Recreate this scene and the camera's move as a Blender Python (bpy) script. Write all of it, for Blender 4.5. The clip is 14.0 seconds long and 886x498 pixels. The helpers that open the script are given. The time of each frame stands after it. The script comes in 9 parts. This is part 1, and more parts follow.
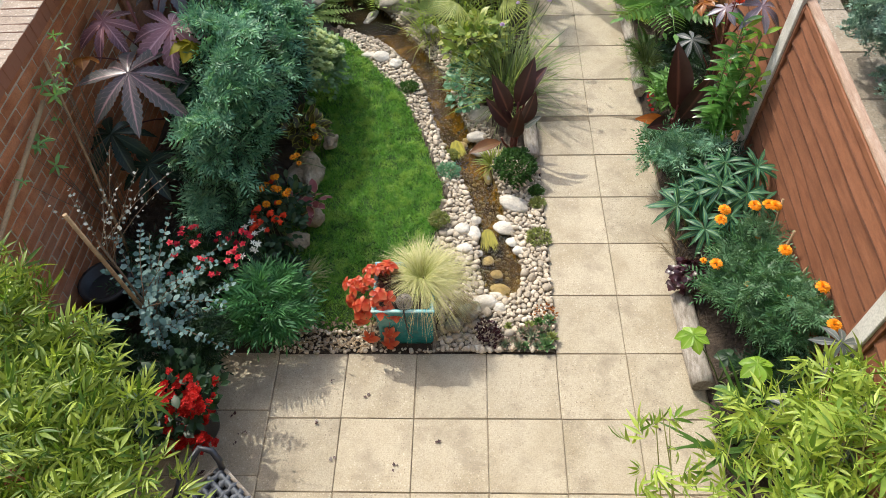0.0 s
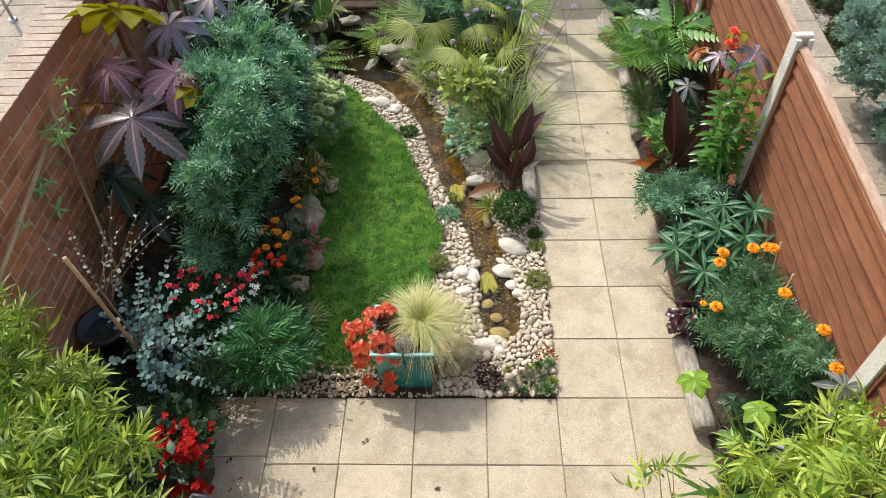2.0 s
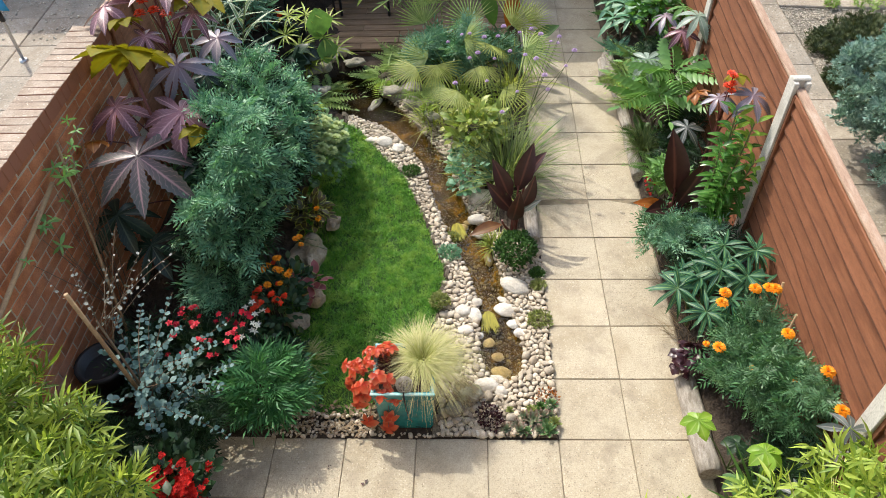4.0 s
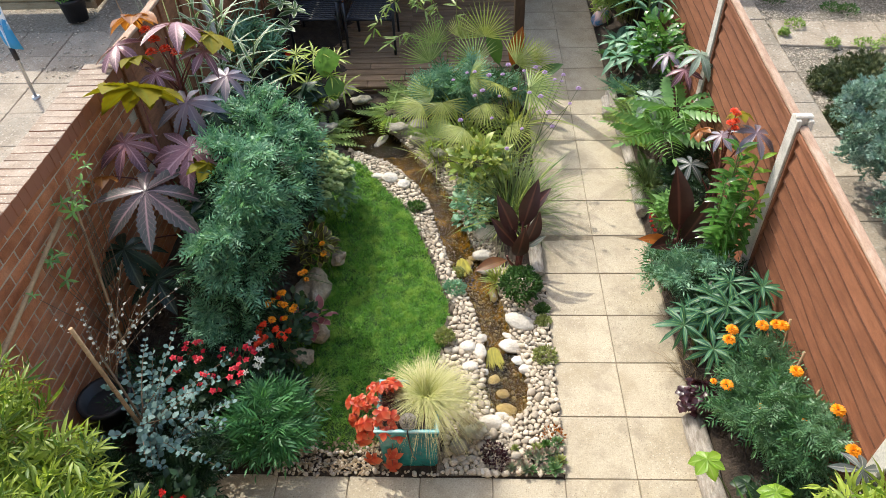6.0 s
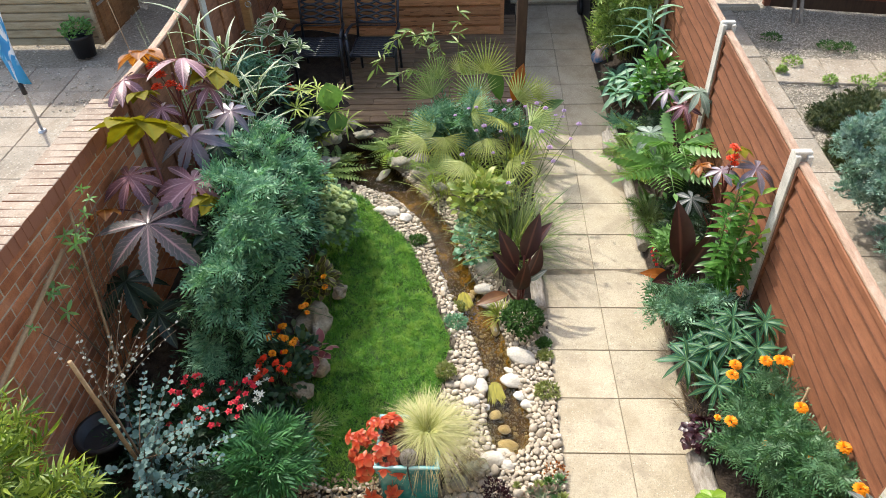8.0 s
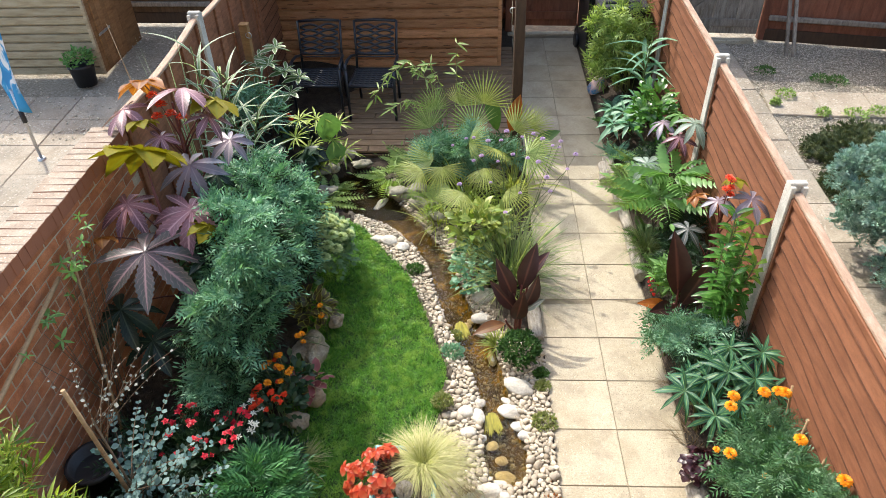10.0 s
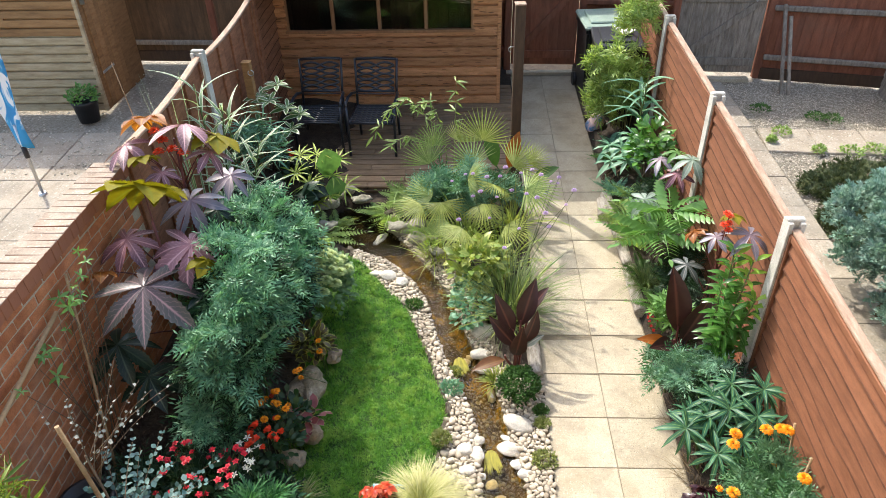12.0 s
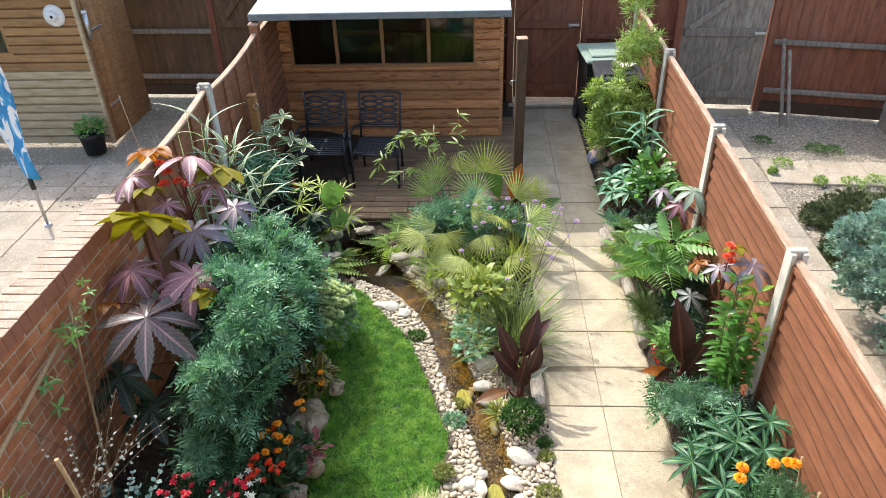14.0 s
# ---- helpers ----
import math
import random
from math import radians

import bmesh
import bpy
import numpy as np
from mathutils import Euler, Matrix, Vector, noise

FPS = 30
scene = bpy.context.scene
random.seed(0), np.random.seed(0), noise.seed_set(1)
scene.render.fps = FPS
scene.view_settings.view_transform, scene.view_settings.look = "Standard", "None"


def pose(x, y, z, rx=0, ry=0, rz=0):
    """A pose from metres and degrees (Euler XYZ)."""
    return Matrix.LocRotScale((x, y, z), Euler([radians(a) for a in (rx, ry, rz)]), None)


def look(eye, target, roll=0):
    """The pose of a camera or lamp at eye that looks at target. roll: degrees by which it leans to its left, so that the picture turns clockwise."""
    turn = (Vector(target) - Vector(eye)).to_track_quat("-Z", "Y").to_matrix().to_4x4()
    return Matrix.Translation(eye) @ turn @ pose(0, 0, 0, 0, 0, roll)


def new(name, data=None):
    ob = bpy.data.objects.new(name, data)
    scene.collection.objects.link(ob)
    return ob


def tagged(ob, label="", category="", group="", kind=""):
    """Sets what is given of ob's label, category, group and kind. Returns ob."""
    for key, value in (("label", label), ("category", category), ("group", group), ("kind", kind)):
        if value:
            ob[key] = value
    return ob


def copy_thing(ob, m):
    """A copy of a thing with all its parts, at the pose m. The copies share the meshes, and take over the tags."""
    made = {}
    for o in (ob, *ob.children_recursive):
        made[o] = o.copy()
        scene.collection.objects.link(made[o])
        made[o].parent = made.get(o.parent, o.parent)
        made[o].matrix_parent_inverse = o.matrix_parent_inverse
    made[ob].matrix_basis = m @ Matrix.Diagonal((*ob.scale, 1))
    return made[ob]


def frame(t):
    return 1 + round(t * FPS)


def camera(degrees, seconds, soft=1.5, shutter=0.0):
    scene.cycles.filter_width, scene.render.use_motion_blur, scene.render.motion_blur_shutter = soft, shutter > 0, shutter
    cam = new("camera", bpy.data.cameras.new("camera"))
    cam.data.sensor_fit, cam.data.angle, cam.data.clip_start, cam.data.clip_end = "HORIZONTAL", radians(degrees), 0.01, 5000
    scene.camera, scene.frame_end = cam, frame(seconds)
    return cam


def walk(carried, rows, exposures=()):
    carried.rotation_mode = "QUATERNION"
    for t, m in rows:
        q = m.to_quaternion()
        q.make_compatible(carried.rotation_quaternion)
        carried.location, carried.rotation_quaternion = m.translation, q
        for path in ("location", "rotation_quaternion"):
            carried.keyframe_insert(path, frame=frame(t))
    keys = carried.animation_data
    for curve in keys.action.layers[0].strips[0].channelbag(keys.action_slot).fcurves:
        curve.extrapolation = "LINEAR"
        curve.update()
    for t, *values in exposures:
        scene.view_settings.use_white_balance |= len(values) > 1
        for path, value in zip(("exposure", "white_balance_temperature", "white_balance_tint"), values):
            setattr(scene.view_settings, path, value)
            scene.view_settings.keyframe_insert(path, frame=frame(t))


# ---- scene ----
EXPOSURE, KELVIN, TINT = 1.13, 6650, 7
cam = camera(65.2, 14.0, soft=0.6)
PATH = [
    (0, (-0.561, -2.193, 3.992), (-0.635, -0.98, 2.404), -3.0),
    (0.5, (-0.562, -2.194, 3.995), (-0.638, -0.961, 2.422), -2.9),
    (1, (-0.562, -2.193, 3.992), (-0.637, -0.934, 2.44), -2.9),
    (1.5, (-0.561, -2.193, 3.993), (-0.635, -0.909, 2.462), -2.8),
    (2, (-0.562, -2.193, 3.994), (-0.633, -0.884, 2.483), -2.7),
    (2.5, (-0.562, -2.194, 3.995), (-0.633, -0.862, 2.505), -2.7),
    (3, (-0.562, -2.195, 3.996), (-0.634, -0.843, 2.524), -2.6),
    (5.5, (-0.562, -2.195, 3.996), (-0.646, -0.75, 2.616), -2.4),
    (6, (-0.562, -2.196, 3.998), (-0.651, -0.734, 2.636), -2.5),
    (6.5, (-0.562, -2.196, 3.999), (-0.654, -0.715, 2.659), -2.5),
    (7, (-0.562, -2.197, 4.002), (-0.656, -0.701, 2.678), -2.4),
    (7.5, (-0.561, -2.197, 4.0), (-0.655, -0.684, 2.696), -2.4),
    (8, (-0.562, -2.197, 3.999), (-0.655, -0.671, 2.71), -2.3),
    (10.5, (-0.562, -2.197, 4.001), (-0.646, -0.602, 2.797), -1.7),
    (11, (-0.561, -2.198, 4.003), (-0.645, -0.588, 2.82), -1.6),
    (11.5, (-0.561, -2.199, 4.003), (-0.644, -0.577, 2.837), -1.6),
    (12, (-0.56, -2.198, 4.0), (-0.643, -0.559, 2.858), -1.6),
    (12.5, (-0.56, -2.2, 4.0), (-0.645, -0.543, 2.883), -1.6),
    (13, (-0.561, -2.207, 4.003), (-0.649, -0.535, 2.908), -1.6),
    (13.5, (-0.56, -2.204, 4.003), (-0.649, -0.522, 2.925), -1.7),
    (14, (-0.56, -2.204, 4.005), (-0.651, -0.515, 2.937), -1.7),
]
walk(cam, [(t, look(eye, target, roll)) for t, eye, target, roll in PATH], exposures=[(0, EXPOSURE, KELVIN, TINT), (3, EXPOSURE + 0.08, KELVIN, TINT), (7, EXPOSURE + 0.22, KELVIN, TINT), (14, EXPOSURE + 0.5, KELVIN, TINT)])

# ---- light ----
SUN_TO = Vector((-0.76, 1.0, 1.5)).normalized()
world = bpy.data.worlds.new("world")
scene.world = world
world.use_nodes = True
_sky = world.node_tree.nodes.new("ShaderNodeTexSky")
_sky.sky_type, _sky.sun_disc = "NISHITA", False
_sky.sun_elevation = math.asin(SUN_TO.z)
_sky.sun_rotation = math.atan2(SUN_TO.x, SUN_TO.y)
_sky.air_density, _sky.dust_density = 1.0, 3.0
_bg = world.node_tree.nodes["Background"]
_bg.inputs["Strength"].default_value = 0.15
world.node_tree.links.new(_sky.outputs["Color"], _bg.inputs["Color"])
_sun = bpy.data.lights.new("sun", "SUN")
_sun.energy, _sun.angle, _sun.color = 1.68, radians(0.6), (1.0, 0.96, 0.89)
sun = new("sun", _sun)
sun.matrix_world = look(SUN_TO * 20, (0, 0, 0))

# ---- materials ----
def nodes_of(name):
    m = bpy.data.materials.new(name)
    m.use_nodes = True
    nt = m.node_tree
    return m, nt, nt.nodes["Principled BSDF"]


def node(nt, kind, **inputs):
    n = nt.nodes.new(kind)
    for key, value in inputs.items():
        n.inputs[key.replace("_", " ")].default_value = value
    return n


def ramp(nt, source, cols, lo=0.3, hi=0.7):
    r = nt.nodes.new("ShaderNodeValToRGB")
    while len(r.color_ramp.elements) < len(cols):
        r.color_ramp.elements.new(0.5)
    for i, c in enumerate(cols):
        e = r.color_ramp.elements[i]
        e.position, e.color = lo + (hi - lo) * i / max(1, len(cols) - 1), (*c, 1)
    nt.links.new(source, r.inputs["Fac"])
    return r.outputs["Color"]


def mixc(nt, fac, a, b, mode="MIX"):
    n = nt.nodes.new("ShaderNodeMix")
    n.data_type, n.blend_type = "RGBA", mode
    for sock, v in ((n.inputs[0], fac), (n.inputs[6], a), (n.inputs[7], b)):
        if isinstance(v, bpy.types.NodeSocket):
            nt.links.new(v, sock)
        elif isinstance(v, (tuple, list)):
            sock.default_value = (*v, 1)
        else:
            sock.default_value = v
    return n.outputs[2]


def surface(name, cols, scale=6.0, rough=0.75, bump=0.3, fine=70.0, vary=0.0, by="object", stain=None, stain_scale=1.3,
            stain_amount=0.5, stretch=(1, 1, 1), metal=0.0, specks=None, speck_scale=40.0, speck_size=0.25, depth=0.01, distort=0.0, spec=0.4):
    """A weathered solid surface: broad patches, fine grain with relief, stains and specks, and a change from piece to piece."""
    m, nt, p = nodes_of(name)
    link = nt.links.new
    geo = nt.nodes.new("ShaderNodeNewGeometry")
    info = nt.nodes.new("ShaderNodeObjectInfo")
    rnd = info.outputs["Random"] if by == "object" else geo.outputs["Random Per Island"]
    mp = node(nt, "ShaderNodeMapping", Scale=stretch)
    shift = nt.nodes.new("ShaderNodeVectorMath")
    shift.operation = "SCALE"
    shift.inputs[0].default_value = (3.1, 5.7, 2.3)
    if vary:
        link(rnd, shift.inputs["Scale"])
        link(shift.outputs[0], mp.inputs["Location"])
    link(geo.outputs["Position"], mp.inputs["Vector"])
    n1 = node(nt, "ShaderNodeTexNoise", Scale=scale, Detail=6.0, Roughness=0.62, Distortion=distort)
    n2 = node(nt, "ShaderNodeTexNoise", Scale=fine, Detail=4.0, Roughness=0.6)
    link(mp.outputs[0], n1.inputs["Vector"])
    link(mp.outputs[0], n2.inputs["Vector"])
    col = ramp(nt, n1.outputs["Fac"], cols)
    grain = ramp(nt, n2.outputs["Fac"], [(0.6, 0.6, 0.6), (1.0, 1.0, 1.0), (1.25, 1.25, 1.25)])
    col = mixc(nt, 0.6, col, grain, "MULTIPLY")
    if specks:
        v = node(nt, "ShaderNodeTexVoronoi", Scale=speck_scale)
        link(mp.outputs[0], v.inputs["Vector"])
        near = nt.nodes.new("ShaderNodeMath")
        near.operation = "LESS_THAN"
        near.inputs[1].default_value = speck_size
        link(v.outputs["Distance"], near.inputs[0])
        patch = node(nt, "ShaderNodeTexNoise", Scale=2.2, Detail=3.0)
        link(geo.outputs["Position"], patch.inputs["Vector"])
        keep = ramp(nt, patch.outputs["Fac"], [(0.25, 0.25, 0.25), (0.85, 0.85, 0.85)], 0.36, 0.58)
        both = nt.nodes.new("ShaderNodeMath")
        both.operation = "MULTIPLY"
        link(near.outputs[0], both.inputs[0])
        link(keep, both.inputs[1])
        tone = mixc(nt, v.outputs["Color"], specks[0], specks[1])
        col = mixc(nt, both.outputs[0], col, tone)
    if stain:
        n3 = node(nt, "ShaderNodeTexNoise", Scale=stain_scale, Detail=5.0, Roughness=0.65)
        link(geo.outputs["Position"], n3.inputs["Vector"])
        f = ramp(nt, n3.outputs["Fac"], [(0, 0, 0), (stain_amount,) * 3], 0.5, 0.7)
        col = mixc(nt, f, col, stain)
    if vary:
        hs = nt.nodes.new("ShaderNodeHueSaturation")
        mr = node(nt, "ShaderNodeMapRange", To_Min=1 - vary, To_Max=1 + vary)
        link(rnd, mr.inputs["Value"])
        link(mr.outputs[0], hs.inputs["Value"])
        link(col, hs.inputs["Color"])
        col = hs.outputs["Color"]
    link(col, p.inputs["Base Color"])
    rr = node(nt, "ShaderNodeMapRange", To_Min=max(0.02, rough - 0.12), To_Max=min(1, rough + 0.12))
    link(n2.outputs["Fac"], rr.inputs["Value"])
    link(rr.outputs[0], p.inputs["Roughness"])
    p.inputs["Metallic"].default_value = metal
    p.inputs["Specular IOR Level"].default_value = spec
    if bump:
        add = nt.nodes.new("ShaderNodeMath")
        add.operation = "ADD"
        link(n1.outputs["Fac"], add.inputs[0])
        link(n2.outputs["Fac"], add.inputs[1])
        b = node(nt, "ShaderNodeBump", Strength=bump, Distance=depth)
        link(add.outputs[0], b.inputs["Height"])
        link(b.outputs[0], p.inputs["Normal"])
    return m


def leaf(name, dark, light, margin=None, margin_at=0.55, rib=None, tip=None, rough=0.45, through_light=0.25, spec=0.4, blotch=None, core=None, veins=0.0):
    """A leaf or petal: a change from leaf to leaf, veins and margins along the blade, some light through it."""
    m, nt, p = nodes_of(name)
    link = nt.links.new
    geo = nt.nodes.new("ShaderNodeNewGeometry")
    uv = nt.nodes.new("ShaderNodeUVMap")
    sep = nt.nodes.new("ShaderNodeSeparateXYZ")
    link(uv.outputs[0], sep.inputs[0])
    col = ramp(nt, geo.outputs["Random Per Island"], [dark, light], 0.0, 1.0)
    n = node(nt, "ShaderNodeTexNoise", Scale=25.0, Detail=3.0)
    link(geo.outputs["Position"], n.inputs["Vector"])
    col = mixc(nt, 0.5, col, ramp(nt, n.outputs["Fac"], [(0.65, 0.65, 0.65), (1.2, 1.2, 1.2)]), "MULTIPLY")
    if tip:
        col = mixc(nt, ramp(nt, sep.outputs[1], [(0, 0, 0), (1, 1, 1)], 0.45, 1.0), col, tip)
    if blotch:
        n3 = node(nt, "ShaderNodeTexNoise", Scale=9.0, Detail=3.0)
        link(geo.outputs["Position"], n3.inputs["Vector"])
        col = mixc(nt, ramp(nt, n3.outputs["Fac"], [(0, 0, 0), (1, 1, 1)], 0.48, 0.6), col, blotch)
    if margin or rib:
        off = nt.nodes.new("ShaderNodeMath")
        off.operation = "SUBTRACT"
        off.inputs[1].default_value = 0.5
        link(sep.outputs[0], off.inputs[0])
        ab = nt.nodes.new("ShaderNodeMath")
        ab.operation = "ABSOLUTE"
        link(off.outputs[0], ab.inputs[0])
        if margin:
            col = mixc(nt, ramp(nt, ab.outputs[0], [(0, 0, 0), (1, 1, 1)], margin_at * 0.5, margin_at * 0.5 + 0.08), col, margin)
        if core:
            col = mixc(nt, ramp(nt, sep.outputs[1], [(1, 1, 1), (0, 0, 0)], 0.10, 0.75), col, core)
        if veins:
            slant = node(nt, "ShaderNodeMath")
            slant.operation = "MULTIPLY_ADD"
            link(ab.outputs[0], slant.inputs[0])
            slant.inputs[1].default_value = -0.42
            link(sep.outputs[1], slant.inputs[2])
            turns = nt.nodes.new("ShaderNodeMath")
            turns.operation = "MULTIPLY"
            link(slant.outputs[0], turns.inputs[0])
            turns.inputs[1].default_value = veins
            fr = nt.nodes.new("ShaderNodeMath")
            fr.operation = "FRACT"
            link(turns.outputs[0], fr.inputs[0])
            col = mixc(nt, ramp(nt, fr.outputs[0], [(0.38, 0.38, 0.38), (0, 0, 0)], 0.0, 0.22), col, rib)
        if rib:
            col = mixc(nt, ramp(nt, ab.outputs[0], [(1, 1, 1), (0, 0, 0)], 0.0, 0.09), col, rib)
    link(col, p.inputs["Base Color"])
    p.inputs["Roughness"].default_value = rough
    p.inputs["Specular IOR Level"].default_value = spec
    tr = nt.nodes.new("ShaderNodeBsdfTranslucent")
    link(mixc(nt, 1.0, col, (1.25, 1.3, 0.7), "MULTIPLY"), tr.inputs["Color"])
    ms = nt.nodes.new("ShaderNodeMixShader")
    ms.inputs[0].default_value = through_light
    link(p.outputs[0], ms.inputs[1])
    link(tr.outputs[0], ms.inputs[2])
    link(ms.outputs[0], nt.nodes["Material Output"].inputs["Surface"])
    return m


def clear(name, tint, rough=0.02, ior=1.45, ripple=0.0, ripple_scale=14.0):
    """Thin glass or a water surface: lets light through, mirrors by Fresnel."""
    m, nt, p = nodes_of(name)
    link = nt.links.new
    nt.nodes.remove(p)
    t = nt.nodes.new("ShaderNodeBsdfTransparent")
    t.inputs[0].default_value = (*tint, 1)
    g = nt.nodes.new("ShaderNodeBsdfGlossy")
    g.inputs["Roughness"].default_value = rough
    fr = node(nt, "ShaderNodeFresnel", IOR=ior)
    ms = nt.nodes.new("ShaderNodeMixShader")
    link(fr.outputs[0], ms.inputs[0])
    link(t.outputs[0], ms.inputs[1])
    link(g.outputs[0], ms.inputs[2])
    if ripple:
        geo = nt.nodes.new("ShaderNodeNewGeometry")
        n = node(nt, "ShaderNodeTexNoise", Scale=ripple_scale, Detail=4.0, Distortion=1.0)
        link(geo.outputs["Position"], n.inputs["Vector"])
        b = node(nt, "ShaderNodeBump", Strength=ripple, Distance=0.02)
        link(n.outputs["Fac"], b.inputs["Height"])
        link(b.outputs[0], g.inputs["Normal"])
        link(b.outputs[0], fr.inputs["Normal"])
    link(ms.outputs[0], nt.nodes["Material Output"].inputs["Surface"])
    return m


M_SLAB = surface("paving_slab", [(0.31, 0.258, 0.175), (0.40, 0.345, 0.250), (0.445, 0.39, 0.290)], 3.0, 0.85, 0.45, 110, vary=0.08,
                 specks=((0.60, 0.53, 0.42), (0.17, 0.13, 0.085)), speck_scale=75, speck_size=0.36, stain=(0.25, 0.21, 0.155), stain_scale=4.5, stain_amount=0.7, depth=0.004)
M_SLAB_GREY = surface("grey_paving", [(0.24, 0.195, 0.145), (0.34, 0.285, 0.22), (0.41, 0.35, 0.28)], 3.0, 0.9, 0.4, 80, vary=0.12,
                      specks=((0.56, 0.51, 0.43), (0.13, 0.10, 0.07)), speck_scale=38, speck_size=0.42, stain=(0.25, 0.23, 0.19), stain_scale=1.1, stain_amount=0.7, depth=0.005)
M_JOINT = surface("joint_grit", [(0.16, 0.13, 0.09), (0.27, 0.22, 0.15)], 12, 0.95, 0.5, 120)
M_SOIL = surface("soil", [(0.022, 0.016, 0.011), (0.045, 0.032, 0.022), (0.075, 0.055, 0.038)], 9, 0.95, 0.8, 60, depth=0.03)
M_EARTH = surface("garden_earth", [(0.10, 0.09, 0.05), (0.16, 0.14, 0.08), (0.12, 0.14, 0.06)], 2, 0.95, 0.6, 40, depth=0.03)
M_BRICK = surface("red_brick", [(0.27, 0.088, 0.036), (0.40, 0.145, 0.060), (0.48, 0.195, 0.09)], 7, 0.85, 0.5, 110, vary=0.22, stain=(0.45, 0.36, 0.28), stain_scale=2.5, stain_amount=0.25, depth=0.004)
M_COPE = surface("coping_brick", [(0.25, 0.185, 0.135), (0.33, 0.26, 0.20), (0.39, 0.32, 0.255)], 9, 0.9, 0.6, 90, vary=0.12, specks=((0.62, 0.57, 0.47), (0.30, 0.22, 0.17)), speck_scale=45, speck_size=0.25, depth=0.006)
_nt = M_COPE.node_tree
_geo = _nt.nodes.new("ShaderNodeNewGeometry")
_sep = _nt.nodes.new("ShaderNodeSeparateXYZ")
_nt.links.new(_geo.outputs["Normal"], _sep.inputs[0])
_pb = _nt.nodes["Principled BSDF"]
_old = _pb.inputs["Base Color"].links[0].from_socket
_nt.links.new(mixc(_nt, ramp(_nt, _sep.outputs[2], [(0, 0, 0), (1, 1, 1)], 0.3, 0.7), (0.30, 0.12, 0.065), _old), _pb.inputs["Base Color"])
M_MORTAR = surface("mortar", [(0.36, 0.29, 0.205), (0.48, 0.40, 0.30)], 14, 0.95, 0.5, 120)
M_FENCE = surface("orange_stained_board", [(0.145, 0.052, 0.024), (0.205, 0.078, 0.036), (0.245, 0.100, 0.050)], 5, 0.7, 0.4, 60, vary=0.10, stretch=(6, 1, 6), stain=(0.17, 0.06, 0.03), stain_scale=2.0, stain_amount=0.35, depth=0.004)
M_FENCE_LEFT = surface("brown_stained_board", [(0.17, 0.068, 0.032), (0.26, 0.105, 0.052), (0.32, 0.14, 0.075)], 5, 0.75, 0.4, 60, vary=0.12, stretch=(6, 1, 6), stain=(0.09, 0.04, 0.02), stain_scale=2.0, stain_amount=0.35, depth=0.004)
M_FENCE_TOP = surface("weathered_capping", [(0.28, 0.17, 0.115), (0.38, 0.255, 0.18), (0.46, 0.35, 0.27)], 6, 0.85, 0.4, 60, vary=0.1, stretch=(5, 1, 5), depth=0.004)
M_FENCE_DARK = surface("dark_red_fence_board", [(0.14, 0.048, 0.026), (0.22, 0.078, 0.042), (0.28, 0.105, 0.060)], 3, 0.75, 0.35, 50, vary=0.12, stretch=(5, 5, 1), stain=(0.2, 0.13, 0.09), stain_scale=1.6, stain_amount=0.3, depth=0.004)
M_FENCE_BROWN = surface("dark_brown_fence_board", [(0.075, 0.043, 0.022), (0.125, 0.072, 0.036), (0.17, 0.10, 0.052)], 3, 0.8, 0.35, 50, vary=0.14, stretch=(5, 5, 1), stain=(0.05, 0.035, 0.022), stain_scale=1.6, stain_amount=0.5, depth=0.004)
M_GREYWOOD = surface("weathered_grey_wood", [(0.15, 0.12, 0.095), (0.25, 0.21, 0.17), (0.34, 0.295, 0.245)], 5, 0.9, 0.5, 70, vary=0.15, stretch=(6, 6, 1), depth=0.005)
M_POST = surface("concrete_post", [(0.42, 0.39, 0.34), (0.55, 0.52, 0.46), (0.6, 0.58, 0.52)], 8, 0.9, 0.5, 90, stain=(0.3, 0.28, 0.22), stain_scale=3, depth=0.004)
M_SHED = surface("shed_cladding", [(0.34, 0.15, 0.062), (0.50, 0.235, 0.105), (0.58, 0.30, 0.15)], 4, 0.55, 0.3, 60, vary=0.26, stretch=(1, 5, 7), distort=0.6, specks=((0.09, 0.035, 0.015), (0.13, 0.05, 0.02)), speck_scale=5.0, speck_size=0.24, depth=0.003)
M_SHED_TRIM = surface("shed_trim", [(0.24, 0.12, 0.055), (0.35, 0.18, 0.09)], 5, 0.6, 0.25, 60, vary=0.1, stretch=(6, 6, 1), depth=0.003)
M_NSHED = surface("honey_shed_board", [(0.22, 0.11, 0.042), (0.32, 0.172, 0.068), (0.38, 0.215, 0.095)], 4, 0.7, 0.35, 60, vary=0.14, stretch=(1, 1, 6), depth=0.003)
M_NSHED_LOW = surface("bleached_shed_board", [(0.27, 0.20, 0.115), (0.39, 0.31, 0.19), (0.45, 0.37, 0.25)], 4, 0.85, 0.4, 60, vary=0.14, stretch=(1, 1, 6), depth=0.003)
M_FELT = surface("roof_felt", [(0.42, 0.47, 0.45), (0.52, 0.57, 0.55)], 5, 0.9, 0.4, 180, depth=0.003)
M_FELT_EDGE = surface("felt_edge", [(0.13, 0.15, 0.16), (0.2, 0.22, 0.23)], 8, 0.8, 0.3, 90)
M_DECK = surface("decking_board", [(0.15, 0.095, 0.055), (0.22, 0.145, 0.085), (0.28, 0.19, 0.12)], 4, 0.75, 0.4, 70, vary=0.16, stretch=(1, 6, 6), depth=0.003)
M_DARKWOOD = surface("dark_timber", [(0.05, 0.028, 0.016), (0.09, 0.05, 0.028)], 6, 0.7, 0.35, 60, stretch=(5, 5, 1))
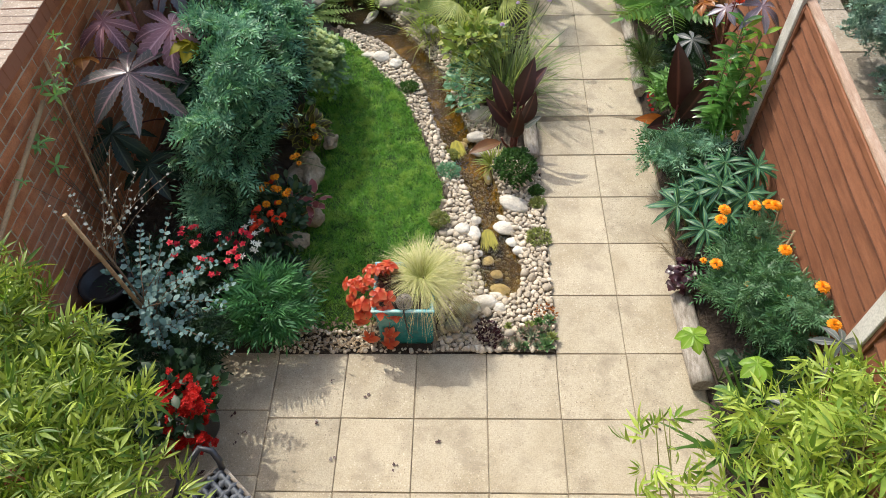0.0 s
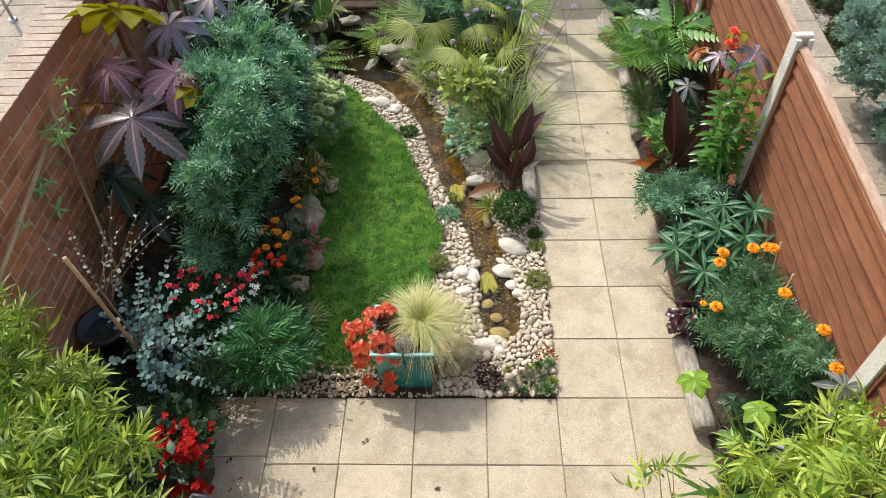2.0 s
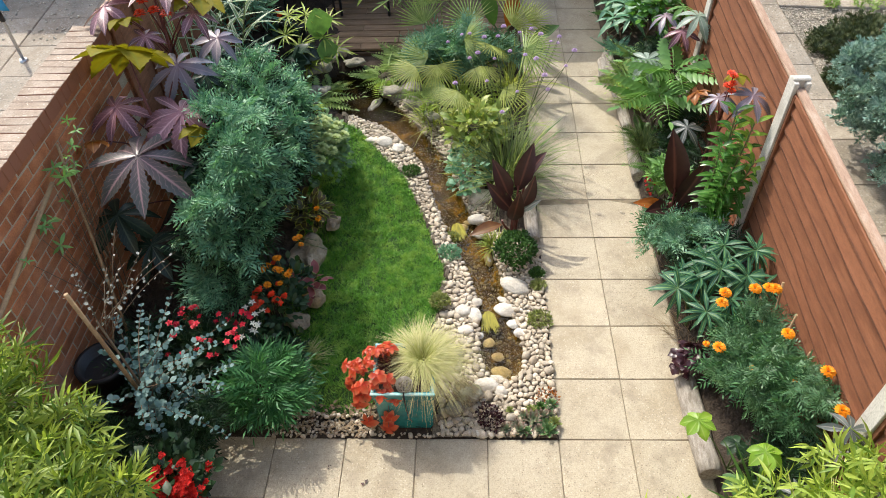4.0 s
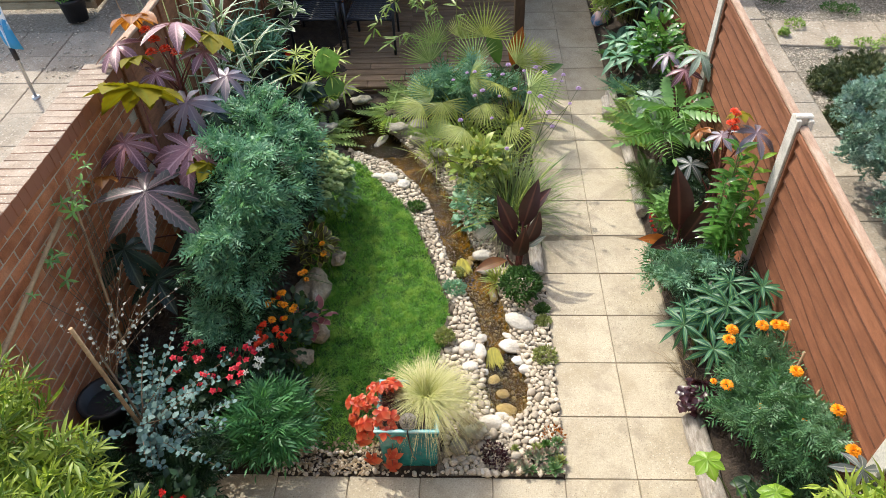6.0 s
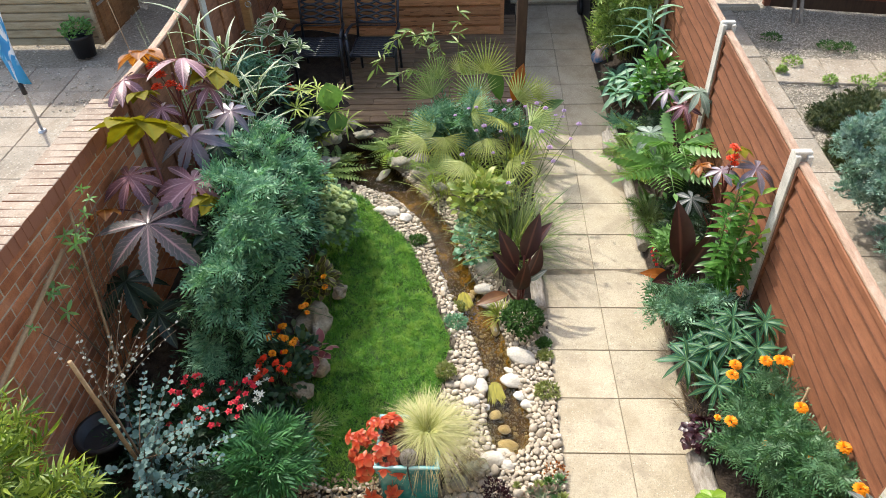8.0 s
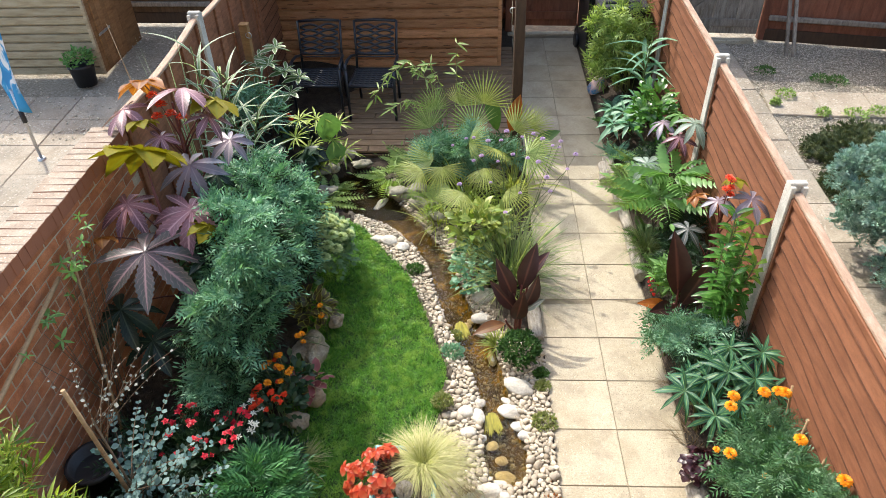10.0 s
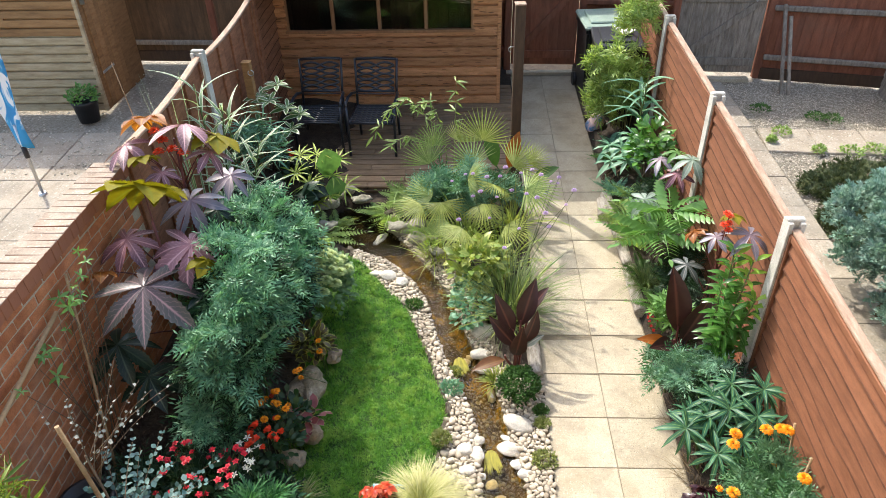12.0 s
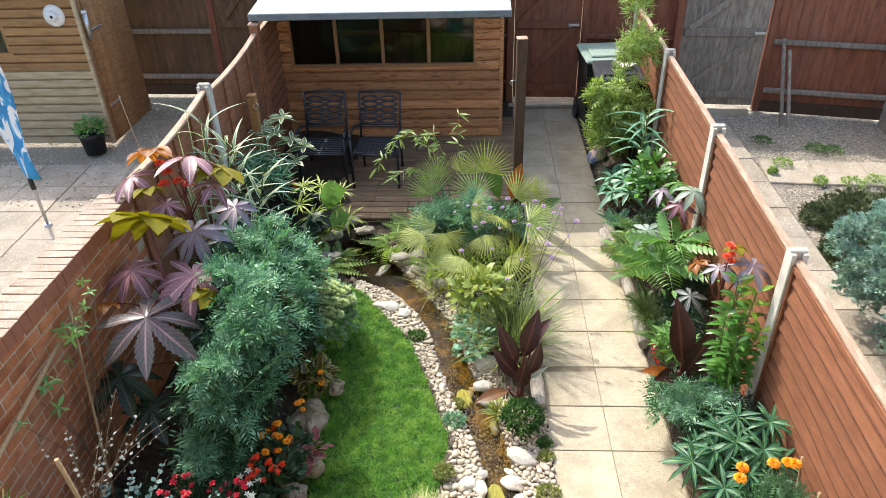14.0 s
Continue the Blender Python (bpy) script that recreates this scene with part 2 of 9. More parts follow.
M_LOG = surface("grey_log", [(0.26, 0.22, 0.17), (0.44, 0.39, 0.33), (0.60, 0.55, 0.48)], 9, 0.95, 0.9, 60, stretch=(5, 1.2, 5), depth=0.02)
M_PEBBLE = surface("pebble", [(0.30, 0.245, 0.175), (0.44, 0.375, 0.285), (0.58, 0.52, 0.43)], 9, 0.75, 0.3, 120, vary=0.30, by="island", depth=0.003)
M_PEBBLE_ONE = surface("loose_pebble", [(0.30, 0.245, 0.175), (0.44, 0.375, 0.285), (0.58, 0.52, 0.43)], 9, 0.75, 0.3, 120, vary=0.30, depth=0.003)
M_STONE = surface("pale_boulder", [(0.44, 0.39, 0.32), (0.56, 0.52, 0.45), (0.62, 0.59, 0.52)], 7, 0.8, 0.5, 60, vary=0.1, stain=(0.34, 0.30, 0.22), stain_scale=5, stain_amount=0.45, depth=0.01)
M_STONE_DARK = surface("mossy_rock", [(0.18, 0.16, 0.12), (0.30, 0.28, 0.22), (0.40, 0.37, 0.30)], 7, 0.85, 0.7, 60, vary=0.12, stain=(0.14, 0.16, 0.06), stain_scale=5, stain_amount=0.7, depth=0.02)
M_BED = surface("stream_bed", [(0.022, 0.015, 0.005), (0.10, 0.065, 0.014), (0.44, 0.27, 0.03)], 6, 0.9, 0.9, 60, depth=0.03)
M_WATER = clear("stream_water", (0.84, 0.74, 0.48), 0.03, 1.33, 0.22, 30)
M_GLASS = clear("window_glass", (0.75, 0.8, 0.8), 0.01, 1.5)
M_GRASSBASE = surface("turf", [(0.015, 0.04, 0.008), (0.03, 0.075, 0.014), (0.05, 0.10, 0.02)], 5, 0.95, 0.6, 80)
M_TEAL = surface("teal_glaze", [(0.010, 0.12, 0.14), (0.02, 0.19, 0.20), (0.035, 0.25, 0.24)], 5, 0.16, 0.15, 30, stain=(0.10, 0.13, 0.10), stain_scale=6, stain_amount=0.5, spec=0.7)
M_TEAL_RIM = surface("worn_glaze", [(0.05, 0.30, 0.32), (0.20, 0.40, 0.38), (0.35, 0.38, 0.32)], 11, 0.3, 0.2, 40, spec=0.6)
M_BLACK = surface("black_plastic", [(0.012, 0.012, 0.013), (0.022, 0.022, 0.024)], 8, 0.45, 0.1, 90)
M_IRON = surface("dark_painted_metal", [(0.010, 0.012, 0.018), (0.02, 0.023, 0.032)], 9, 0.42, 0.1, 120, spec=0.6)
M_BINLID = surface("green_bin_lid", [(0.22, 0.30, 0.25), (0.32, 0.40, 0.34)], 5, 0.5, 0.1, 80)
M_WHITE = surface("white_paint", [(0.68, 0.67, 0.64), (0.78, 0.77, 0.74)], 6, 0.5, 0.1, 60)
M_RATTAN = surface("grey_weave", [(0.055, 0.062, 0.075), (0.11, 0.12, 0.14)], 9, 0.5, 0.2, 60, vary=0.25)
M_BAMBOO = surface("bamboo_cane", [(0.24, 0.15, 0.075), (0.38, 0.26, 0.14)], 5, 0.6, 0.2, 50, stretch=(1, 1, 4))
M_STEM = surface("green_stem", [(0.07, 0.11, 0.03), (0.12, 0.16, 0.05)], 8, 0.7, 0.2, 50)
M_STEM_PALE = surface("pale_cane", [(0.20, 0.22, 0.06), (0.32, 0.31, 0.11)], 8, 0.6, 0.2, 50)
M_STEM_RED = surface("red_stem", [(0.09, 0.02, 0.018), (0.15, 0.04, 0.03)], 8, 0.5, 0.2, 50)
M_TWIG = surface("brown_twig", [(0.10, 0.07, 0.045), (0.17, 0.12, 0.08)], 8, 0.85, 0.3, 50)
M_STEEL = surface("dull_steel", [(0.45, 0.45, 0.45), (0.6, 0.6, 0.6)], 9, 0.35, 0.1, 90, metal=0.9)
M_GRAVEL = surface("gravel_chip", [(0.38, 0.33, 0.26), (0.54, 0.48, 0.39), (0.66, 0.60, 0.51)], 14, 0.9, 0.3, 90, vary=0.3, by="island", depth=0.003)
M_GRAVELBASE = surface("gravel_bed", [(0.22, 0.185, 0.14), (0.35, 0.305, 0.24), (0.48, 0.43, 0.355)], 30, 0.95, 0.9, 120, depth=0.02)
M_GRIT = surface("coarse_grit", [(0.10, 0.08, 0.055), (0.19, 0.155, 0.11), (0.30, 0.255, 0.19)], 26, 0.95, 0.9, 120, depth=0.02)
M_POND = surface("pond_silt", [(0.008, 0.006, 0.004), (0.022, 0.015, 0.008), (0.05, 0.03, 0.012)], 6, 0.9, 0.5, 60, depth=0.02)
M_BARK_SHADOW = surface("waney_edge_shadow", [(0.07, 0.026, 0.013), (0.13, 0.05, 0.025)], 20, 0.95, 0.6, 90)
M_HOUSE = surface("house_brick_render", [(0.42, 0.33, 0.25), (0.5, 0.4, 0.31)], 3, 0.9, 0.3, 60)


# ---- mesh helpers ----
def gz(y):
    """The garden rises gently towards its far end."""
    return max(0.0, (y - 2.0) * 0.042)


def thing(name, at, label, category, group="", kind=""):
    ob = new(name)
    ob.location = at
    ob.empty_display_size = 0.1
    return tagged(ob, label, category, group, kind)


def world_of(ob):
    m = ob.matrix_basis.copy()
    if ob.parent:
        m = world_of(ob.parent) @ ob.matrix_parent_inverse @ m
    return m


def part(name, data, material, parent=None, label="", at=None):
    """Links a bmesh or a mesh as ONE mesh object under a thing or a part; its points are in world metres unless at is given."""
    if isinstance(data, bmesh.types.BMesh):
        me = bpy.data.meshes.new(name)
        data.to_mesh(me)
        data.free()
    else:
        me = data
    if material and not me.materials:
        me.materials.append(material)
    ob = new(name, me)
    if at is not None:
        ob.matrix_basis = at
    if parent:
        ob.parent = parent
        ob.matrix_parent_inverse = world_of(parent).inverted()
    if label:
        ob["label"] = label
    return ob


def box(bm, size, m=None, bevel=0.0):
    """A bevelled block of that size, centred, placed by m."""
    made = bmesh.ops.create_cube(bm, size=1.0)["verts"]
    for v in made:
        v.co = Vector((v.co.x * size[0], v.co.y * size[1], v.co.z * size[2]))
    if bevel:
        edges = list({e for v in made for e in v.link_edges})
        made = bmesh.ops.bevel(bm, geom=edges, offset=bevel, segments=1, affect="EDGES", profile=0.5)["verts"]
    if m is not None:
        bmesh.ops.transform(bm, matrix=m, verts=made)
    return made


def block(size, m=None, bevel=0.004):
    bm = bmesh.new()
    box(bm, size, m, bevel)
    return bm


def between(a, b, size, roll=0.0):
    """The pose of a bar that runs along its own y from a to b, and the size of that bar."""
    a, b = Vector(a), Vector(b)
    d = b - a
    q = d.to_track_quat("Y", "Z").to_matrix().to_4x4()
    return (size[0], d.length, size[1]), Matrix.Translation((a + b) / 2) @ q @ Matrix.Rotation(roll, 4, "Y")


def bar(a, b, size, bevel=0.003):
    s, m = between(a, b, size)
    return block(s, m, bevel)


def tube(bm, pts, r0, r1=None, sides=6):
    """A round rod through points, tapering from r0 to r1."""
    r1 = r0 if r1 is None else r1
    pts = [Vector(p) for p in pts]
    rings = []
    for i, p in enumerate(pts):
        d = (pts[min(i + 1, len(pts) - 1)] - pts[max(i - 1, 0)]).normalized()
        x = d.cross(Vector((0.31, 0.2, 0.93))).normalized()
        y = d.cross(x)
        r = r0 + (r1 - r0) * i / (len(pts) - 1)
        rings.append([bm.verts.new(p + r * (x * math.cos(a) + y * math.sin(a))) for a in (2 * math.pi * k / sides for k in range(sides))])
    for a, b in zip(rings, rings[1:]):
        for k in range(sides):
            f = bm.faces.new((a[k], a[(k + 1) % sides], b[(k + 1) % sides], b[k]))
            f.smooth = True
    bm.faces.new(rings[0][::-1])
    bm.faces.new(rings[-1])


def rod(pts, r0, r1=None, sides=6):
    bm = bmesh.new()
    tube(bm, pts, r0, r1, sides)
    return bm


def bend(a, b, sag=0.1, n=6, side=(0, 0, 0)):
    """Points from a to b along a bow that is lifted by sag in its middle."""
    a, b, s = Vector(a), Vector(b), Vector(side)
    return [a.lerp(b, t) + (Vector((0, 0, sag)) + s) * 4 * t * (1 - t) for t in (i / n for i in range(n + 1))]


def lathe(profile, n=20, at=(0, 0, 0), squash=(1, 1)):
    """A turned shape from (radius, height) pairs."""
    bm = bmesh.new()
    rings = []
    for r, z in profile:
        rings.append([bm.verts.new((at[0] + r * squash[0] * math.cos(2 * math.pi * k / n), at[1] + r * squash[1] * math.sin(2 * math.pi * k / n), at[2] + z)) for k in range(n)])
    for a, b in zip(rings, rings[1:]):
        for k in range(n):
            bm.faces.new((a[k], a[(k + 1) % n], b[(k + 1) % n], b[k])).smooth = True
    bm.faces.new(rings[0][::-1])
    bm.faces.new(rings[-1])
    return bm


def slab_of(outline, z0, z1, bm=None):
    """An upright prism over an outline."""
    bm = bm or bmesh.new()
    low = [bm.verts.new((x, y, z0 + gz(y))) for x, y in outline]
    top = [bm.verts.new((x, y, z1 + gz(y))) for x, y in outline]
    bm.faces.new(top)
    bm.faces.new(low[::-1])
    n = len(outline)
    for i in range(n):
        bm.faces.new((low[i], low[(i + 1) % n], top[(i + 1) % n], top[i]))
    return bm


def inside(x, y, poly):
    c = False
    for (x1, y1), (x2, y2) in zip(poly, poly[1:] + poly[:1]):
        if (y1 > y) != (y2 > y) and x < (x2 - x1) * (y - y1) / (y2 - y1) + x1:
            c = not c
    return c


def smooth_loop(pts, times=2):
    for _ in range(times):
        out = []
        for a, b in zip(pts, pts[1:] + pts[:1]):
            out += [(0.75 * a[0] + 0.25 * b[0], 0.75 * a[1] + 0.25 * b[1]), (0.25 * a[0] + 0.75 * b[0], 0.25 * a[1] + 0.75 * b[1])]
        pts = out
    return pts


def stone_mesh(name, seed, rough=0.18, level=2, flat=1.0):
    """A rounded, uneven stone about one unit across."""
    bm = bmesh.new()
    bmesh.ops.create_icosphere(bm, subdivisions=level, radius=0.5)
    off = Vector((seed * 7.3, seed * 3.1, seed * 1.7))
    for v in bm.verts:
        k = 1 + rough * 2 * noise.noise(v.co * 2.2 + off) + rough * 0.6 * noise.noise(v.co * 5 + off)
        v.co = Vector((v.co.x * k, v.co.y * k, v.co.z * k * flat))
    for f in bm.faces:
        f.smooth = True
    me = bpy.data.meshes.new(name)
    bm.to_mesh(me)
    bm.free()
    return me

# ---- ground, beds, lawn and stream ----
LAWN = smooth_loop([(-1.62, 0.14), (-1.22, 0.14), (-1.12, 0.45), (-0.90, 0.70), (-0.78, 1.04), (-0.80, 1.2), (-0.74, 1.42), (-0.83, 1.64), (-0.94, 2.02), (-1.06, 2.32),
                    (-1.16, 2.60), (-1.37, 2.86), (-1.55, 3.14), (-1.72, 3.30), (-1.95, 3.40), (-2.0, 2.5), (-1.95, 1.66), (-1.9, 0.92), (-1.8, 0.4)])
STREAM = smooth_loop([(-2.0, 3.95), (-1.84, 3.58), (-1.60, 3.43), (-1.34, 3.30), (-1.15, 3.06), (-0.96, 2.76), (-0.88, 2.38), (-0.80, 2.15), (-0.74, 1.92), (-0.61, 1.62), (-0.52, 1.33), (-0.47, 1.12), (-0.48, 0.91), (-0.48, 0.68), (-0.40, 0.44),
                      (-0.22, 0.50), (-0.19, 0.7), (-0.23, 0.91), (-0.30, 1.12), (-0.31, 1.28), (-0.36, 1.55), (-0.48, 1.92), (-0.61, 2.2), (-0.68, 2.5), (-0.80, 2.83), (-0.94, 3.08), (-1.22, 3.54), (-1.40, 3.76), (-1.52, 4.0), (-1.75, 4.15), (-1.95, 4.15)])


def widened(loop, by):
    """The loop moved outwards by that many metres."""
    area = sum(a[0] * b[1] - b[0] * a[1] for a, b in zip(loop, loop[1:] + loop[:1]))
    k = by if area > 0 else -by
    out = []
    for i, (x, y) in enumerate(loop):
        (xa, ya), (xb, yb) = loop[i - 1], loop[(i + 1) % len(loop)]
        l = math.hypot(xb - xa, yb - ya)
        out.append((x + k * (yb - ya) / l, y - k * (xb - xa) / l))
    return out


STREAM = widened(STREAM, 0.04)


PEBBLES = [(-0.76, 0.005), (0.012, 0.005), (0.012, 1.0), (0.012, 1.5), (0.0, 1.75), (-0.30, 1.9), (-0.36, 2.0), (-0.46, 2.4), (-0.56, 2.9), (-0.85, 3.4), (-1.05, 3.75), (-1.4, 4.1),
           (-1.5, 4.0), (-1.75, 3.40), (-1.72, 3.26), (-1.54, 3.10), (-1.35, 2.82), (-1.14, 2.58), (-1.04, 2.30), (-0.92, 2.02), (-0.81, 1.64), (-0.72, 1.42), (-0.78, 1.2), (-0.76, 1.04), (-0.88, 0.70), (-0.95, 0.5), (-0.78, 0.3)]


def near_loop(x, y, poly):
    best = 9.0
    for (x1, y1), (x2, y2) in zip(poly, poly[1:] + poly[:1]):
        dx, dy = x2 - x1, y2 - y1
        k = max(0.0, min(1.0, ((x - x1) * dx + (y - y1) * dy) / (dx * dx + dy * dy + 1e-9)))
        best = min(best, math.hypot(x - x1 - k * dx, y - y1 - k * dy))
    return best


def garden_height(x, y):
    z = gz(y)
    if inside(x, y, STREAM) or near_loop(x, y, STREAM) < 0.03:
        return z - 0.025 - (min(0.10, near_loop(x, y, STREAM) * 1.0) if inside(x, y, STREAM) else 0.0)
    if inside(x, y, LAWN):
        return z - 0.03
    if (y < -0.01 and x < 0.92) or 0.01 < x < 0.92:
        return z - 0.03
    if x >= 0.92:
        return z + 0.10 + 0.05 * min(1, (x - 0.92) / 0.3) + 0.03 * noise.noise((x * 3, y * 3, 0))
    if inside(x, y, PEBBLES):
        return z - 0.02 + 0.022 * max(0.0, 1 - min(abs(y), abs(x)) / 0.08)
    if y < 0.12:
        return z - 0.004
    if x > -0.1:
        return z + 0.004
    if x < -1.6:
        return z + 0.02 + 0.16 * min(1, max(0, (-1.7 - x) / 0.8)) + 0.04 * noise.noise((x * 3, y * 3, 2))
    return z + 0.03 + 0.02 * noise.noise((x * 4, y * 4, 5))


def height_sheet(x0, x1, y0, y1, step, height, keep=None):
    bm = bmesh.new()
    nx, ny = round((x1 - x0) / step), round((y1 - y0) / step)
    grid = {}

    def vert(i, j):
        if (i, j) not in grid:
            x, y = x0 + i * step, y0 + j * step
            grid[i, j] = bm.verts.new((x, y, height(x, y)))
        return grid[i, j]
    for i in range(nx):
        for j in range(ny):
            if keep and not keep(x0 + (i + 0.5) * step, y0 + (j + 0.5) * step):
                continue
            bm.faces.new((vert(i, j), vert(i + 1, j), vert(i + 1, j + 1), vert(i, j + 1))).smooth = True
    return bm


bm = bmesh.new()
bmesh.ops.create_grid(bm, x_segments=8, y_segments=8, size=300, matrix=Matrix.Translation((0, 0, -0.34)))
tagged(part("ground", bm, M_EARTH), "bare grassy earth reaching away beyond the gardens", "ground", kind="structure")
tagged(part("soil", height_sheet(-3.1, 1.6, -2.8, 8.2, 0.05, lambda x, y: garden_height(x, y) - (0.10 if near_loop(x, y, STREAM) < 0.06 or inside(x, y, STREAM) else 0.0)), M_SOIL), "dark moist garden soil of the planting beds", "soil", kind="structure")
tagged(part("lawn", height_sheet(-2.05, -0.65, 0.1, 3.4, 0.025, lambda x, y: gz(y) + 0.004 + 0.012 * noise.noise((x * 2, y * 2, 1)), lambda x, y: inside(x, y, LAWN)), M_GRASSBASE),
       "short green lawn with a curved pebble edge", "lawn", kind="structure")
tagged(part("stream_bed", height_sheet(-2.0, -0.15, 0.4, 4.4, 0.025, lambda x, y: garden_height(x, y) + 0.008 + 0.012 * noise.noise((x * 22, y * 22, 3)), lambda x, y: inside(x, y, STREAM) and y < 3.5), M_BED),
       "brown stream bed with ochre weed and silt", "stream bed", kind="structure")
tagged(part("gravel_bed", height_sheet(-1.786, 0.012, 0.005, 4.205, 0.029, lambda x, y: garden_height(x, y) + 0.012, lambda x, y: (inside(x, y, PEBBLES) or near_loop(x, y, PEBBLES) < 0.03) and not inside(x, y, LAWN) and (not inside(x, y, STREAM) or near_loop(x, y, STREAM) < 0.04)), M_GRIT), "fine pale grit below the stream pebbles", "gravel", kind="structure")
tagged(part("pond_bed", height_sheet(-2.0, -0.15, 3.5, 4.4, 0.025, lambda x, y: garden_height(x, y) + 0.008 - 0.06, lambda x, y: inside(x, y, STREAM)), M_POND), "dark silt at the bottom of the pond", "pond bed", kind="structure")
tagged(part("water", height_sheet(-2.0, -0.15, 0.4, 4.4, 0.05, lambda x, y: gz(y) - 0.038, lambda x, y: inside(x, y, STREAM)), M_WATER),
       "shallow clear stream running over brown weed", "water", kind="structure")

# ---- walls, fences and sheds ----
WALL_X, COPE_Z, WALL_END = -3.05, 1.73, 2.15
wall_left = thing("wall_left", (WALL_X - 0.11, 0, 0), "red brick garden wall in sun-streaked shade with brick coping", "wall", kind="structure")
part("mortar", block((0.20, WALL_END + 2.7, COPE_Z - 0.012), Matrix.Translation((WALL_X - 0.1005, (WALL_END - 2.7) / 2, (COPE_Z - 0.012) / 2)), 0), M_MORTAR, wall_left)

house = tagged(part("wall_house", block((9.0, 0.25, 5.4), pose(0, -2.95, 2.7), 0), M_HOUSE), "plain house wall behind the patio", "wall", kind="structure")


def wavy_board(y0, y1, x, z0, z1, slope, seed, out=0.024, thick=0.012, face=-1, top=0.0):
    """A horizontal feather-edge board whose lower edge wanders and stands proud."""
    bm = bmesh.new()
    n = 10
    rows = []
    for i in range(n + 1):
        y = y0 + (y1 - y0) * i / n
        lift = slope * (y - y0)
        w = 0.022 * noise.noise((y * 2.6, seed * 1.7, 0)) + 0.012 * noise.noise((y * 8, seed, 4))
        b = x + face * (out + 0.004 * noise.noise((y * 3, seed, 9)))
        rows.append([bm.verts.new(c) for c in ((b, y, z0 + lift + w), (x + face * top, y, z1 + lift + (w if top else 0)), (x - face * thick, y, z1 + lift + (w if top else 0)), (b - face * thick, y, z0 + lift + w))])
    for a, b in zip(rows, rows[1:]):
        for k in range(4):
            bm.faces.new((a[k], b[k], b[(k + 1) % 4], a[(k + 1) % 4]))
    bm.faces.new(rows[0])
    bm.faces.new(rows[-1][::-1])
    bmesh.ops.recalc_face_normals(bm, faces=bm.faces)
    return bm


def fence_panel(name, x0, x1, y0, y1, z0, z1, rise, board, label, face=-1, group="garden fence panels", dip=0.0):
    """A panel of overlapping boards with battens and a weathered capping."""
    ob = thing(name, ((x0 + x1) / 2, (y0 + y1) / 2, z0), label, "fence panel", group)
    n = max(4, round((z1 - z0) / 0.118))
    h = (z1 - z0) / n
    turn = Matrix.Translation((x0, y0, 0)) @ Matrix.Rotation(-math.atan2(x1 - x0, y1 - y0), 4, "Z") @ Matrix.Translation((-x0, -y0, 0))
    for i in range(n):
        b = wavy_board(y0, y1, x0, z0 + i * h - 0.02, z0 + (i + 1) * h, rise, i + 17 * y0, face=face)
        bmesh.ops.transform(b, matrix=turn, verts=b.verts)
        bd = part("board", b, board, ob)
        # Dark strip: waney bark edge with the lip's shadow line painted in.
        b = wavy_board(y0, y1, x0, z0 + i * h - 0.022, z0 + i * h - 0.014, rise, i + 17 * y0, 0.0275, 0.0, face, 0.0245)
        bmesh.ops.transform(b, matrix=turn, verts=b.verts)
        part("waney_edge", b, M_BARK_SHADOW, bd)
    for y in (y0 + 0.025, (y0 + y1) / 2, y1 - 0.025):
        zz = rise * (y - y0)
        b = block((0.022, 0.045, z1 - z0 - 0.02), Matrix.Translation((x0 - face * 0.03, y, (z0 + z1) / 2 + zz)), 0.003)
        if y != (y0 + y1) / 2:
            box(b, (0.02, 0.04, z1 - z0 - 0.03), Matrix.Translation((x0 + face * 0.026, y, (z0 + z1) / 2 + zz)), 0.003)
        bmesh.ops.transform(b, matrix=turn, verts=b.verts)
        part("batten", b, board, ob)
    s, m = between((x0, y0, z1 + 0.012), (x0, y1, z1 + 0.012 + rise * (y1 - y0)), (0.055, 0.022))
    b = block(s, turn @ m, 0.004)
    part("capping", b, M_FENCE_TOP, ob, "sun-bleached capping rail")
    s, m = between((x0 + face * 0.022, y0, z1 - 0.03), (x0 + face * 0.022, y1, z1 - 0.03 + rise * (y1 - y0)), (0.018, 0.045))
    part("top_rail", block(s, turn @ m, 0.003), board, ob)
    return ob


def concrete_post(x, y, z, label, group="concrete fence posts"):
    ob = thing("fence_post", (x, y, gz(y)), label, "fence post", group)
    b = bmesh.new()
    w = 0.105
    for dx, dy, sx, sy in ((0, 0, w, 0.035), (-0.038, 0.03, 0.03, 0.045), (0.038, 0.03, 0.03, 0.045), (-0.038, -0.03, 0.03, 0.045), (0.038, -0.03, 0.03, 0.045)):
        box(b, (sx, sy, z + 0.3), Matrix.Translation((x + dx, y + dy, (z - 0.3) / 2)), 0.004)
    part("shaft", b, M_POST, ob)
    cap = bmesh.new()
    box(cap, (0.11, 0.05, 0.022), Matrix.Translation((x, y, z + 0.008)), 0.006)
    part("cap", cap, M_POST, ob)
    return ob


def right_x(y):
    return 1.48 + 0.022 * y


RIGHT_POSTS = [-2.26, -0.36, 1.63, 3.53, 5.52, 7.42]
for y in RIGHT_POSTS:
    concrete_post(right_x(y), y, 1.50 + 0.038 * y, "slotted grey concrete post between orange fence panels")
for a, b in zip(RIGHT_POSTS, RIGHT_POSTS[1:]):
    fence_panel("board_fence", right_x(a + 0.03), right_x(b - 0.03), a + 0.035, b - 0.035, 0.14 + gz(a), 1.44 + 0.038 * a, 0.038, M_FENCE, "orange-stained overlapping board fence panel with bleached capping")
concrete_post(WALL_X, 3.9, 1.93, "weathered concrete post between dark fence panels")
brown_post = thing("fence_post", (WALL_X, 5.68, gz(5.68)), "brown timber fence post with a pale top", "fence post")
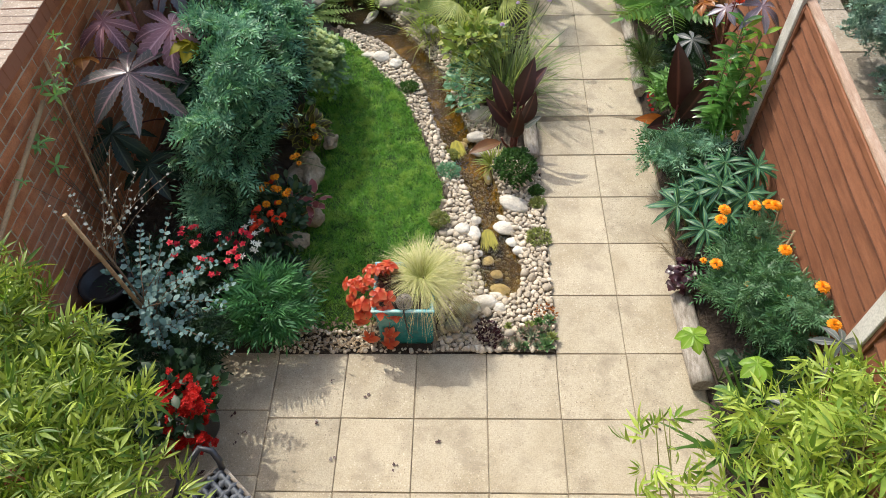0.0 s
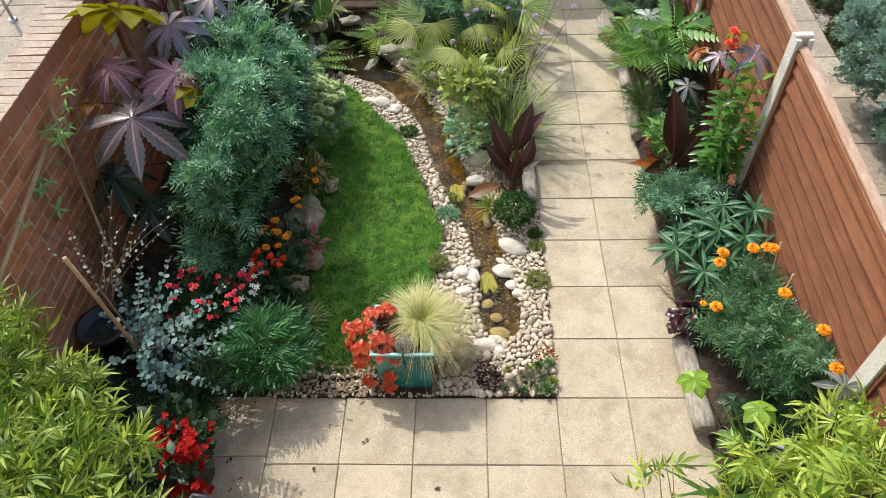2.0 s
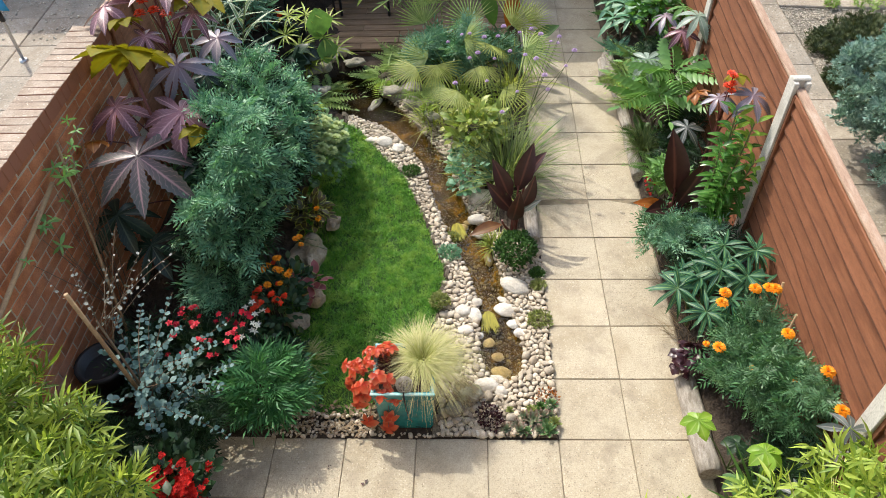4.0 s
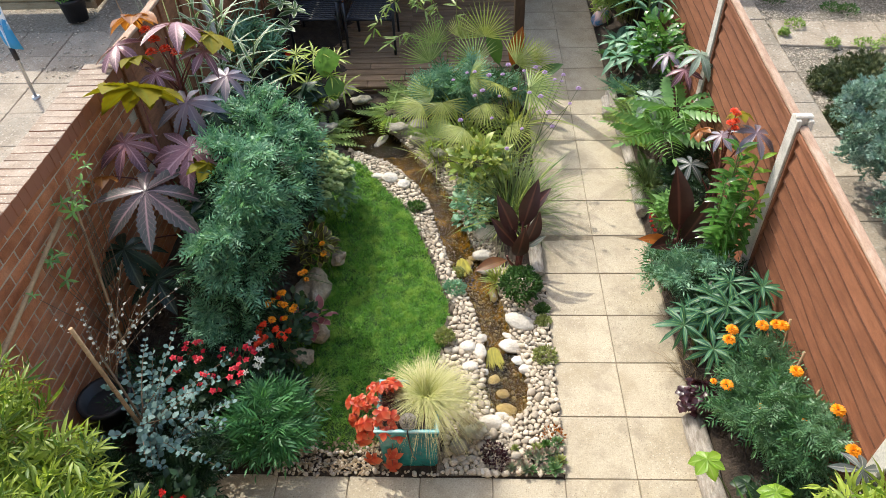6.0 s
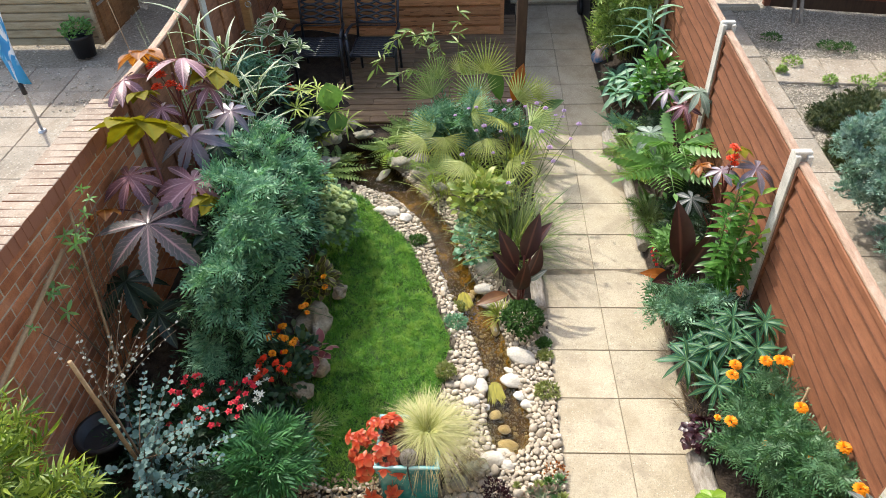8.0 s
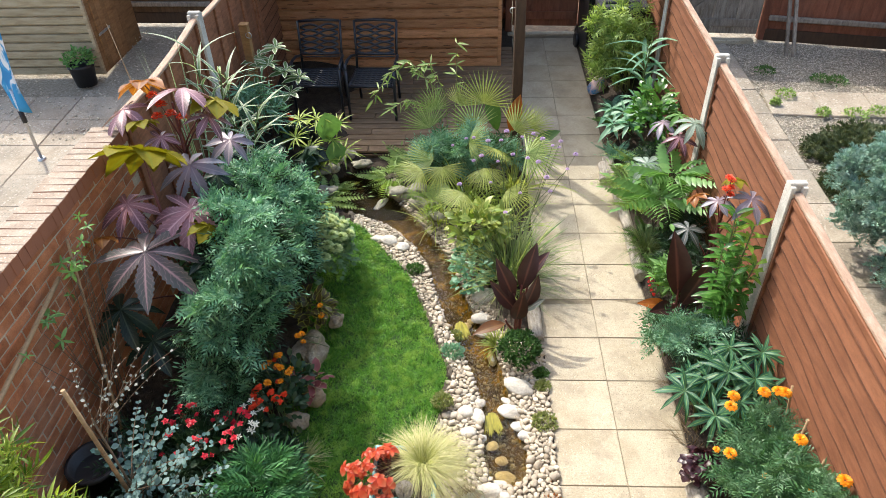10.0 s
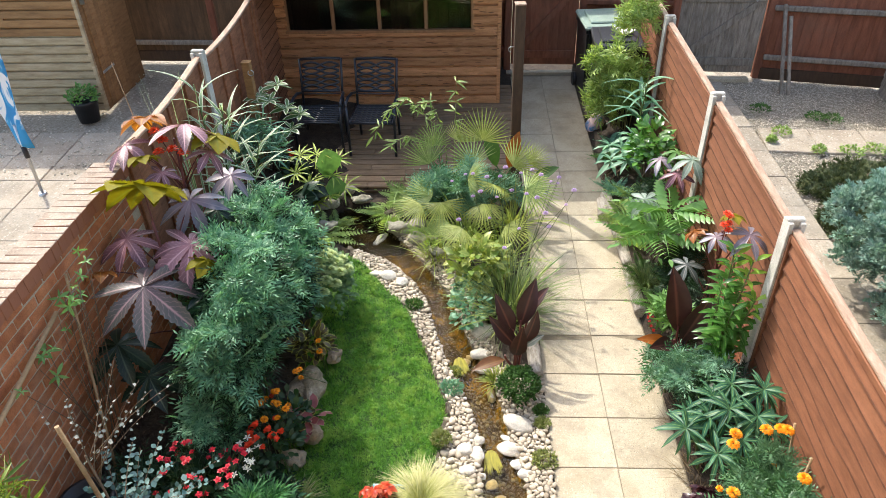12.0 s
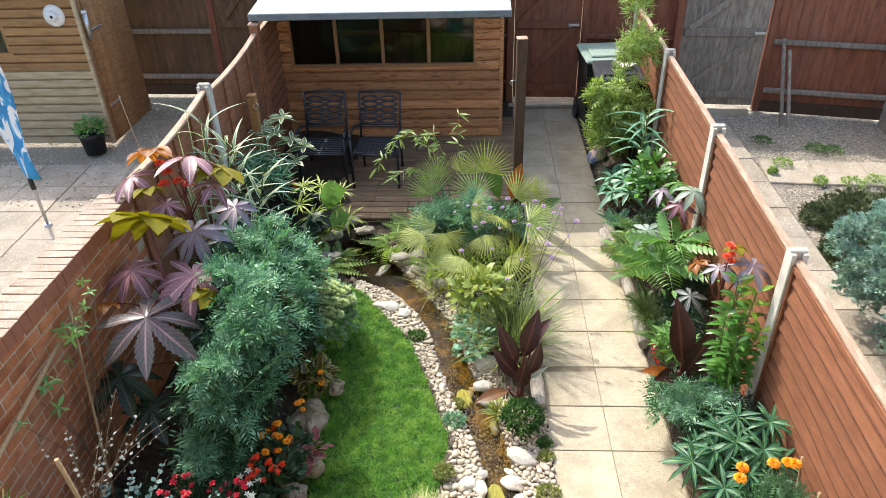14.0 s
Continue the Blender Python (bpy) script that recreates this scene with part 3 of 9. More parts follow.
part("shaft", block((0.10, 0.10, 1.86), pose(WALL_X, 5.68, 1.09), 0.005), M_FENCE_LEFT, brown_post)
part("cap", block((0.115, 0.115, 0.025), pose(WALL_X, 5.68, 2.03), 0.006), M_FENCE_TOP, brown_post, "pale bleached cap")


def upright_panel(x, y0, y1, z0, z1, rise, board, label):
    """A panel of flat upright boards between battens, with a pale capping that sags in its middle."""
    ob = thing("board_fence", (x, (y0 + y1) / 2, z0), label, "fence panel", "garden fence panels")
    n = max(4, round((y1 - y0) / 0.155))
    w = (y1 - y0) / n
    rng = random.Random(int(y0 * 10))

    def top(y):
        t = (y - y0) / (y1 - y0)
        return z1 + rise * (y - y0) - 0.16 * t * (1 - t)
    for i in range(n):
        y = y0 + (i + 0.5) * w
        part("board", block((0.014, w + 0.004, top(y) - z0), Matrix.Translation((x + rng.uniform(-0.002, 0.002), y, (z0 + top(y)) / 2)), 0.003), board, ob)
    for i in range(5):
        y = y0 + 0.03 + (y1 - y0 - 0.06) * i / 4
        part("batten", block((0.022, 0.042, top(y) - z0 - 0.04), Matrix.Translation((x + 0.018, y, (z0 + top(y)) / 2)), 0.003), board, ob)
    bm = bmesh.new()
    rings = []
    for i in range(9):
        y = y0 + (y1 - y0) * i / 8
        rings.append([bm.verts.new((x + dx, y, top(y) + dz)) for dx, dz in ((-0.03, 0.001), (0.03, 0.001), (0.03, 0.018), (0.025, 0.023), (-0.025, 0.023), (-0.03, 0.018))])
    for p, q in zip(rings, rings[1:]):
        for k in range(6):
            bm.faces.new((p[k], p[(k + 1) % 6], q[(k + 1) % 6], q[k]))
    bm.faces.new(rings[0][::-1])
    bm.faces.new(rings[-1])
    bmesh.ops.recalc_face_normals(bm, faces=bm.faces)
    part("capping", bm, M_FENCE_TOP, ob, "sun-bleached capping rail")
    for z in (z0 + 0.25, z1 - 0.35):
        part("rail", block((0.03, y1 - y0, 0.06), Matrix.Translation((x - 0.022, (y0 + y1) / 2, z + rise * (y1 - y0) / 2)), 0.004), board, ob)
    return ob


for a, b, z in ((WALL_END - 0.03, 3.9, 1.80), (3.9, 5.68, 1.84)):
    upright_panel(WALL_X, a + 0.035, b - 0.035, 0.2 + gz(a), z, 0.045, M_FENCE_LEFT, "reddish brown upright board fence panel beside a brick wall")
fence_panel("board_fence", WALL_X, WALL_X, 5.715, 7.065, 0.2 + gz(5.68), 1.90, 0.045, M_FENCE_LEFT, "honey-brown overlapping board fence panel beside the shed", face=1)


def back_fence(a, b, z1, label, name="board_fence", rails=(0.3, 1.0, 1.6), wood=None):
    """Upright close boards on arris rails, seen from the rail side."""
    a, b = Vector((*a, 0)), Vector((*b, 0))
    mid = (a + b) / 2
    ob = thing(name, (mid.x, mid.y, gz(mid.y)), label, "fence", "back fence")
    n = round((b - a).length / 0.14)
    ang = math.atan2(b.y - a.y, b.x - a.x)
    rng = random.Random(int(a.x * 100) + 5)
    for i in range(n):
        p = a.lerp(b, (i + 0.5) / n)
        w = (b - a).length / n
        z0 = gz(p.y) + 0.04
        part("board", block((w + 0.012, 0.014, z1 - z0), Matrix.Translation((p.x, p.y + 0.03, (z0 + z1) / 2)) @ Matrix.Rotation(ang + 0.06, 4, "Z") @ Matrix.Rotation(rng.uniform(-0.004, 0.004), 4, "Y"), 0.003), wood or M_FENCE_DARK, ob)
    for r in rails:
        s, m = between((a.x, a.y - 0.02, gz(a.y) + r), (b.x, b.y - 0.02, gz(b.y) + r), (0.06, 0.07))
        part("rail", block(s, m, 0.012), M_GREYWOOD if a.x > 1.7 or wood else M_FENCE_DARK, ob, "horizontal timber rail")
    s, m = between((a.x, a.y, gz(a.y) + 0.08), (b.x, b.y, gz(b.y) + 0.08), (0.03, 0.16))
    part("gravel_board", block(s, m, 0.004), M_DARKWOOD, ob)
    return ob


back_fence((-6.9, 8.45), (-4.55, 8.35), 2.42, "dark brown close-boarded back fence with weathered rails", wood=M_FENCE_BROWN)
back_fence((-3.45, 8.3), (-0.05, 7.95), 2.42, "dark red-brown close-boarded back fence behind the shed")
back_fence((1.02, 7.86), (2.24, 7.70), 2.42, "dark red-brown close-boarded back fence in shade")
back_fence((3.53, 7.50), (6.6, 6.80), 2.45, "rust-red back fence with bleached horizontal rails", rails=(0.32, 1.0, 1.75))


def plank_gate(a, b, z0, z1, wood, label, weathered=False):
    """A ledged and braced gate."""
    a, b = Vector((*a, 0)), Vector((*b, 0))
    mid = (a + b) / 2
    ob = thing("gate", (mid.x, mid.y, gz(mid.y)), label, "gate")
    ang = math.atan2(b.y - a.y, b.x - a.x)
    n = 7
    w = (b - a).length / n
    for i in range(n):
        p = a.lerp(b, (i + 0.5) / n)
        part("board", block((w - (0.003 if weathered else -0.004), 0.02, z1 - z0), Matrix.Translation((p.x, p.y, (z0 + z1) / 2)) @ Matrix.Rotation(ang, 4, "Z"), 0.004), wood, ob)
    f = Matrix.Translation((mid.x, mid.y, 0)) @ Matrix.Rotation(ang, 4, "Z")
    half = (b - a).length / 2
    h = z1 - z0
    ledges = [z0 + 0.16, z0 + h * 0.52, z1 - 0.12]
    for z in ledges:
        part("ledge", block((half * 2 - 0.06, 0.03, 0.11), f @ Matrix.Translation((0, -0.026, z)), 0.005), wood, ob)
    for lo, hi in zip(ledges, ledges[1:]):
        s, m = between((-half + 0.1, -0.027, lo + 0.05), (half - 0.1, -0.027, hi - 0.05), (0.028, 0.09))
        part("brace", block(s, f @ m, 0.005), wood, ob)
    latch = bmesh.new()
    box(latch, (0.16, 0.02, 0.035), f @ Matrix.Translation((half - 0.1, -0.052, ledges[1])), 0.004)
    tube(latch, [f @ Vector((half - 0.16, -0.05, ledges[1])), f @ Vector((half - 0.16, -0.09, ledges[1] - 0.02))], 0.012, 0.012)
    part("latch", latch, M_STEEL, ob, "dull metal gate latch")
    for p in (a, b):
        part("gate_post", block((0.1, 0.1, z1 + 0.15 - gz(p.y)), Matrix.Translation((p.x + (0.06 if p is b else -0.06), p.y - 0.01, (z1 + 0.15 + gz(p.y)) / 2)), 0.008), M_FENCE_DARK, ob)
    return ob


plank_gate((2.32, 7.66), (3.44, 7.55), 0.30, 2.3, M_GREYWOOD, "weathered grey plank gate with diagonal braces", True)
plank_gate((-4.45, 8.36), (-3.55, 8.3), 0.32, 2.35, M_FENCE_BROWN, "dark brown plank gate with diagonal brace")
plank_gate((0.02, 7.93), (0.95, 7.87), 0.33, 2.4, M_FENCE_DARK, "dark red-brown plank gate at the end of the path")

# ---- decking and shed ----
DECK_Z, DECK_Y = 0.20, 4.46
deck = thing("decking", (-1.6, 5.8, 0.1), "weathered brown grooved timber decking below the shed", "decking", kind="structure")
for i in range(22):
    y = DECK_Y + 0.06 + i * 0.122
    for x0, x1 in ((-3.0, -1.32), (-1.316, -0.02)):
        if i % 3 == 0:
            x1, x0 = (x1 - 0.4, x0) if x0 == -3.0 else (x1, x0 - 0.4)
        part("deck_board", block((x1 - x0, 0.114, 0.028), Matrix.Translation(((x0 + x1) / 2, y, DECK_Z - 0.014 + gz(y) - gz(DECK_Y))), 0.004), M_DECK, deck)
part("fascia", block((2.98, 0.028, 0.16), Matrix.Translation((-1.51, DECK_Y - 0.016, DECK_Z - 0.11)), 0.004), M_DARKWOOD, deck, "dark stained front board")
for x in (-2.9, -1.5, -0.15):
    part("joist", block((0.05, 2.7, 0.1), Matrix.Translation((x, DECK_Y + 1.4, DECK_Z - 0.02)) @ Matrix.Rotation(0.042, 4, "X"), 0), M_DARKWOOD, deck)

SX0, SX1, SY, SD = -3.27, -0.19, 6.58, 1.55
SZ0, SZ1 = 0.28, 1.98
shed = thing("shed", (-1.73, SY, SZ0), "brown shiplap timber shed with four-pane window", "shed")
WX0, WX1, WZ0, WZ1 = -2.90, -0.55, 1.27, 1.92


def shed_board(x0, x1, z0, z1, y, mat, parent, proud=0.0):
    bm = bmesh.new()
    prof = [(-0.026, z0 + 0.004), (-0.030, z0 + 0.012), (-0.028, z0 + (z1 - z0) * 0.84), (0.004, z1 - 0.012), (0.004, z1), (0.008, z1), (0.008, z0), (0.0, z0)]
    ends = [[bm.verts.new((x, y + p, z)) for p, z in prof] for x in (x0, x1)]
    n = len(prof)
    for k in range(n):
        bm.faces.new((ends[0][k], ends[1][k], ends[1][(k + 1) % n], ends[0][(k + 1) % n]))
    bm.faces.new(ends[0][::-1])
    bm.faces.new(ends[1])
    bmesh.ops.recalc_face_normals(bm, faces=bm.faces)
    part("board", bm, mat, parent)


nb = 13
bh = (SZ1 - SZ0) / nb
for i in range(nb):
    z0, z1 = SZ0 + i * bh, SZ0 + (i + 1) * bh - 0.002
    if z1 > WZ0 and z0 < WZ1:
        shed_board(SX0 + 0.05, WX0, z0, z1, SY, M_SHED, shed)
        shed_board(WX1, SX1 - 0.05, z0, z1, SY, M_SHED, shed)
        if z0 < WZ0 - 0.01:
            shed_board(WX0, WX1, z0, WZ0, SY, M_SHED, shed)
    else:
        shed_board(SX0 + 0.05, SX1 - 0.05, z0, z1, SY, M_SHED, shed)
for x in (SX0 + 0.025, SX1 - 0.025):
    part("corner_trim", block((0.05, 0.05, SZ1 - SZ0), Matrix.Translation((x, SY - 0.008, (SZ0 + SZ1) / 2)), 0.004), M_SHED, shed)
bm = bmesh.new()
for x in (SX0 + 0.02, SX1 - 0.02):
    box(bm, (0.03, SD, SZ1 - SZ0), Matrix.Translation((x, SY + 0.03 + SD / 2, (SZ0 + SZ1) / 2)))
box(bm, (SX1 - SX0 - 0.07, 0.03, SZ1 - SZ0), Matrix.Translation(((SX0 + SX1) / 2, SY + SD + 0.05, (SZ0 + SZ1) / 2)))
box(bm, (SX1 - SX0 - 0.1, SD - 0.05, 0.03), Matrix.Translation(((SX0 + SX1) / 2, SY + SD / 2 + 0.03, SZ0 + 0.05)))
part("side_wall", bm, M_DARKWOOD, shed)
window = part("window", block((WX1 - WX0 + 0.06, 0.06, 0.035), Matrix.Translation(((WX0 + WX1) / 2, SY - 0.02, WZ0 - 0.005)), 0.004), M_SHED_TRIM, shed, "four-pane shed window in timber frame")
part("window_head", block((WX1 - WX0, 0.045, 0.04), Matrix.Translation(((WX0 + WX1) / 2, SY - 0.004, WZ1 - 0.01)), 0.004), M_SHED_TRIM, window)
for i in range(5):
    x = WX0 + (WX1 - WX0) * i / 4
    part("mullion", block((0.042, 0.045, WZ1 - WZ0), Matrix.Translation((x, SY - 0.006, (WZ0 + WZ1) / 2)), 0.004), M_SHED_TRIM, window)
for i in range(4):
    x = WX0 + (WX1 - WX0) * (i + 0.5) / 4
    p = part("pane", block((0.53, 0.004, WZ1 - WZ0 - 0.03), Matrix.Translation((x, SY + 0.004, (WZ0 + WZ1) / 2)), 0), M_GLASS, window)
gable = bmesh.new()
for x in (SX0 + 0.02, SX1 - 0.02):
    for y0_, y1_, za, zb in ((SY, SY + SD / 2 + 0.03, 0.21, 0.39), (SY + SD + 0.06, SY + SD / 2 + 0.03, 0.14, 0.39)):
        q_ = [gable.verts.new(c) for dx_ in (-0.015, 0.015) for c in ((x + dx_, y0_, SZ1), (x + dx_, y1_, SZ1), (x + dx_, y1_, SZ1 + zb), (x + dx_, y0_, SZ1 + za))]
        for f_ in ((0, 1, 2, 3), (7, 6, 5, 4), (0, 4, 5, 1), (1, 5, 6, 2), (2, 6, 7, 3), (3, 7, 4, 0)):
            gable.faces.new([q_[i_] for i_ in f_])
bmesh.ops.recalc_face_normals(gable, faces=gable.faces)
part("gable", gable, M_DARKWOOD, shed)
part("eaves_board", block((SX1 - SX0 - 0.06, 0.02, 0.16), Matrix.Translation((-1.73, SY + 0.002, SZ1 + 0.10)), 0.004), M_SHED, shed)
EAVE_Y, EAVE_Z = 5.69, 2.125
roof = bmesh.new()
s, m = between((-1.625, EAVE_Y, EAVE_Z), (-1.625, SY + 0.02, EAVE_Z + 0.10), (2.95, 0.03))
box(roof, s, m, 0.004)
s, m = between((-1.73, SY + 0.03, EAVE_Z + 0.10), (-1.73, SY + SD / 2 + 0.03, EAVE_Z + 0.28), (SX1 - SX0 + 0.16, 0.03))
box(roof, s, m, 0.004)
s, m = between((-1.73, SY + SD / 2 + 0.03, EAVE_Z + 0.28), (-1.73, SY + SD + 0.30, SZ1 + 0.02), (SX1 - SX0 + 0.16, 0.03))
box(roof, s, m, 0.004)
roof = part("roof", roof, M_FELT, shed, "pale grey-green mineral felt roof")
part("felt_edge", block((2.96, 0.02, 0.075), Matrix.Translation((-1.625, EAVE_Y - 0.012, EAVE_Z - 0.025)), 0.006), M_FELT_EDGE, roof, "dark folded felt edge")
for x in (-3.06, -0.19):
    part("rafter", block((0.045, SY - EAVE_Y, 0.07), Matrix.Translation((x, (SY + EAVE_Y) / 2, EAVE_Z - 0.005)) @ Matrix.Rotation(0.112, 4, "X"), 0.004), M_DARKWOOD, shed)

POST_X, POST_Y, POST_TOP = -0.09, 4.68, 2.10
post = thing("timber_post", (POST_X, POST_Y, gz(POST_Y)), "tall dark timber post with a metal hook", "post")
part("shaft", block((0.10, 0.10, POST_TOP - 0.05), pose(POST_X, POST_Y, (POST_TOP + 0.05) / 2, 0, 0, 4), 0.006), M_DARKWOOD, post)
part("top", block((0.108, 0.108, 0.014), pose(POST_X, POST_Y, POST_TOP + 0.004, 0, 0, 4), 0.004), M_FENCE_TOP, post, "pale sawn post top")
hook = [(POST_X - 0.05 - 0.028 - 0.026 * math.sin(a), POST_Y - 0.02, 1.66 + 0.026 * math.cos(a)) for a in (0.2 * k for k in range(-2, 16))]
part("hook", rod([(POST_X - 0.05, POST_Y - 0.02, 1.69)] + hook, 0.0055, 0.0045), M_STEEL, post, "small metal hook")

# ---- neighbouring gardens ----
tagged(part("neighbour_ground", height_sheet(-9.5, -3.2, -3.0, 8.9, 0.3, lambda x, y: gz(y) - 0.05), M_GRAVELBASE), "gravelly ground of the garden behind the brick wall", "ground", kind="structure")
tagged(part("gravel", height_sheet(1.75, 8.5, -3.0, 8.2, 0.05, lambda x, y: gz(y) - 0.03 + 0.02 * noise.noise((x * 6, y * 6, 0))), M_GRAVELBASE), "pale loose gravel of the neighbouring garden", "gravel", kind="structure")

nshed = thing("shed", (-6.6, 6.63, 0.2), "honey-coloured timber shed with bleached lower boards", "shed")
NX, NY, NZ = -5.58, 6.63, 0.2
for i in range(18):
    z0 = NZ + i * 0.115
    m_ = M_NSHED_LOW if i < 9 else M_NSHED
    if 11 <= i <= 15:
        shed_board(-6.62, NX - 0.04, z0, z0 + 0.113, NY, m_, nshed)
        shed_board(-8.3, -7.35, z0, z0 + 0.113, NY, m_, nshed)
    else:
        shed_board(-8.3, NX - 0.04, z0, z0 + 0.113, NY, m_, nshed)
part("corner_trim", block((0.045, 0.05, 2.07), pose(NX - 0.02, NY - 0.01, NZ + 1.035), 0.004), M_NSHED_LOW, nshed)
win = part("window", block((0.78, 0.05, 0.05), pose(-6.985, NY, NZ + 1.25), 0.004), M_NSHED, nshed, "dark shed window in timber frame")
for x in (-7.34, -6.63):
    part("jamb", block((0.045, 0.045, 0.58), pose(x, NY, NZ + 1.55), 0.004), M_NSHED, win)
part("pane", block((0.68, 0.004, 0.56), pose(-6.985, NY + 0.012, NZ + 1.55), 0), M_GLASS, win)
# Black sheet added behind the pane; stands in for the unlit shed inside.
part("lining", block((0.9, 0.02, 0.8), pose(-6.985, NY + 0.4, NZ + 1.55), 0), M_BLACK, win)
bm = bmesh.new()
box(bm, (0.03, 1.25, 2.07), pose(NX - 0.02, NY + 0.66, NZ + 1.035))
part("side_wall", bm, M_NSHED, nshed)
for k in range(6):
    part("door_board", block((0.02, 0.125, 1.85), pose(NX + 0.006, NY + 0.18 + k * 0.13, NZ + 0.96), 0.004), M_NSHED, nshed)
for z in (NZ + 0.5, NZ + 1.5):
    part("hinge", block((0.012, 0.34, 0.035), pose(NX + 0.022, NY + 0.26, z), 0.003), M_STEEL, nshed, "dull metal strap hinge")
box_roof = bmesh.new()
s, m = between((-6.95, NY - 0.14, NZ + 2.05), (-6.95, NY + 1.35, NZ + 2.4), (3.0, 0.04))
box(box_roof, s, m, 0.004)
part("roof", box_roof, M_FELT, nshed)

# ---- plant helpers ----
def strip(n=3, w=0.15, droop=0.25, fold=0.25, shape=1.0, teeth=0.0, broad=0.4):
    """A leaf one unit long along y: outline, fold along its rib, droop. Gives points, faces and blade coordinates."""
    v, uv, f = [], [], []
    for i in range(n + 1):
        t = i / n
        half = w * (t / broad) ** 0.6 if t < broad else w * max(0.0, 1 - ((t - broad) / (1 - broad)) ** (1.0 + shape))
        half = max(half, w * 0.04)
        if teeth and 0 < i < n:
            half *= 1 + teeth * (1 if i % 2 else -1)
        z = -droop * t * t
        for s in (-1, 0, 1):
            v.append((s * half, t * (1 - 0.15 * droop * t), z + abs(s) * half * fold))
            uv.append((0.5 + 0.5 * s, t))
    for i in range(n):
        a = 3 * i
        f += [(a, a + 1, a + 4, a + 3), (a + 1, a + 2, a + 5, a + 4)]
    return np.array(v, float), np.array(f), np.array(uv, float)


def kite(w=0.2, droop=0.08):
    """The cheapest leaflet: one folded four-point blade."""
    v = np.array([(0, 0, 0), (w, 0.45, 0.06), (0, 1, -droop), (-w, 0.45, 0.06)], float)
    return v, np.array([(0, 1, 2, 3)]), np.array([(0.5, 0), (1, 0.5), (0.5, 1), (0, 0.5)], float)


def turn(rx=0.0, ry=0.0, rz=0.0, at=(0, 0, 0), s=1.0):
    m = np.array(Matrix.Translation(at) @ Euler((rx, ry, rz)).to_matrix().to_4x4() @ Matrix.Scale(s, 4))
    return m


def joined(items):
    vs, fs, us, k = [], [], [], 0
    for (v, f, u), m in items:
        vs.append(v @ m[:3, :3].T + m[:3, 3])
        fs.append(f + k)
        us.append(u)
        k += len(v)
    return np.concatenate(vs), np.concatenate(fs), np.concatenate(us)


def pinnate(pairs=6, leaflet=None, length=0.38, taper=0.6, angle=1.0, droop=0.3, stalk=0.12):
    """A feather-like leaf one unit long: leaflets in pairs on a bowed rib."""
    leaflet = leaflet or kite(0.2)
    items = []
    for i in range(pairs):
        t = stalk + (1 - stalk) * i / pairs
        s = length * (math.sin(math.pi * (0.22 + 0.78 * (i + 0.5) / pairs)) ** taper)
        for side in (-1, 1):
            items.append((leaflet, turn(-0.15, side * 0.25, -side * angle, (0, t, -droop * t * t), s)))
    items.append((leaflet, turn(-0.3, 0, 0, (0, 0.96, -droop * 0.92), length * 0.7)))
    items.append((kite(0.012, droop), turn()))
    return joined(items)


def whorl(n=14, blade=None, lift=(0.1, 0.9), rings=2, seed=1):
    """A rosette of blades round a stem top."""
    blade = blade or strip(3, 0.09, 0.3)
    rng = random.Random(seed)
    items = []
    for i in range(n):
        k = i / n
        e = lift[0] + (lift[1] - lift[0]) * (k ** 1.3) + rng.uniform(-0.12, 0.12)
        items.append((blade, turn(e, rng.uniform(-0.3, 0.3), i * 2.4 + rng.uniform(-0.2, 0.2), (0, 0, 0.12 * k), (1.0 - 0.35 * k) * rng.uniform(0.85, 1.1))))
    return joined(items)


def fan(n=20, spread=2.6, blade=None, droop=0.15):
    """A fan-palm leaf: stiff narrow blades from one point."""
    blade = blade or strip(4, 0.024, droop, 0.7, 0.7, 0, 0.4)
    items = []
    for i in range(n):
        a = spread * (i / (n - 1) - 0.5)
        items.append((blade, turn(0.06 * math.cos(a * 3) - 0.05, 0, -a, (0, 0, 0), 1 - 0.10 * abs(a))))
    return joined(items)


def palmate(lobes=8, seed=0, cup=0.10, wide=0.15):
    """A castor-bean leaf one unit in radius, joined at its middle; each lobe has a rib, toothed sides and a pointed drooping tip."""
    rng = random.Random(seed)
    items = []
    for i in range(lobes):
        a = 2 * math.pi * (i + 0.5) / lobes
        back = abs(math.sin(a / 2))
        s = 0.62 + 0.40 * back + rng.uniform(-0.07, 0.06)
        lobe = strip(23, wide * rng.uniform(0.9, 1.1), 0.24 + rng.uniform(-0.10, 0.24), 0.34, 0.85, 0.10, 0.52)
        items.append((lobe, turn(-cup + rng.uniform(-0.12, 0.08), rng.uniform(-0.22, 0.22), a + math.pi + rng.uniform(-0.08, 0.08), (0, 0, 0.002 * i), s)))
    return joined(items)


def frames(d, up):
    y = d / np.linalg.norm(d, axis=1, keepdims=True)
    x = np.cross(y, up)
    x /= np.linalg.norm(x, axis=1, keepdims=True) + 1e-9
    z = np.cross(x, y)
    return np.stack([x, y, z], axis=2)


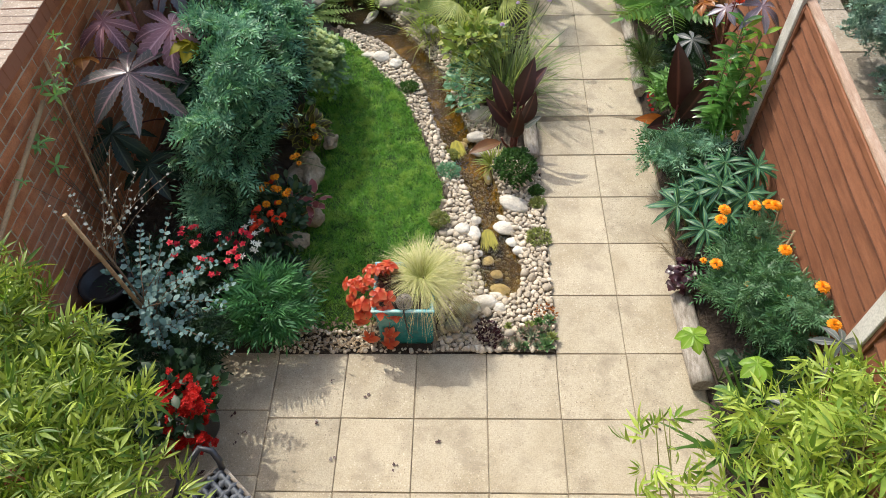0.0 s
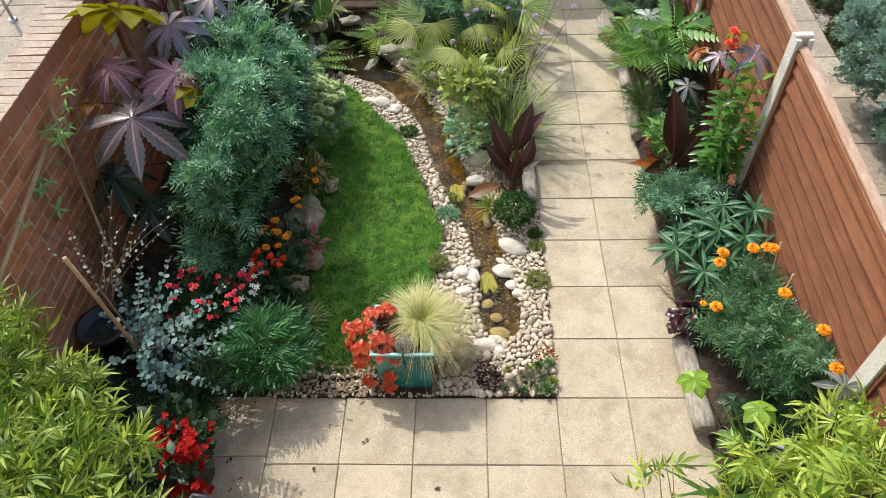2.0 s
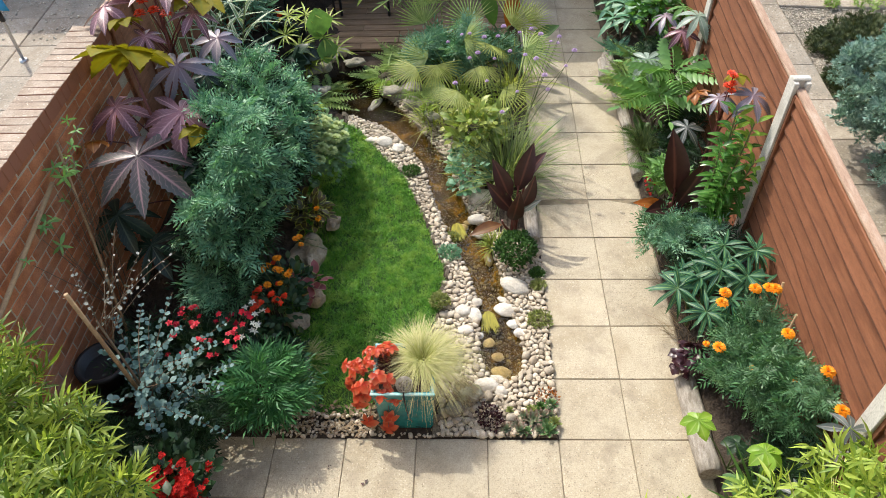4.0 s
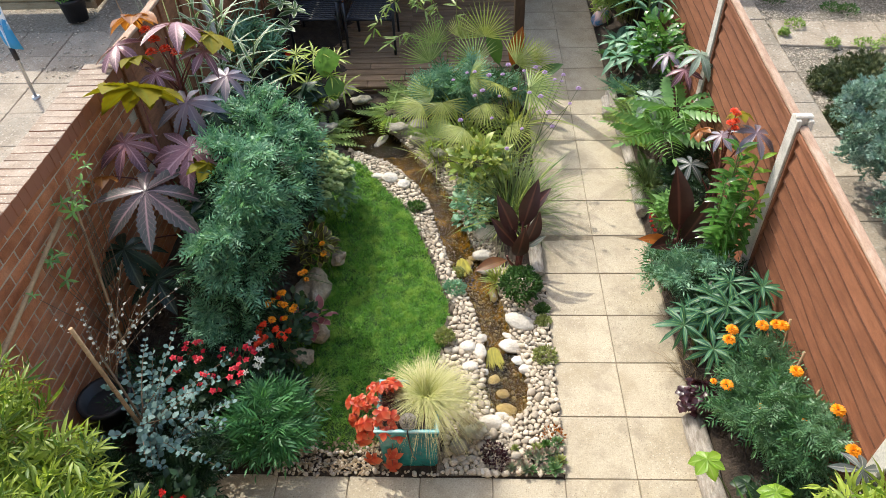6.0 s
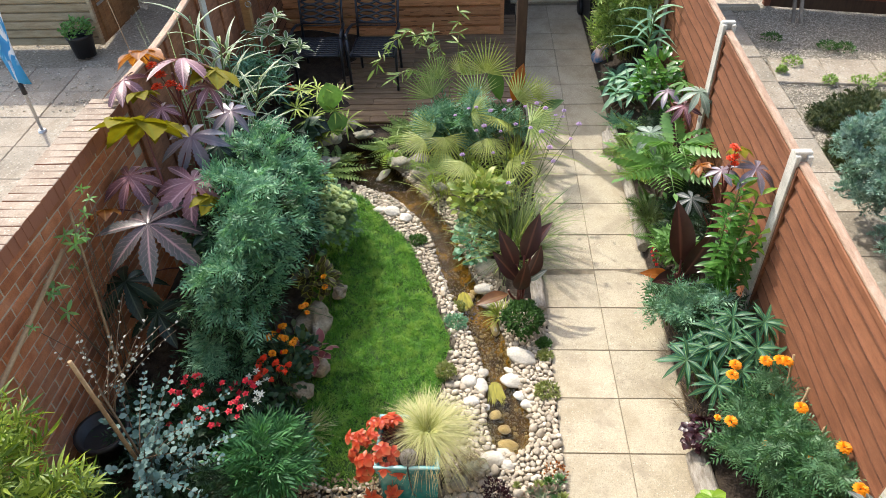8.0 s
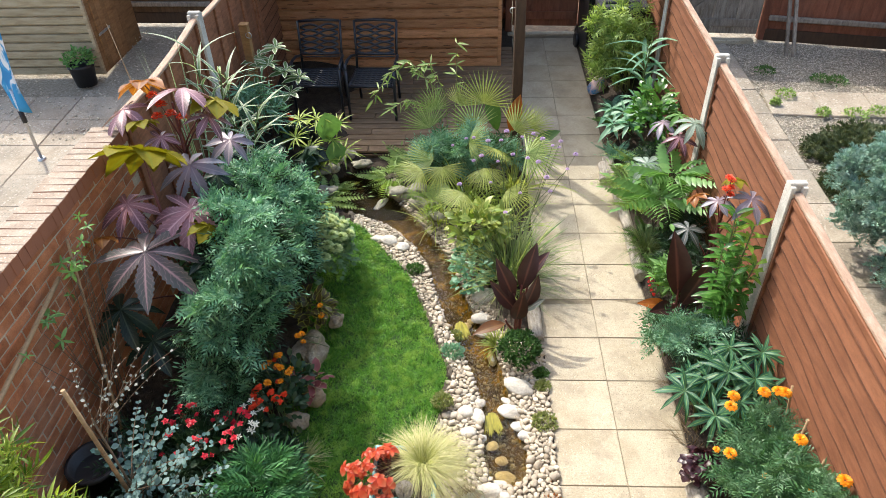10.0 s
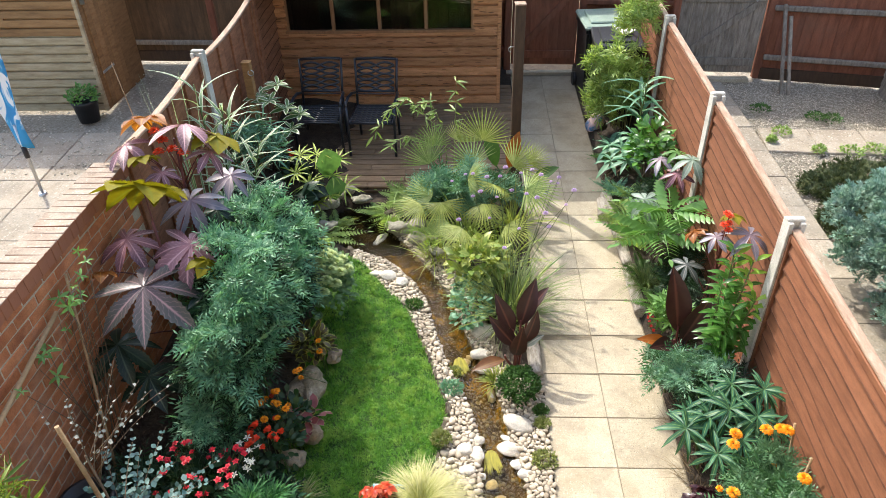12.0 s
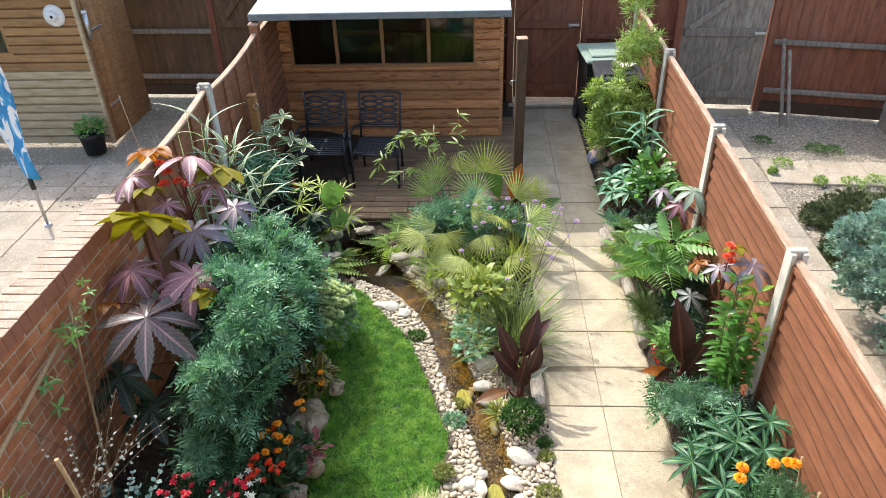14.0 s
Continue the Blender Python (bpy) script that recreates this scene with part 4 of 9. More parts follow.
class Bag:
    """Gathers many placed copies of leaf shapes into one mesh."""

    def __init__(self, seed=0):
        self.v, self.f, self.u, self.k = [], [], [], 0
        self.r = np.random.RandomState(seed)

    def put(self, shape, at, d, up, size):
        v, f, u = shape
        at, d, up = np.atleast_2d(np.array(at, float)), np.atleast_2d(np.array(d, float)), np.atleast_2d(np.array(up, float))
        n = len(at)
        size = np.broadcast_to(np.array(size, float), (n,))
        rot = frames(np.broadcast_to(d, (n, 3)), np.broadcast_to(up, (n, 3)))
        pts = np.einsum("nij,kj->nki", rot, v) * size[:, None, None] + at[:, None, :]
        self.v.append(pts.reshape(-1, 3))
        self.f.append((f[None] + (self.k + np.arange(n) * len(v))[:, None, None]).reshape(-1, f.shape[1]))
        self.u.append(np.tile(u, (n, 1)))
        self.k += n * len(v)
        return self

    def dome(self, shape, centre, radii, n, size, out=0.9, lift=0.35, jitter=0.5, inner=0.6, low=-0.25, flat=0.7):
        """Leaves over and within a rounded mass, pointing outwards."""
        r = self.r
        q = r.normal(size=(n, 3))
        q /= np.linalg.norm(q, axis=1, keepdims=True)
        q[:, 2] = np.where(q[:, 2] < low, -q[:, 2] * 0.6, q[:, 2])
        rad = inner + (1 - inner) * np.sqrt(r.rand(n))
        lump = 1 + 0.16 * np.sin(q[:, 0] * 7 + centre[1] * 5) * np.cos(q[:, 1] * 6 + centre[0] * 3)
        at = np.array(centre) + q * (rad * lump)[:, None] * np.array(radii)
        d = q * np.array([out, out, out * 0.5]) + np.array([0, 0, lift]) + r.normal(size=(n, 3)) * jitter
        up = q * (1 - flat) + np.array([0, -0.1, flat]) + r.normal(size=(n, 3)) * 0.25
        return self.put(shape, at, d, up, size * r.uniform(0.7, 1.15, n))

    def blades(self, base, n, length, spread=0.05, lean=0.6, droop=0.6, width=0.006, seg=5, toward=(0, 0), lean_least=0.1):
        """Arching grass blades from a tuft."""
        r = self.r
        a = r.uniform(0, 2 * math.pi, n)
        b = np.array(base) + np.stack([np.cos(a) * spread * np.sqrt(r.rand(n)), np.sin(a) * spread * np.sqrt(r.rand(n)), np.zeros(n)], 1)
        a2 = a + r.normal(size=n) * 0.6
        ln = r.uniform(lean_least, lean, n)
        h = np.stack([np.cos(a2) + toward[0], np.sin(a2) + toward[1], np.zeros(n)], 1)
        h /= np.linalg.norm(h, axis=1, keepdims=True) + 1e-6
        side = np.cross(h, np.array([0, 0, 1.0]))
        L = length * r.uniform(0.6, 1.1, n)
        dr = droop * r.uniform(0.5, 1.3, n)
        rows = []
        for i in range(seg + 1):
            t = i / seg
            out = np.sin(ln) * t + 0.35 * dr * t * t
            upw = np.cos(ln) * t - dr * t ** 2.2 * 0.75
            p = b + h * (out * L)[:, None] + np.array([0, 0, 1.0]) * (upw * L)[:, None]
            w = width * (1 - 0.9 * t ** 2)
            rows += [p - side * w, p + side * w]
        m = 2 * (seg + 1)
        pts = np.stack(rows, 1)
        self.v.append(pts.reshape(-1, 3))
        f = np.array([(2 * i, 2 * i + 1, 2 * i + 3, 2 * i + 2) for i in range(seg)])
        self.f.append((f[None] + (self.k + np.arange(n) * m)[:, None, None]).reshape(-1, 4))
        self.u.append(np.tile(np.array([(s, i / seg) for i in range(seg + 1) for s in (0.0, 1.0)]), (n, 1)))
        self.k += n * m
        return self

    def mesh(self, name, material):
        v, f, u = np.concatenate(self.v), np.concatenate(self.f), np.concatenate(self.u)
        me = bpy.data.meshes.new(name)
        me.vertices.add(len(v))
        me.vertices.foreach_set("co", v.astype(np.float32).ravel())
        me.loops.add(f.size)
        me.loops.foreach_set("vertex_index", f.astype(np.int32).ravel())
        me.polygons.add(len(f))
        me.polygons.foreach_set("loop_start", np.arange(0, f.size, f.shape[1], dtype=np.int32))
        lay = me.uv_layers.new(name="UVMap")
        lay.data.foreach_set("uv", u[f.ravel()].astype(np.float32).ravel())
        me.update(calc_edges=True)
        me.validate()
        me.materials.append(material)
        return me


def base(x, y):
    return (x, y, garden_height(x, y))


def plant(name, label, category, x, y, group=""):
    return thing(name, base(x, y), label, category, group)


def stems(root, tops, r0=0.006, r1=0.003, material=None, name="stem", spread=0.06, sag=0.05, seed=1):
    """Stems from the plant's foot to each of its tops: parts of their own where they are few."""
    rng = random.Random(seed)
    o = root.location
    bm = bmesh.new()
    for t in tops:
        a = (o.x + rng.uniform(-spread, spread), o.y + rng.uniform(-spread, spread), o.z - 0.02)
        tube(bm, bend(a, t, sag * 0.3, 4, (rng.uniform(-0.02, 0.02), rng.uniform(-0.02, 0.02), 0)), r0, r1, 5)
        if len(tops) <= 26:
            part(name, bm, material or M_STEM, root)
            bm = bmesh.new()
    if len(tops) > 26:
        tagged(part(name, bm, material or M_STEM, root), kind="stuff")


def pompom(n=46, seed=2):
    """A double flower head, one unit across: short ruffled petals over a low dome."""
    b = Bag(seed)
    i = np.arange(n)
    e = np.arccos(1 - 0.95 * (i + 0.5) / n)
    a = i * 2.39996
    q = np.stack([np.sin(e) * np.cos(a), np.sin(e) * np.sin(a), np.cos(e) * 0.75], 1)
    d = q + np.stack([np.cos(a), np.sin(a), np.zeros(n)], 1) * 0.4 + b.r.normal(size=(n, 3)) * 0.15
    b.put(strip(2, 0.5, 0.2, 0.1, 2.5, 0, 0.75), q * 0.12, q + b.r.normal(size=(n, 3)) * 0.12, np.array([0.0, 0.3, 1.0]) + q * 0.5, 0.30)
    b.put(strip(2, 0.5, 0.35, 0.1, 2.5, 0, 0.75), q * 0.30, d, np.array([0, 0, 1.0]) + q * 0.6, 0.26)
    return np.concatenate(b.v), np.concatenate(b.f), np.concatenate(b.u)


def starflower(petals=5, w=0.3, lift=0.25):
    return joined([(strip(2, w, 0.15, 0.1, 1.5, 0, 0.6), turn(lift, 0, 2 * math.pi * k / petals)) for k in range(petals)])


def place_shape(shape, name, material, at, d=(0, 1, 0), up=(0, 0, 1), size=1.0):
    return Bag(1).put(shape, at, d, up, size).mesh(name, material)


# leaf and petal colours
L_TAG = leaf("cut_leaf_blue_green", (0.075, 0.23, 0.125), (0.235, 0.46, 0.265), rough=0.45, spec=0.4, through_light=0.25)
L_TAG2 = leaf("cut_leaf_green", (0.035, 0.115, 0.05), (0.11, 0.25, 0.10), rough=0.45)
L_MOUND = leaf("fresh_cut_leaf", (0.03, 0.12, 0.04), (0.09, 0.25, 0.085), rough=0.4)
L_CASTOR = leaf("dark_bronze_leaf", (0.030, 0.042, 0.038), (0.050, 0.062, 0.056), rib=(0.32, 0.20, 0.21), rough=0.34, spec=0.5, through_light=0.12, tip=(0.075, 0.08, 0.078), core=(0.085, 0.06, 0.064), veins=9)
L_CASTOR_PINK = leaf("purple_pink_leaf", (0.10, 0.045, 0.060), (0.19, 0.095, 0.115), rib=(0.55, 0.33, 0.36), rough=0.36, spec=0.5, through_light=0.15, core=(0.32, 0.15, 0.18), veins=9)
L_CASTOR_LILAC = leaf("slate_lilac_leaf", (0.10, 0.11, 0.14), (0.19, 0.19, 0.23), rib=(0.30, 0.24, 0.27), rough=0.36, spec=0.5, through_light=0.12, core=(0.24, 0.17, 0.20), veins=9)
L_CASTOR_GREY = leaf("slate_green_leaf", (0.07, 0.085, 0.08), (0.13, 0.15, 0.14), rib=(0.3, 0.28, 0.27), rough=0.4)
L_CASTOR_YEL = leaf("olive_gold_leaf", (0.18, 0.155, 0.008), (0.25, 0.21, 0.014), rib=(0.16, 0.17, 0.02), rough=0.6, spec=0.15, through_light=0.3, veins=8)
L_CASTOR_OR = leaf("rust_orange_leaf", (0.26, 0.085, 0.015), (0.34, 0.12, 0.02), rib=(0.45, 0.2, 0.05), rough=0.35, through_light=0.4)
L_CASTOR_GR = leaf("deep_green_leaf", (0.012, 0.030, 0.020), (0.025, 0.055, 0.035), rib=(0.07, 0.11, 0.07), rough=0.35, veins=9)
L_BAMBOO = leaf("bamboo_leaf", (0.05, 0.12, 0.012), (0.37, 0.45, 0.08), rough=0.45, through_light=0.35)
L_BAMBOO_R = leaf("bright_bamboo_leaf", (0.10, 0.20, 0.02), (0.42, 0.51, 0.09), rough=0.42, through_light=0.35)
L_BAMBOO_B = leaf("sunlit_bamboo_leaf", (0.15, 0.26, 0.05), (0.44, 0.54, 0.17), rough=0.45, through_light=0.35)
L_BAMBOO_S = leaf("pale_bamboo_leaf", (0.20, 0.32, 0.07), (0.42, 0.52, 0.20), rough=0.4, through_light=0.35)
L_EUC = leaf("silver_blue_leaf", (0.05, 0.13, 0.125), (0.19, 0.30, 0.28), rough=0.55, through_light=0.15)
L_EUC_TIP = leaf("grey_pink_leaf", (0.13, 0.16, 0.145), (0.28, 0.29, 0.26), rough=0.6, through_light=0.15)
L_EUPH = leaf("euphorbia_leaf", (0.022, 0.10, 0.055), (0.060, 0.17, 0.085), rib=(0.24, 0.38, 0.12), rough=0.45)
L_MARI = leaf("marigold_leaf", (0.08, 0.19, 0.09), (0.15, 0.28, 0.14), rough=0.4)
L_LAUREL = leaf("glossy_laurel_leaf", (0.045, 0.15, 0.025), (0.10, 0.26, 0.045), rib=(0.16, 0.28, 0.08), rough=0.22, spec=0.6)
L_BRIGHT = leaf("lime_leaf", (0.17, 0.32, 0.03), (0.28, 0.44, 0.05), rib=(0.3, 0.42, 0.1), rough=0.35, through_light=0.35)
L_GREEN = leaf("mid_green_leaf", (0.045, 0.115, 0.025), (0.10, 0.20, 0.045), rough=0.45)
# Near-black leaf colour with deep shade put in; bush hearts and low fill.
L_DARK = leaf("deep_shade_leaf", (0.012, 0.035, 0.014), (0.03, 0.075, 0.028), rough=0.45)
L_BLUEGR = leaf("blue_green_leaf", (0.10, 0.26, 0.16), (0.26, 0.45, 0.29), rough=0.45)
L_FERN = leaf("fern_frond", (0.19, 0.30, 0.075), (0.38, 0.50, 0.17), rough=0.5, through_light=0.3)
L_SUMAC = leaf("feather_leaf", (0.11, 0.25, 0.065), (0.19, 0.36, 0.10), rough=0.4, through_light=0.3)
L_PALM = leaf("palm_blade", (0.16, 0.25, 0.05), (0.34, 0.42, 0.13), rib=(0.50, 0.54, 0.24), rough=0.35, through_light=0.25)
L_PALM_Y = leaf("yellow_palm_blade", (0.25, 0.31, 0.05), (0.42, 0.45, 0.12), rib=(0.58, 0.60, 0.28), rough=0.35, through_light=0.3)
L_CYPERUS = leaf("umbrella_sedge_blade", (0.22, 0.32, 0.04), (0.40, 0.48, 0.10), rough=0.4, through_light=0.3)
L_HOSTA = leaf("golden_leaf", (0.15, 0.25, 0.04), (0.46, 0.48, 0.13), rib=(0.16, 0.25, 0.05), rough=0.4, through_light=0.3)
L_CANNA = leaf("maroon_canna_leaf", (0.030, 0.012, 0.012), (0.055, 0.022, 0.020), rib=(0.13, 0.05, 0.04), rough=0.38, spec=0.4, through_light=0.12)
L_CANNA_O = leaf("bronze_orange_leaf", (0.25, 0.065, 0.012), (0.38, 0.12, 0.02), rib=(0.4, 0.15, 0.03), rough=0.3, through_light=0.4)
L_CANNA_B = leaf("bronze_canna_leaf", (0.11, 0.045, 0.015), (0.17, 0.07, 0.02), rib=(0.2, 0.1, 0.03), rough=0.4, through_light=0.2)
L_GRASS_GREY = leaf("strappy_green_blade", (0.10, 0.15, 0.05), (0.22, 0.27, 0.10), rough=0.45)
L_CAREX = leaf("straw_sedge_blade", (0.34, 0.37, 0.09), (0.58, 0.57, 0.25), tip=(0.56, 0.50, 0.27), rough=0.5, through_light=0.2)
L_HEUCH = leaf("coral_leaf", (0.45, 0.03, 0.012), (0.62, 0.12, 0.04), tip=(0.62, 0.20, 0.10), rough=0.4, through_light=0.3)
L_HEUCH_P = leaf("plum_leaf", (0.030, 0.010, 0.016), (0.075, 0.025, 0.035), rough=0.3, spec=0.6)
L_VARI = leaf("striped_reed_blade", (0.14, 0.25, 0.12), (0.26, 0.37, 0.19), margin=(0.58, 0.62, 0.48), margin_at=0.5, rough=0.45)
L_VARI2 = leaf("cream_edged_leaf", (0.10, 0.19, 0.06), (0.17, 0.26, 0.10), margin=(0.62, 0.66, 0.50), margin_at=0.55, rough=0.4)
L_SEDUM = leaf("sedum_leaf", (0.10, 0.20, 0.08), (0.18, 0.29, 0.13), rough=0.5)
L_SEDUM_H = leaf("sedum_head", (0.28, 0.38, 0.13), (0.44, 0.52, 0.23), rough=0.6)
L_COLEUS = leaf("edged_coleus_leaf", (0.05, 0.045, 0.018), (0.10, 0.08, 0.03), margin=(0.35, 0.36, 0.07), margin_at=0.7, rough=0.45)
L_COLEUS_P = leaf("pink_coleus_leaf", (0.22, 0.06, 0.08), (0.36, 0.13, 0.14), margin=(0.45, 0.38, 0.26), margin_at=0.75, rough=0.45)
L_BOX = leaf("box_leaf", (0.022, 0.066, 0.012), (0.060, 0.14, 0.028), rough=0.55, spec=0.25)
L_CONIFER = leaf("blue_conifer_spray", (0.16, 0.32, 0.26), (0.50, 0.66, 0.58), rough=0.55, through_light=0.1)
L_JUNIPER = leaf("juniper_spray", (0.06, 0.09, 0.035), (0.17, 0.19, 0.085), rough=0.55, through_light=0.1)
L_LAWN = leaf("grass_blade", (0.03, 0.14, 0.010), (0.18, 0.41, 0.038), rough=0.5, through_light=0.3, blotch=(0.21, 0.38, 0.05))
L_SILVER = leaf("silver_green_leaf", (0.22, 0.30, 0.24), (0.34, 0.42, 0.35), rib=(0.42, 0.48, 0.42), rough=0.4)
L_SUCC = leaf("succulent_leaf", (0.13, 0.19, 0.11), (0.26, 0.32, 0.20), tip=(0.26, 0.14, 0.12), rough=0.5, through_light=0.05)
L_MOSS = leaf("cushion_moss", (0.18, 0.22, 0.06), (0.34, 0.36, 0.14), rough=0.6)
L_DEAD = leaf("dry_stalk", (0.16, 0.11, 0.06), (0.30, 0.22, 0.13), rough=0.7, through_light=0.1)
L_WEED = leaf("ochre_water_weed", (0.22, 0.20, 0.015), (0.36, 0.32, 0.03), rough=0.4, through_light=0.2)
F_ORANGE = leaf("orange_petal", (0.80, 0.24, 0.004), (0.95, 0.42, 0.01), rough=0.6, through_light=0.2)
F_RED = leaf("red_petal", (0.40, 0.008, 0.008), (0.64, 0.025, 0.018), rough=0.5, through_light=0.2)
F_SCARLET = leaf("scarlet_petal", (0.65, 0.035, 0.01), (0.85, 0.09, 0.02), rough=0.5, through_light=0.2)
F_MAGENTA = leaf("magenta_petal", (0.55, 0.010, 0.030), (0.75, 0.03, 0.06), rough=0.5, through_light=0.2)
F_WHITE = leaf("white_petal", (0.66, 0.68, 0.56), (0.80, 0.80, 0.70), rough=0.5, through_light=0.2)
F_PURPLE = leaf("lilac_petal", (0.36, 0.22, 0.46), (0.56, 0.40, 0.64), rough=0.5, through_light=0.2)

# ---- plants of the bed along the brick wall ----
TAG_LEAF = pinnate(4, kite(0.12), 0.52, 0.5, 0.9, 0.25)
ROSETTE = joined([(TAG_LEAF, turn(0.12 + 0.40 * (k % 3) / 2, 0, k * 2 * math.pi / 7 + 0.3 * (k % 2), (0, 0, 0.05 * (k % 3)), 1 - 0.35 * (k % 3) / 2)) for k in range(7)])
BOLD_LEAF = pinnate(4, strip(2, 0.10, 0.2, 0.2, 0.8, 0, 0.5), 0.58, 0.5, 0.7, 0.25)


def cut_leaf_shrub(x, y, clumps, n, label, material, size=0.21, seed=1, name="shrub", group="feathery green shrubs", shape=None):
    """A bush of many small leafy heads that stand out unevenly round a heart coloured dark for shade."""
    root = plant(name, label, "shrub", x, y, group)
    b, low = Bag(seed), Bag(seed + 500)
    rng = np.random.RandomState(seed + 9)
    total = sum(c[3] * c[4] for c in clumps)
    for c in clumps:
        k = c[3] * c[4] / total
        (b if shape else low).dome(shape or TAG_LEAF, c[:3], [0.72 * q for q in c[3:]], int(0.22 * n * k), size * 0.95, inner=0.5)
        if shape:
            b.dome(shape, c[:3], c[3:], int(0.6 * n * k), size, inner=0.85, lift=0.5)
            continue
        heads = max(4, int(c[3] * c[4] / 0.0036))
        for _ in range(heads):
            q = rng.normal(size=3)
            q /= np.linalg.norm(q)
            q[2] = abs(q[2]) if q[2] > -0.35 or rng.rand() < 0.6 else q[2] * 0.6
            r = rng.uniform(0.05, 0.11)
            at = np.array(c[:3]) + q * (np.array(c[3:]) * rng.uniform(0.66, 1.06) - 0.5 * r)
            b.dome(ROSETTE, at, (r, r, r * 0.8), max(2, int(0.20 * n * k / heads)), size * rng.uniform(0.66, 0.98), out=0.45, lift=0.2, jitter=0.6, inner=0.5, flat=0.75)
    part("foliage", b.mesh("foliage", material), None, root)
    # Inner leaves drawn darker so the bush's inner shade is in their colour.
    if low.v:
        part("inner_foliage", low.mesh("inner_foliage", L_DARK if material is L_TAG else L_TAG2 if material in (L_BLUEGR, L_MARI) else L_DARK), None, root, "inner leaves coloured dark for the shade inside the bush")
    stems(root, [c[:3] for c in clumps for _ in range(2)], 0.012, 0.004, M_STEM, seed=seed)
    return root


cut_leaf_shrub(-2.2, 2.5, [(-2.50, 2.62, 0.66, 0.34, 0.40, 0.50), (-2.18, 2.45, 0.74, 0.32, 0.42, 0.52), (-2.06, 2.08, 0.58, 0.23, 0.32, 0.44)], 3100, "feathery blue-green shrub sprawling from the wall bed", L_TAG, 0.155, seed=3)
cut_leaf_shrub(-2.15, 1.4, [(-2.14, 1.48, 1.04, 0.34, 0.42, 0.50), (-2.18, 1.08, 0.74, 0.27, 0.32, 0.46), (-2.03, 1.26, 0.80, 0.23, 0.36, 0.50), (-2.36, 1.72, 0.72, 0.26, 0.34, 0.46)], 3600, "large feathery blue-green shrub shading the lawn edge", L_TAG, 0.155, seed=4)
cut_leaf_shrub(-2.3, 0.8, [(-2.32, 0.84, 0.40, 0.20, 0.20, 0.28), (-2.14, 0.90, 0.40, 0.16, 0.18, 0.26)], 560, "feathery green shrub low beside red flowers", L_TAG, 0.15, seed=5)
cut_leaf_shrub(-1.83, 0.12, [(-1.86, 0.19, 0.22, 0.19, 0.18, 0.25)], 400, "mounded fresh green cut-leaved plant by the patio", L_MOUND, 0.16, seed=6, shape=BOLD_LEAF)


def palmate_plant(x, y, leaves, label, stem_mat, name="castor_plant", seed=1, group="", category="castor plant"):
    """A stem with large lobed leaves on long stalks; each leaf is a part."""
    root = plant(name, label, category, x, y, group)
    o = root.location
    rng = random.Random(seed)
    top = max(l[2] for l in leaves)
    mid = Vector((sum(l[0] for l in leaves) / len(leaves), sum(l[1] for l in leaves) / len(leaves), 0))
    trunk = [o + Vector((0, 0, -0.03)), o.lerp(Vector((mid.x, mid.y, top)), 0.4), Vector((mid.x * 0.7 + o.x * 0.3, mid.y * 0.7 + o.y * 0.3, top - 0.12))]
    part("stem", rod(trunk, 0.02, 0.009, 7), stem_mat, root)
    for k, (lx, ly, lz, r, mat_, tilt_) in enumerate(leaves):
        up = Vector((tilt_[0], tilt_[1], 1)).normalized()
        d = Vector((rng.uniform(-0.5, 0.5) + tilt_[0], -1 + rng.uniform(-0.2, 0.2), 0))
        d = (d - up * d.dot(up)).normalized()
        me = place_shape(palmate(8 if r > 0.2 else 7, seed * 31 + k, wide=0.29 if mat_ in (L_CASTOR_YEL, L_CASTOR_OR) else 0.150), "leaf", mat_, (lx, ly, lz), d, up, r)
        ob = part("leaf", me, None, root)
        h = max(0.2, min(0.85, (lz - 0.3 - o.z) / max(0.1, top - o.z)))
        foot = trunk[0].lerp(trunk[2], h)
        part("leaf_stalk", rod(bend(foot, (lx, ly, lz - 0.004), 0.05, 5), 0.007, 0.004, 5), stem_mat, ob)
    return root


castor = palmate_plant(-2.72, 1.75, [
    (-2.61, 1.15, 1.38, 0.43, L_CASTOR, (0.1, -0.32)), (-2.40, 1.48, 1.47, 0.36, L_CASTOR_PINK, (0.15, -0.3)), (-2.86, 1.56, 1.46, 0.28, L_CASTOR_PINK, (-0.1, -0.3)),
    (-2.77, 1.78, 1.74, 0.36, L_CASTOR_YEL, (0.05, 0.95)), (-2.57, 2.0, 1.5, 0.3, L_CASTOR_LILAC, (0.1, -0.4)), (-2.22, 1.62, 1.33, 0.24, L_CASTOR_LILAC, (0.35, 0.1)),
    (-2.92, 1.15, 0.88, 0.33, L_CASTOR_GR, (0.2, -0.2)), (-2.70, 1.02, 0.72, 0.28, L_CASTOR_GR, (0.0, -0.3)), (-2.30, 1.30, 1.22, 0.20, L_CASTOR_GR, (0.3, 0.1)),
    (-2.95, 1.30, 1.38, 0.14, L_CASTOR_OR, (-0.2, 0.6)), (-2.28, 1.40, 1.40, 0.16, L_CASTOR_YEL, (0.5, 0.3))],
    "tall castor oil plant with huge glossy bronze-purple star leaves", M_STEM_RED, seed=2)
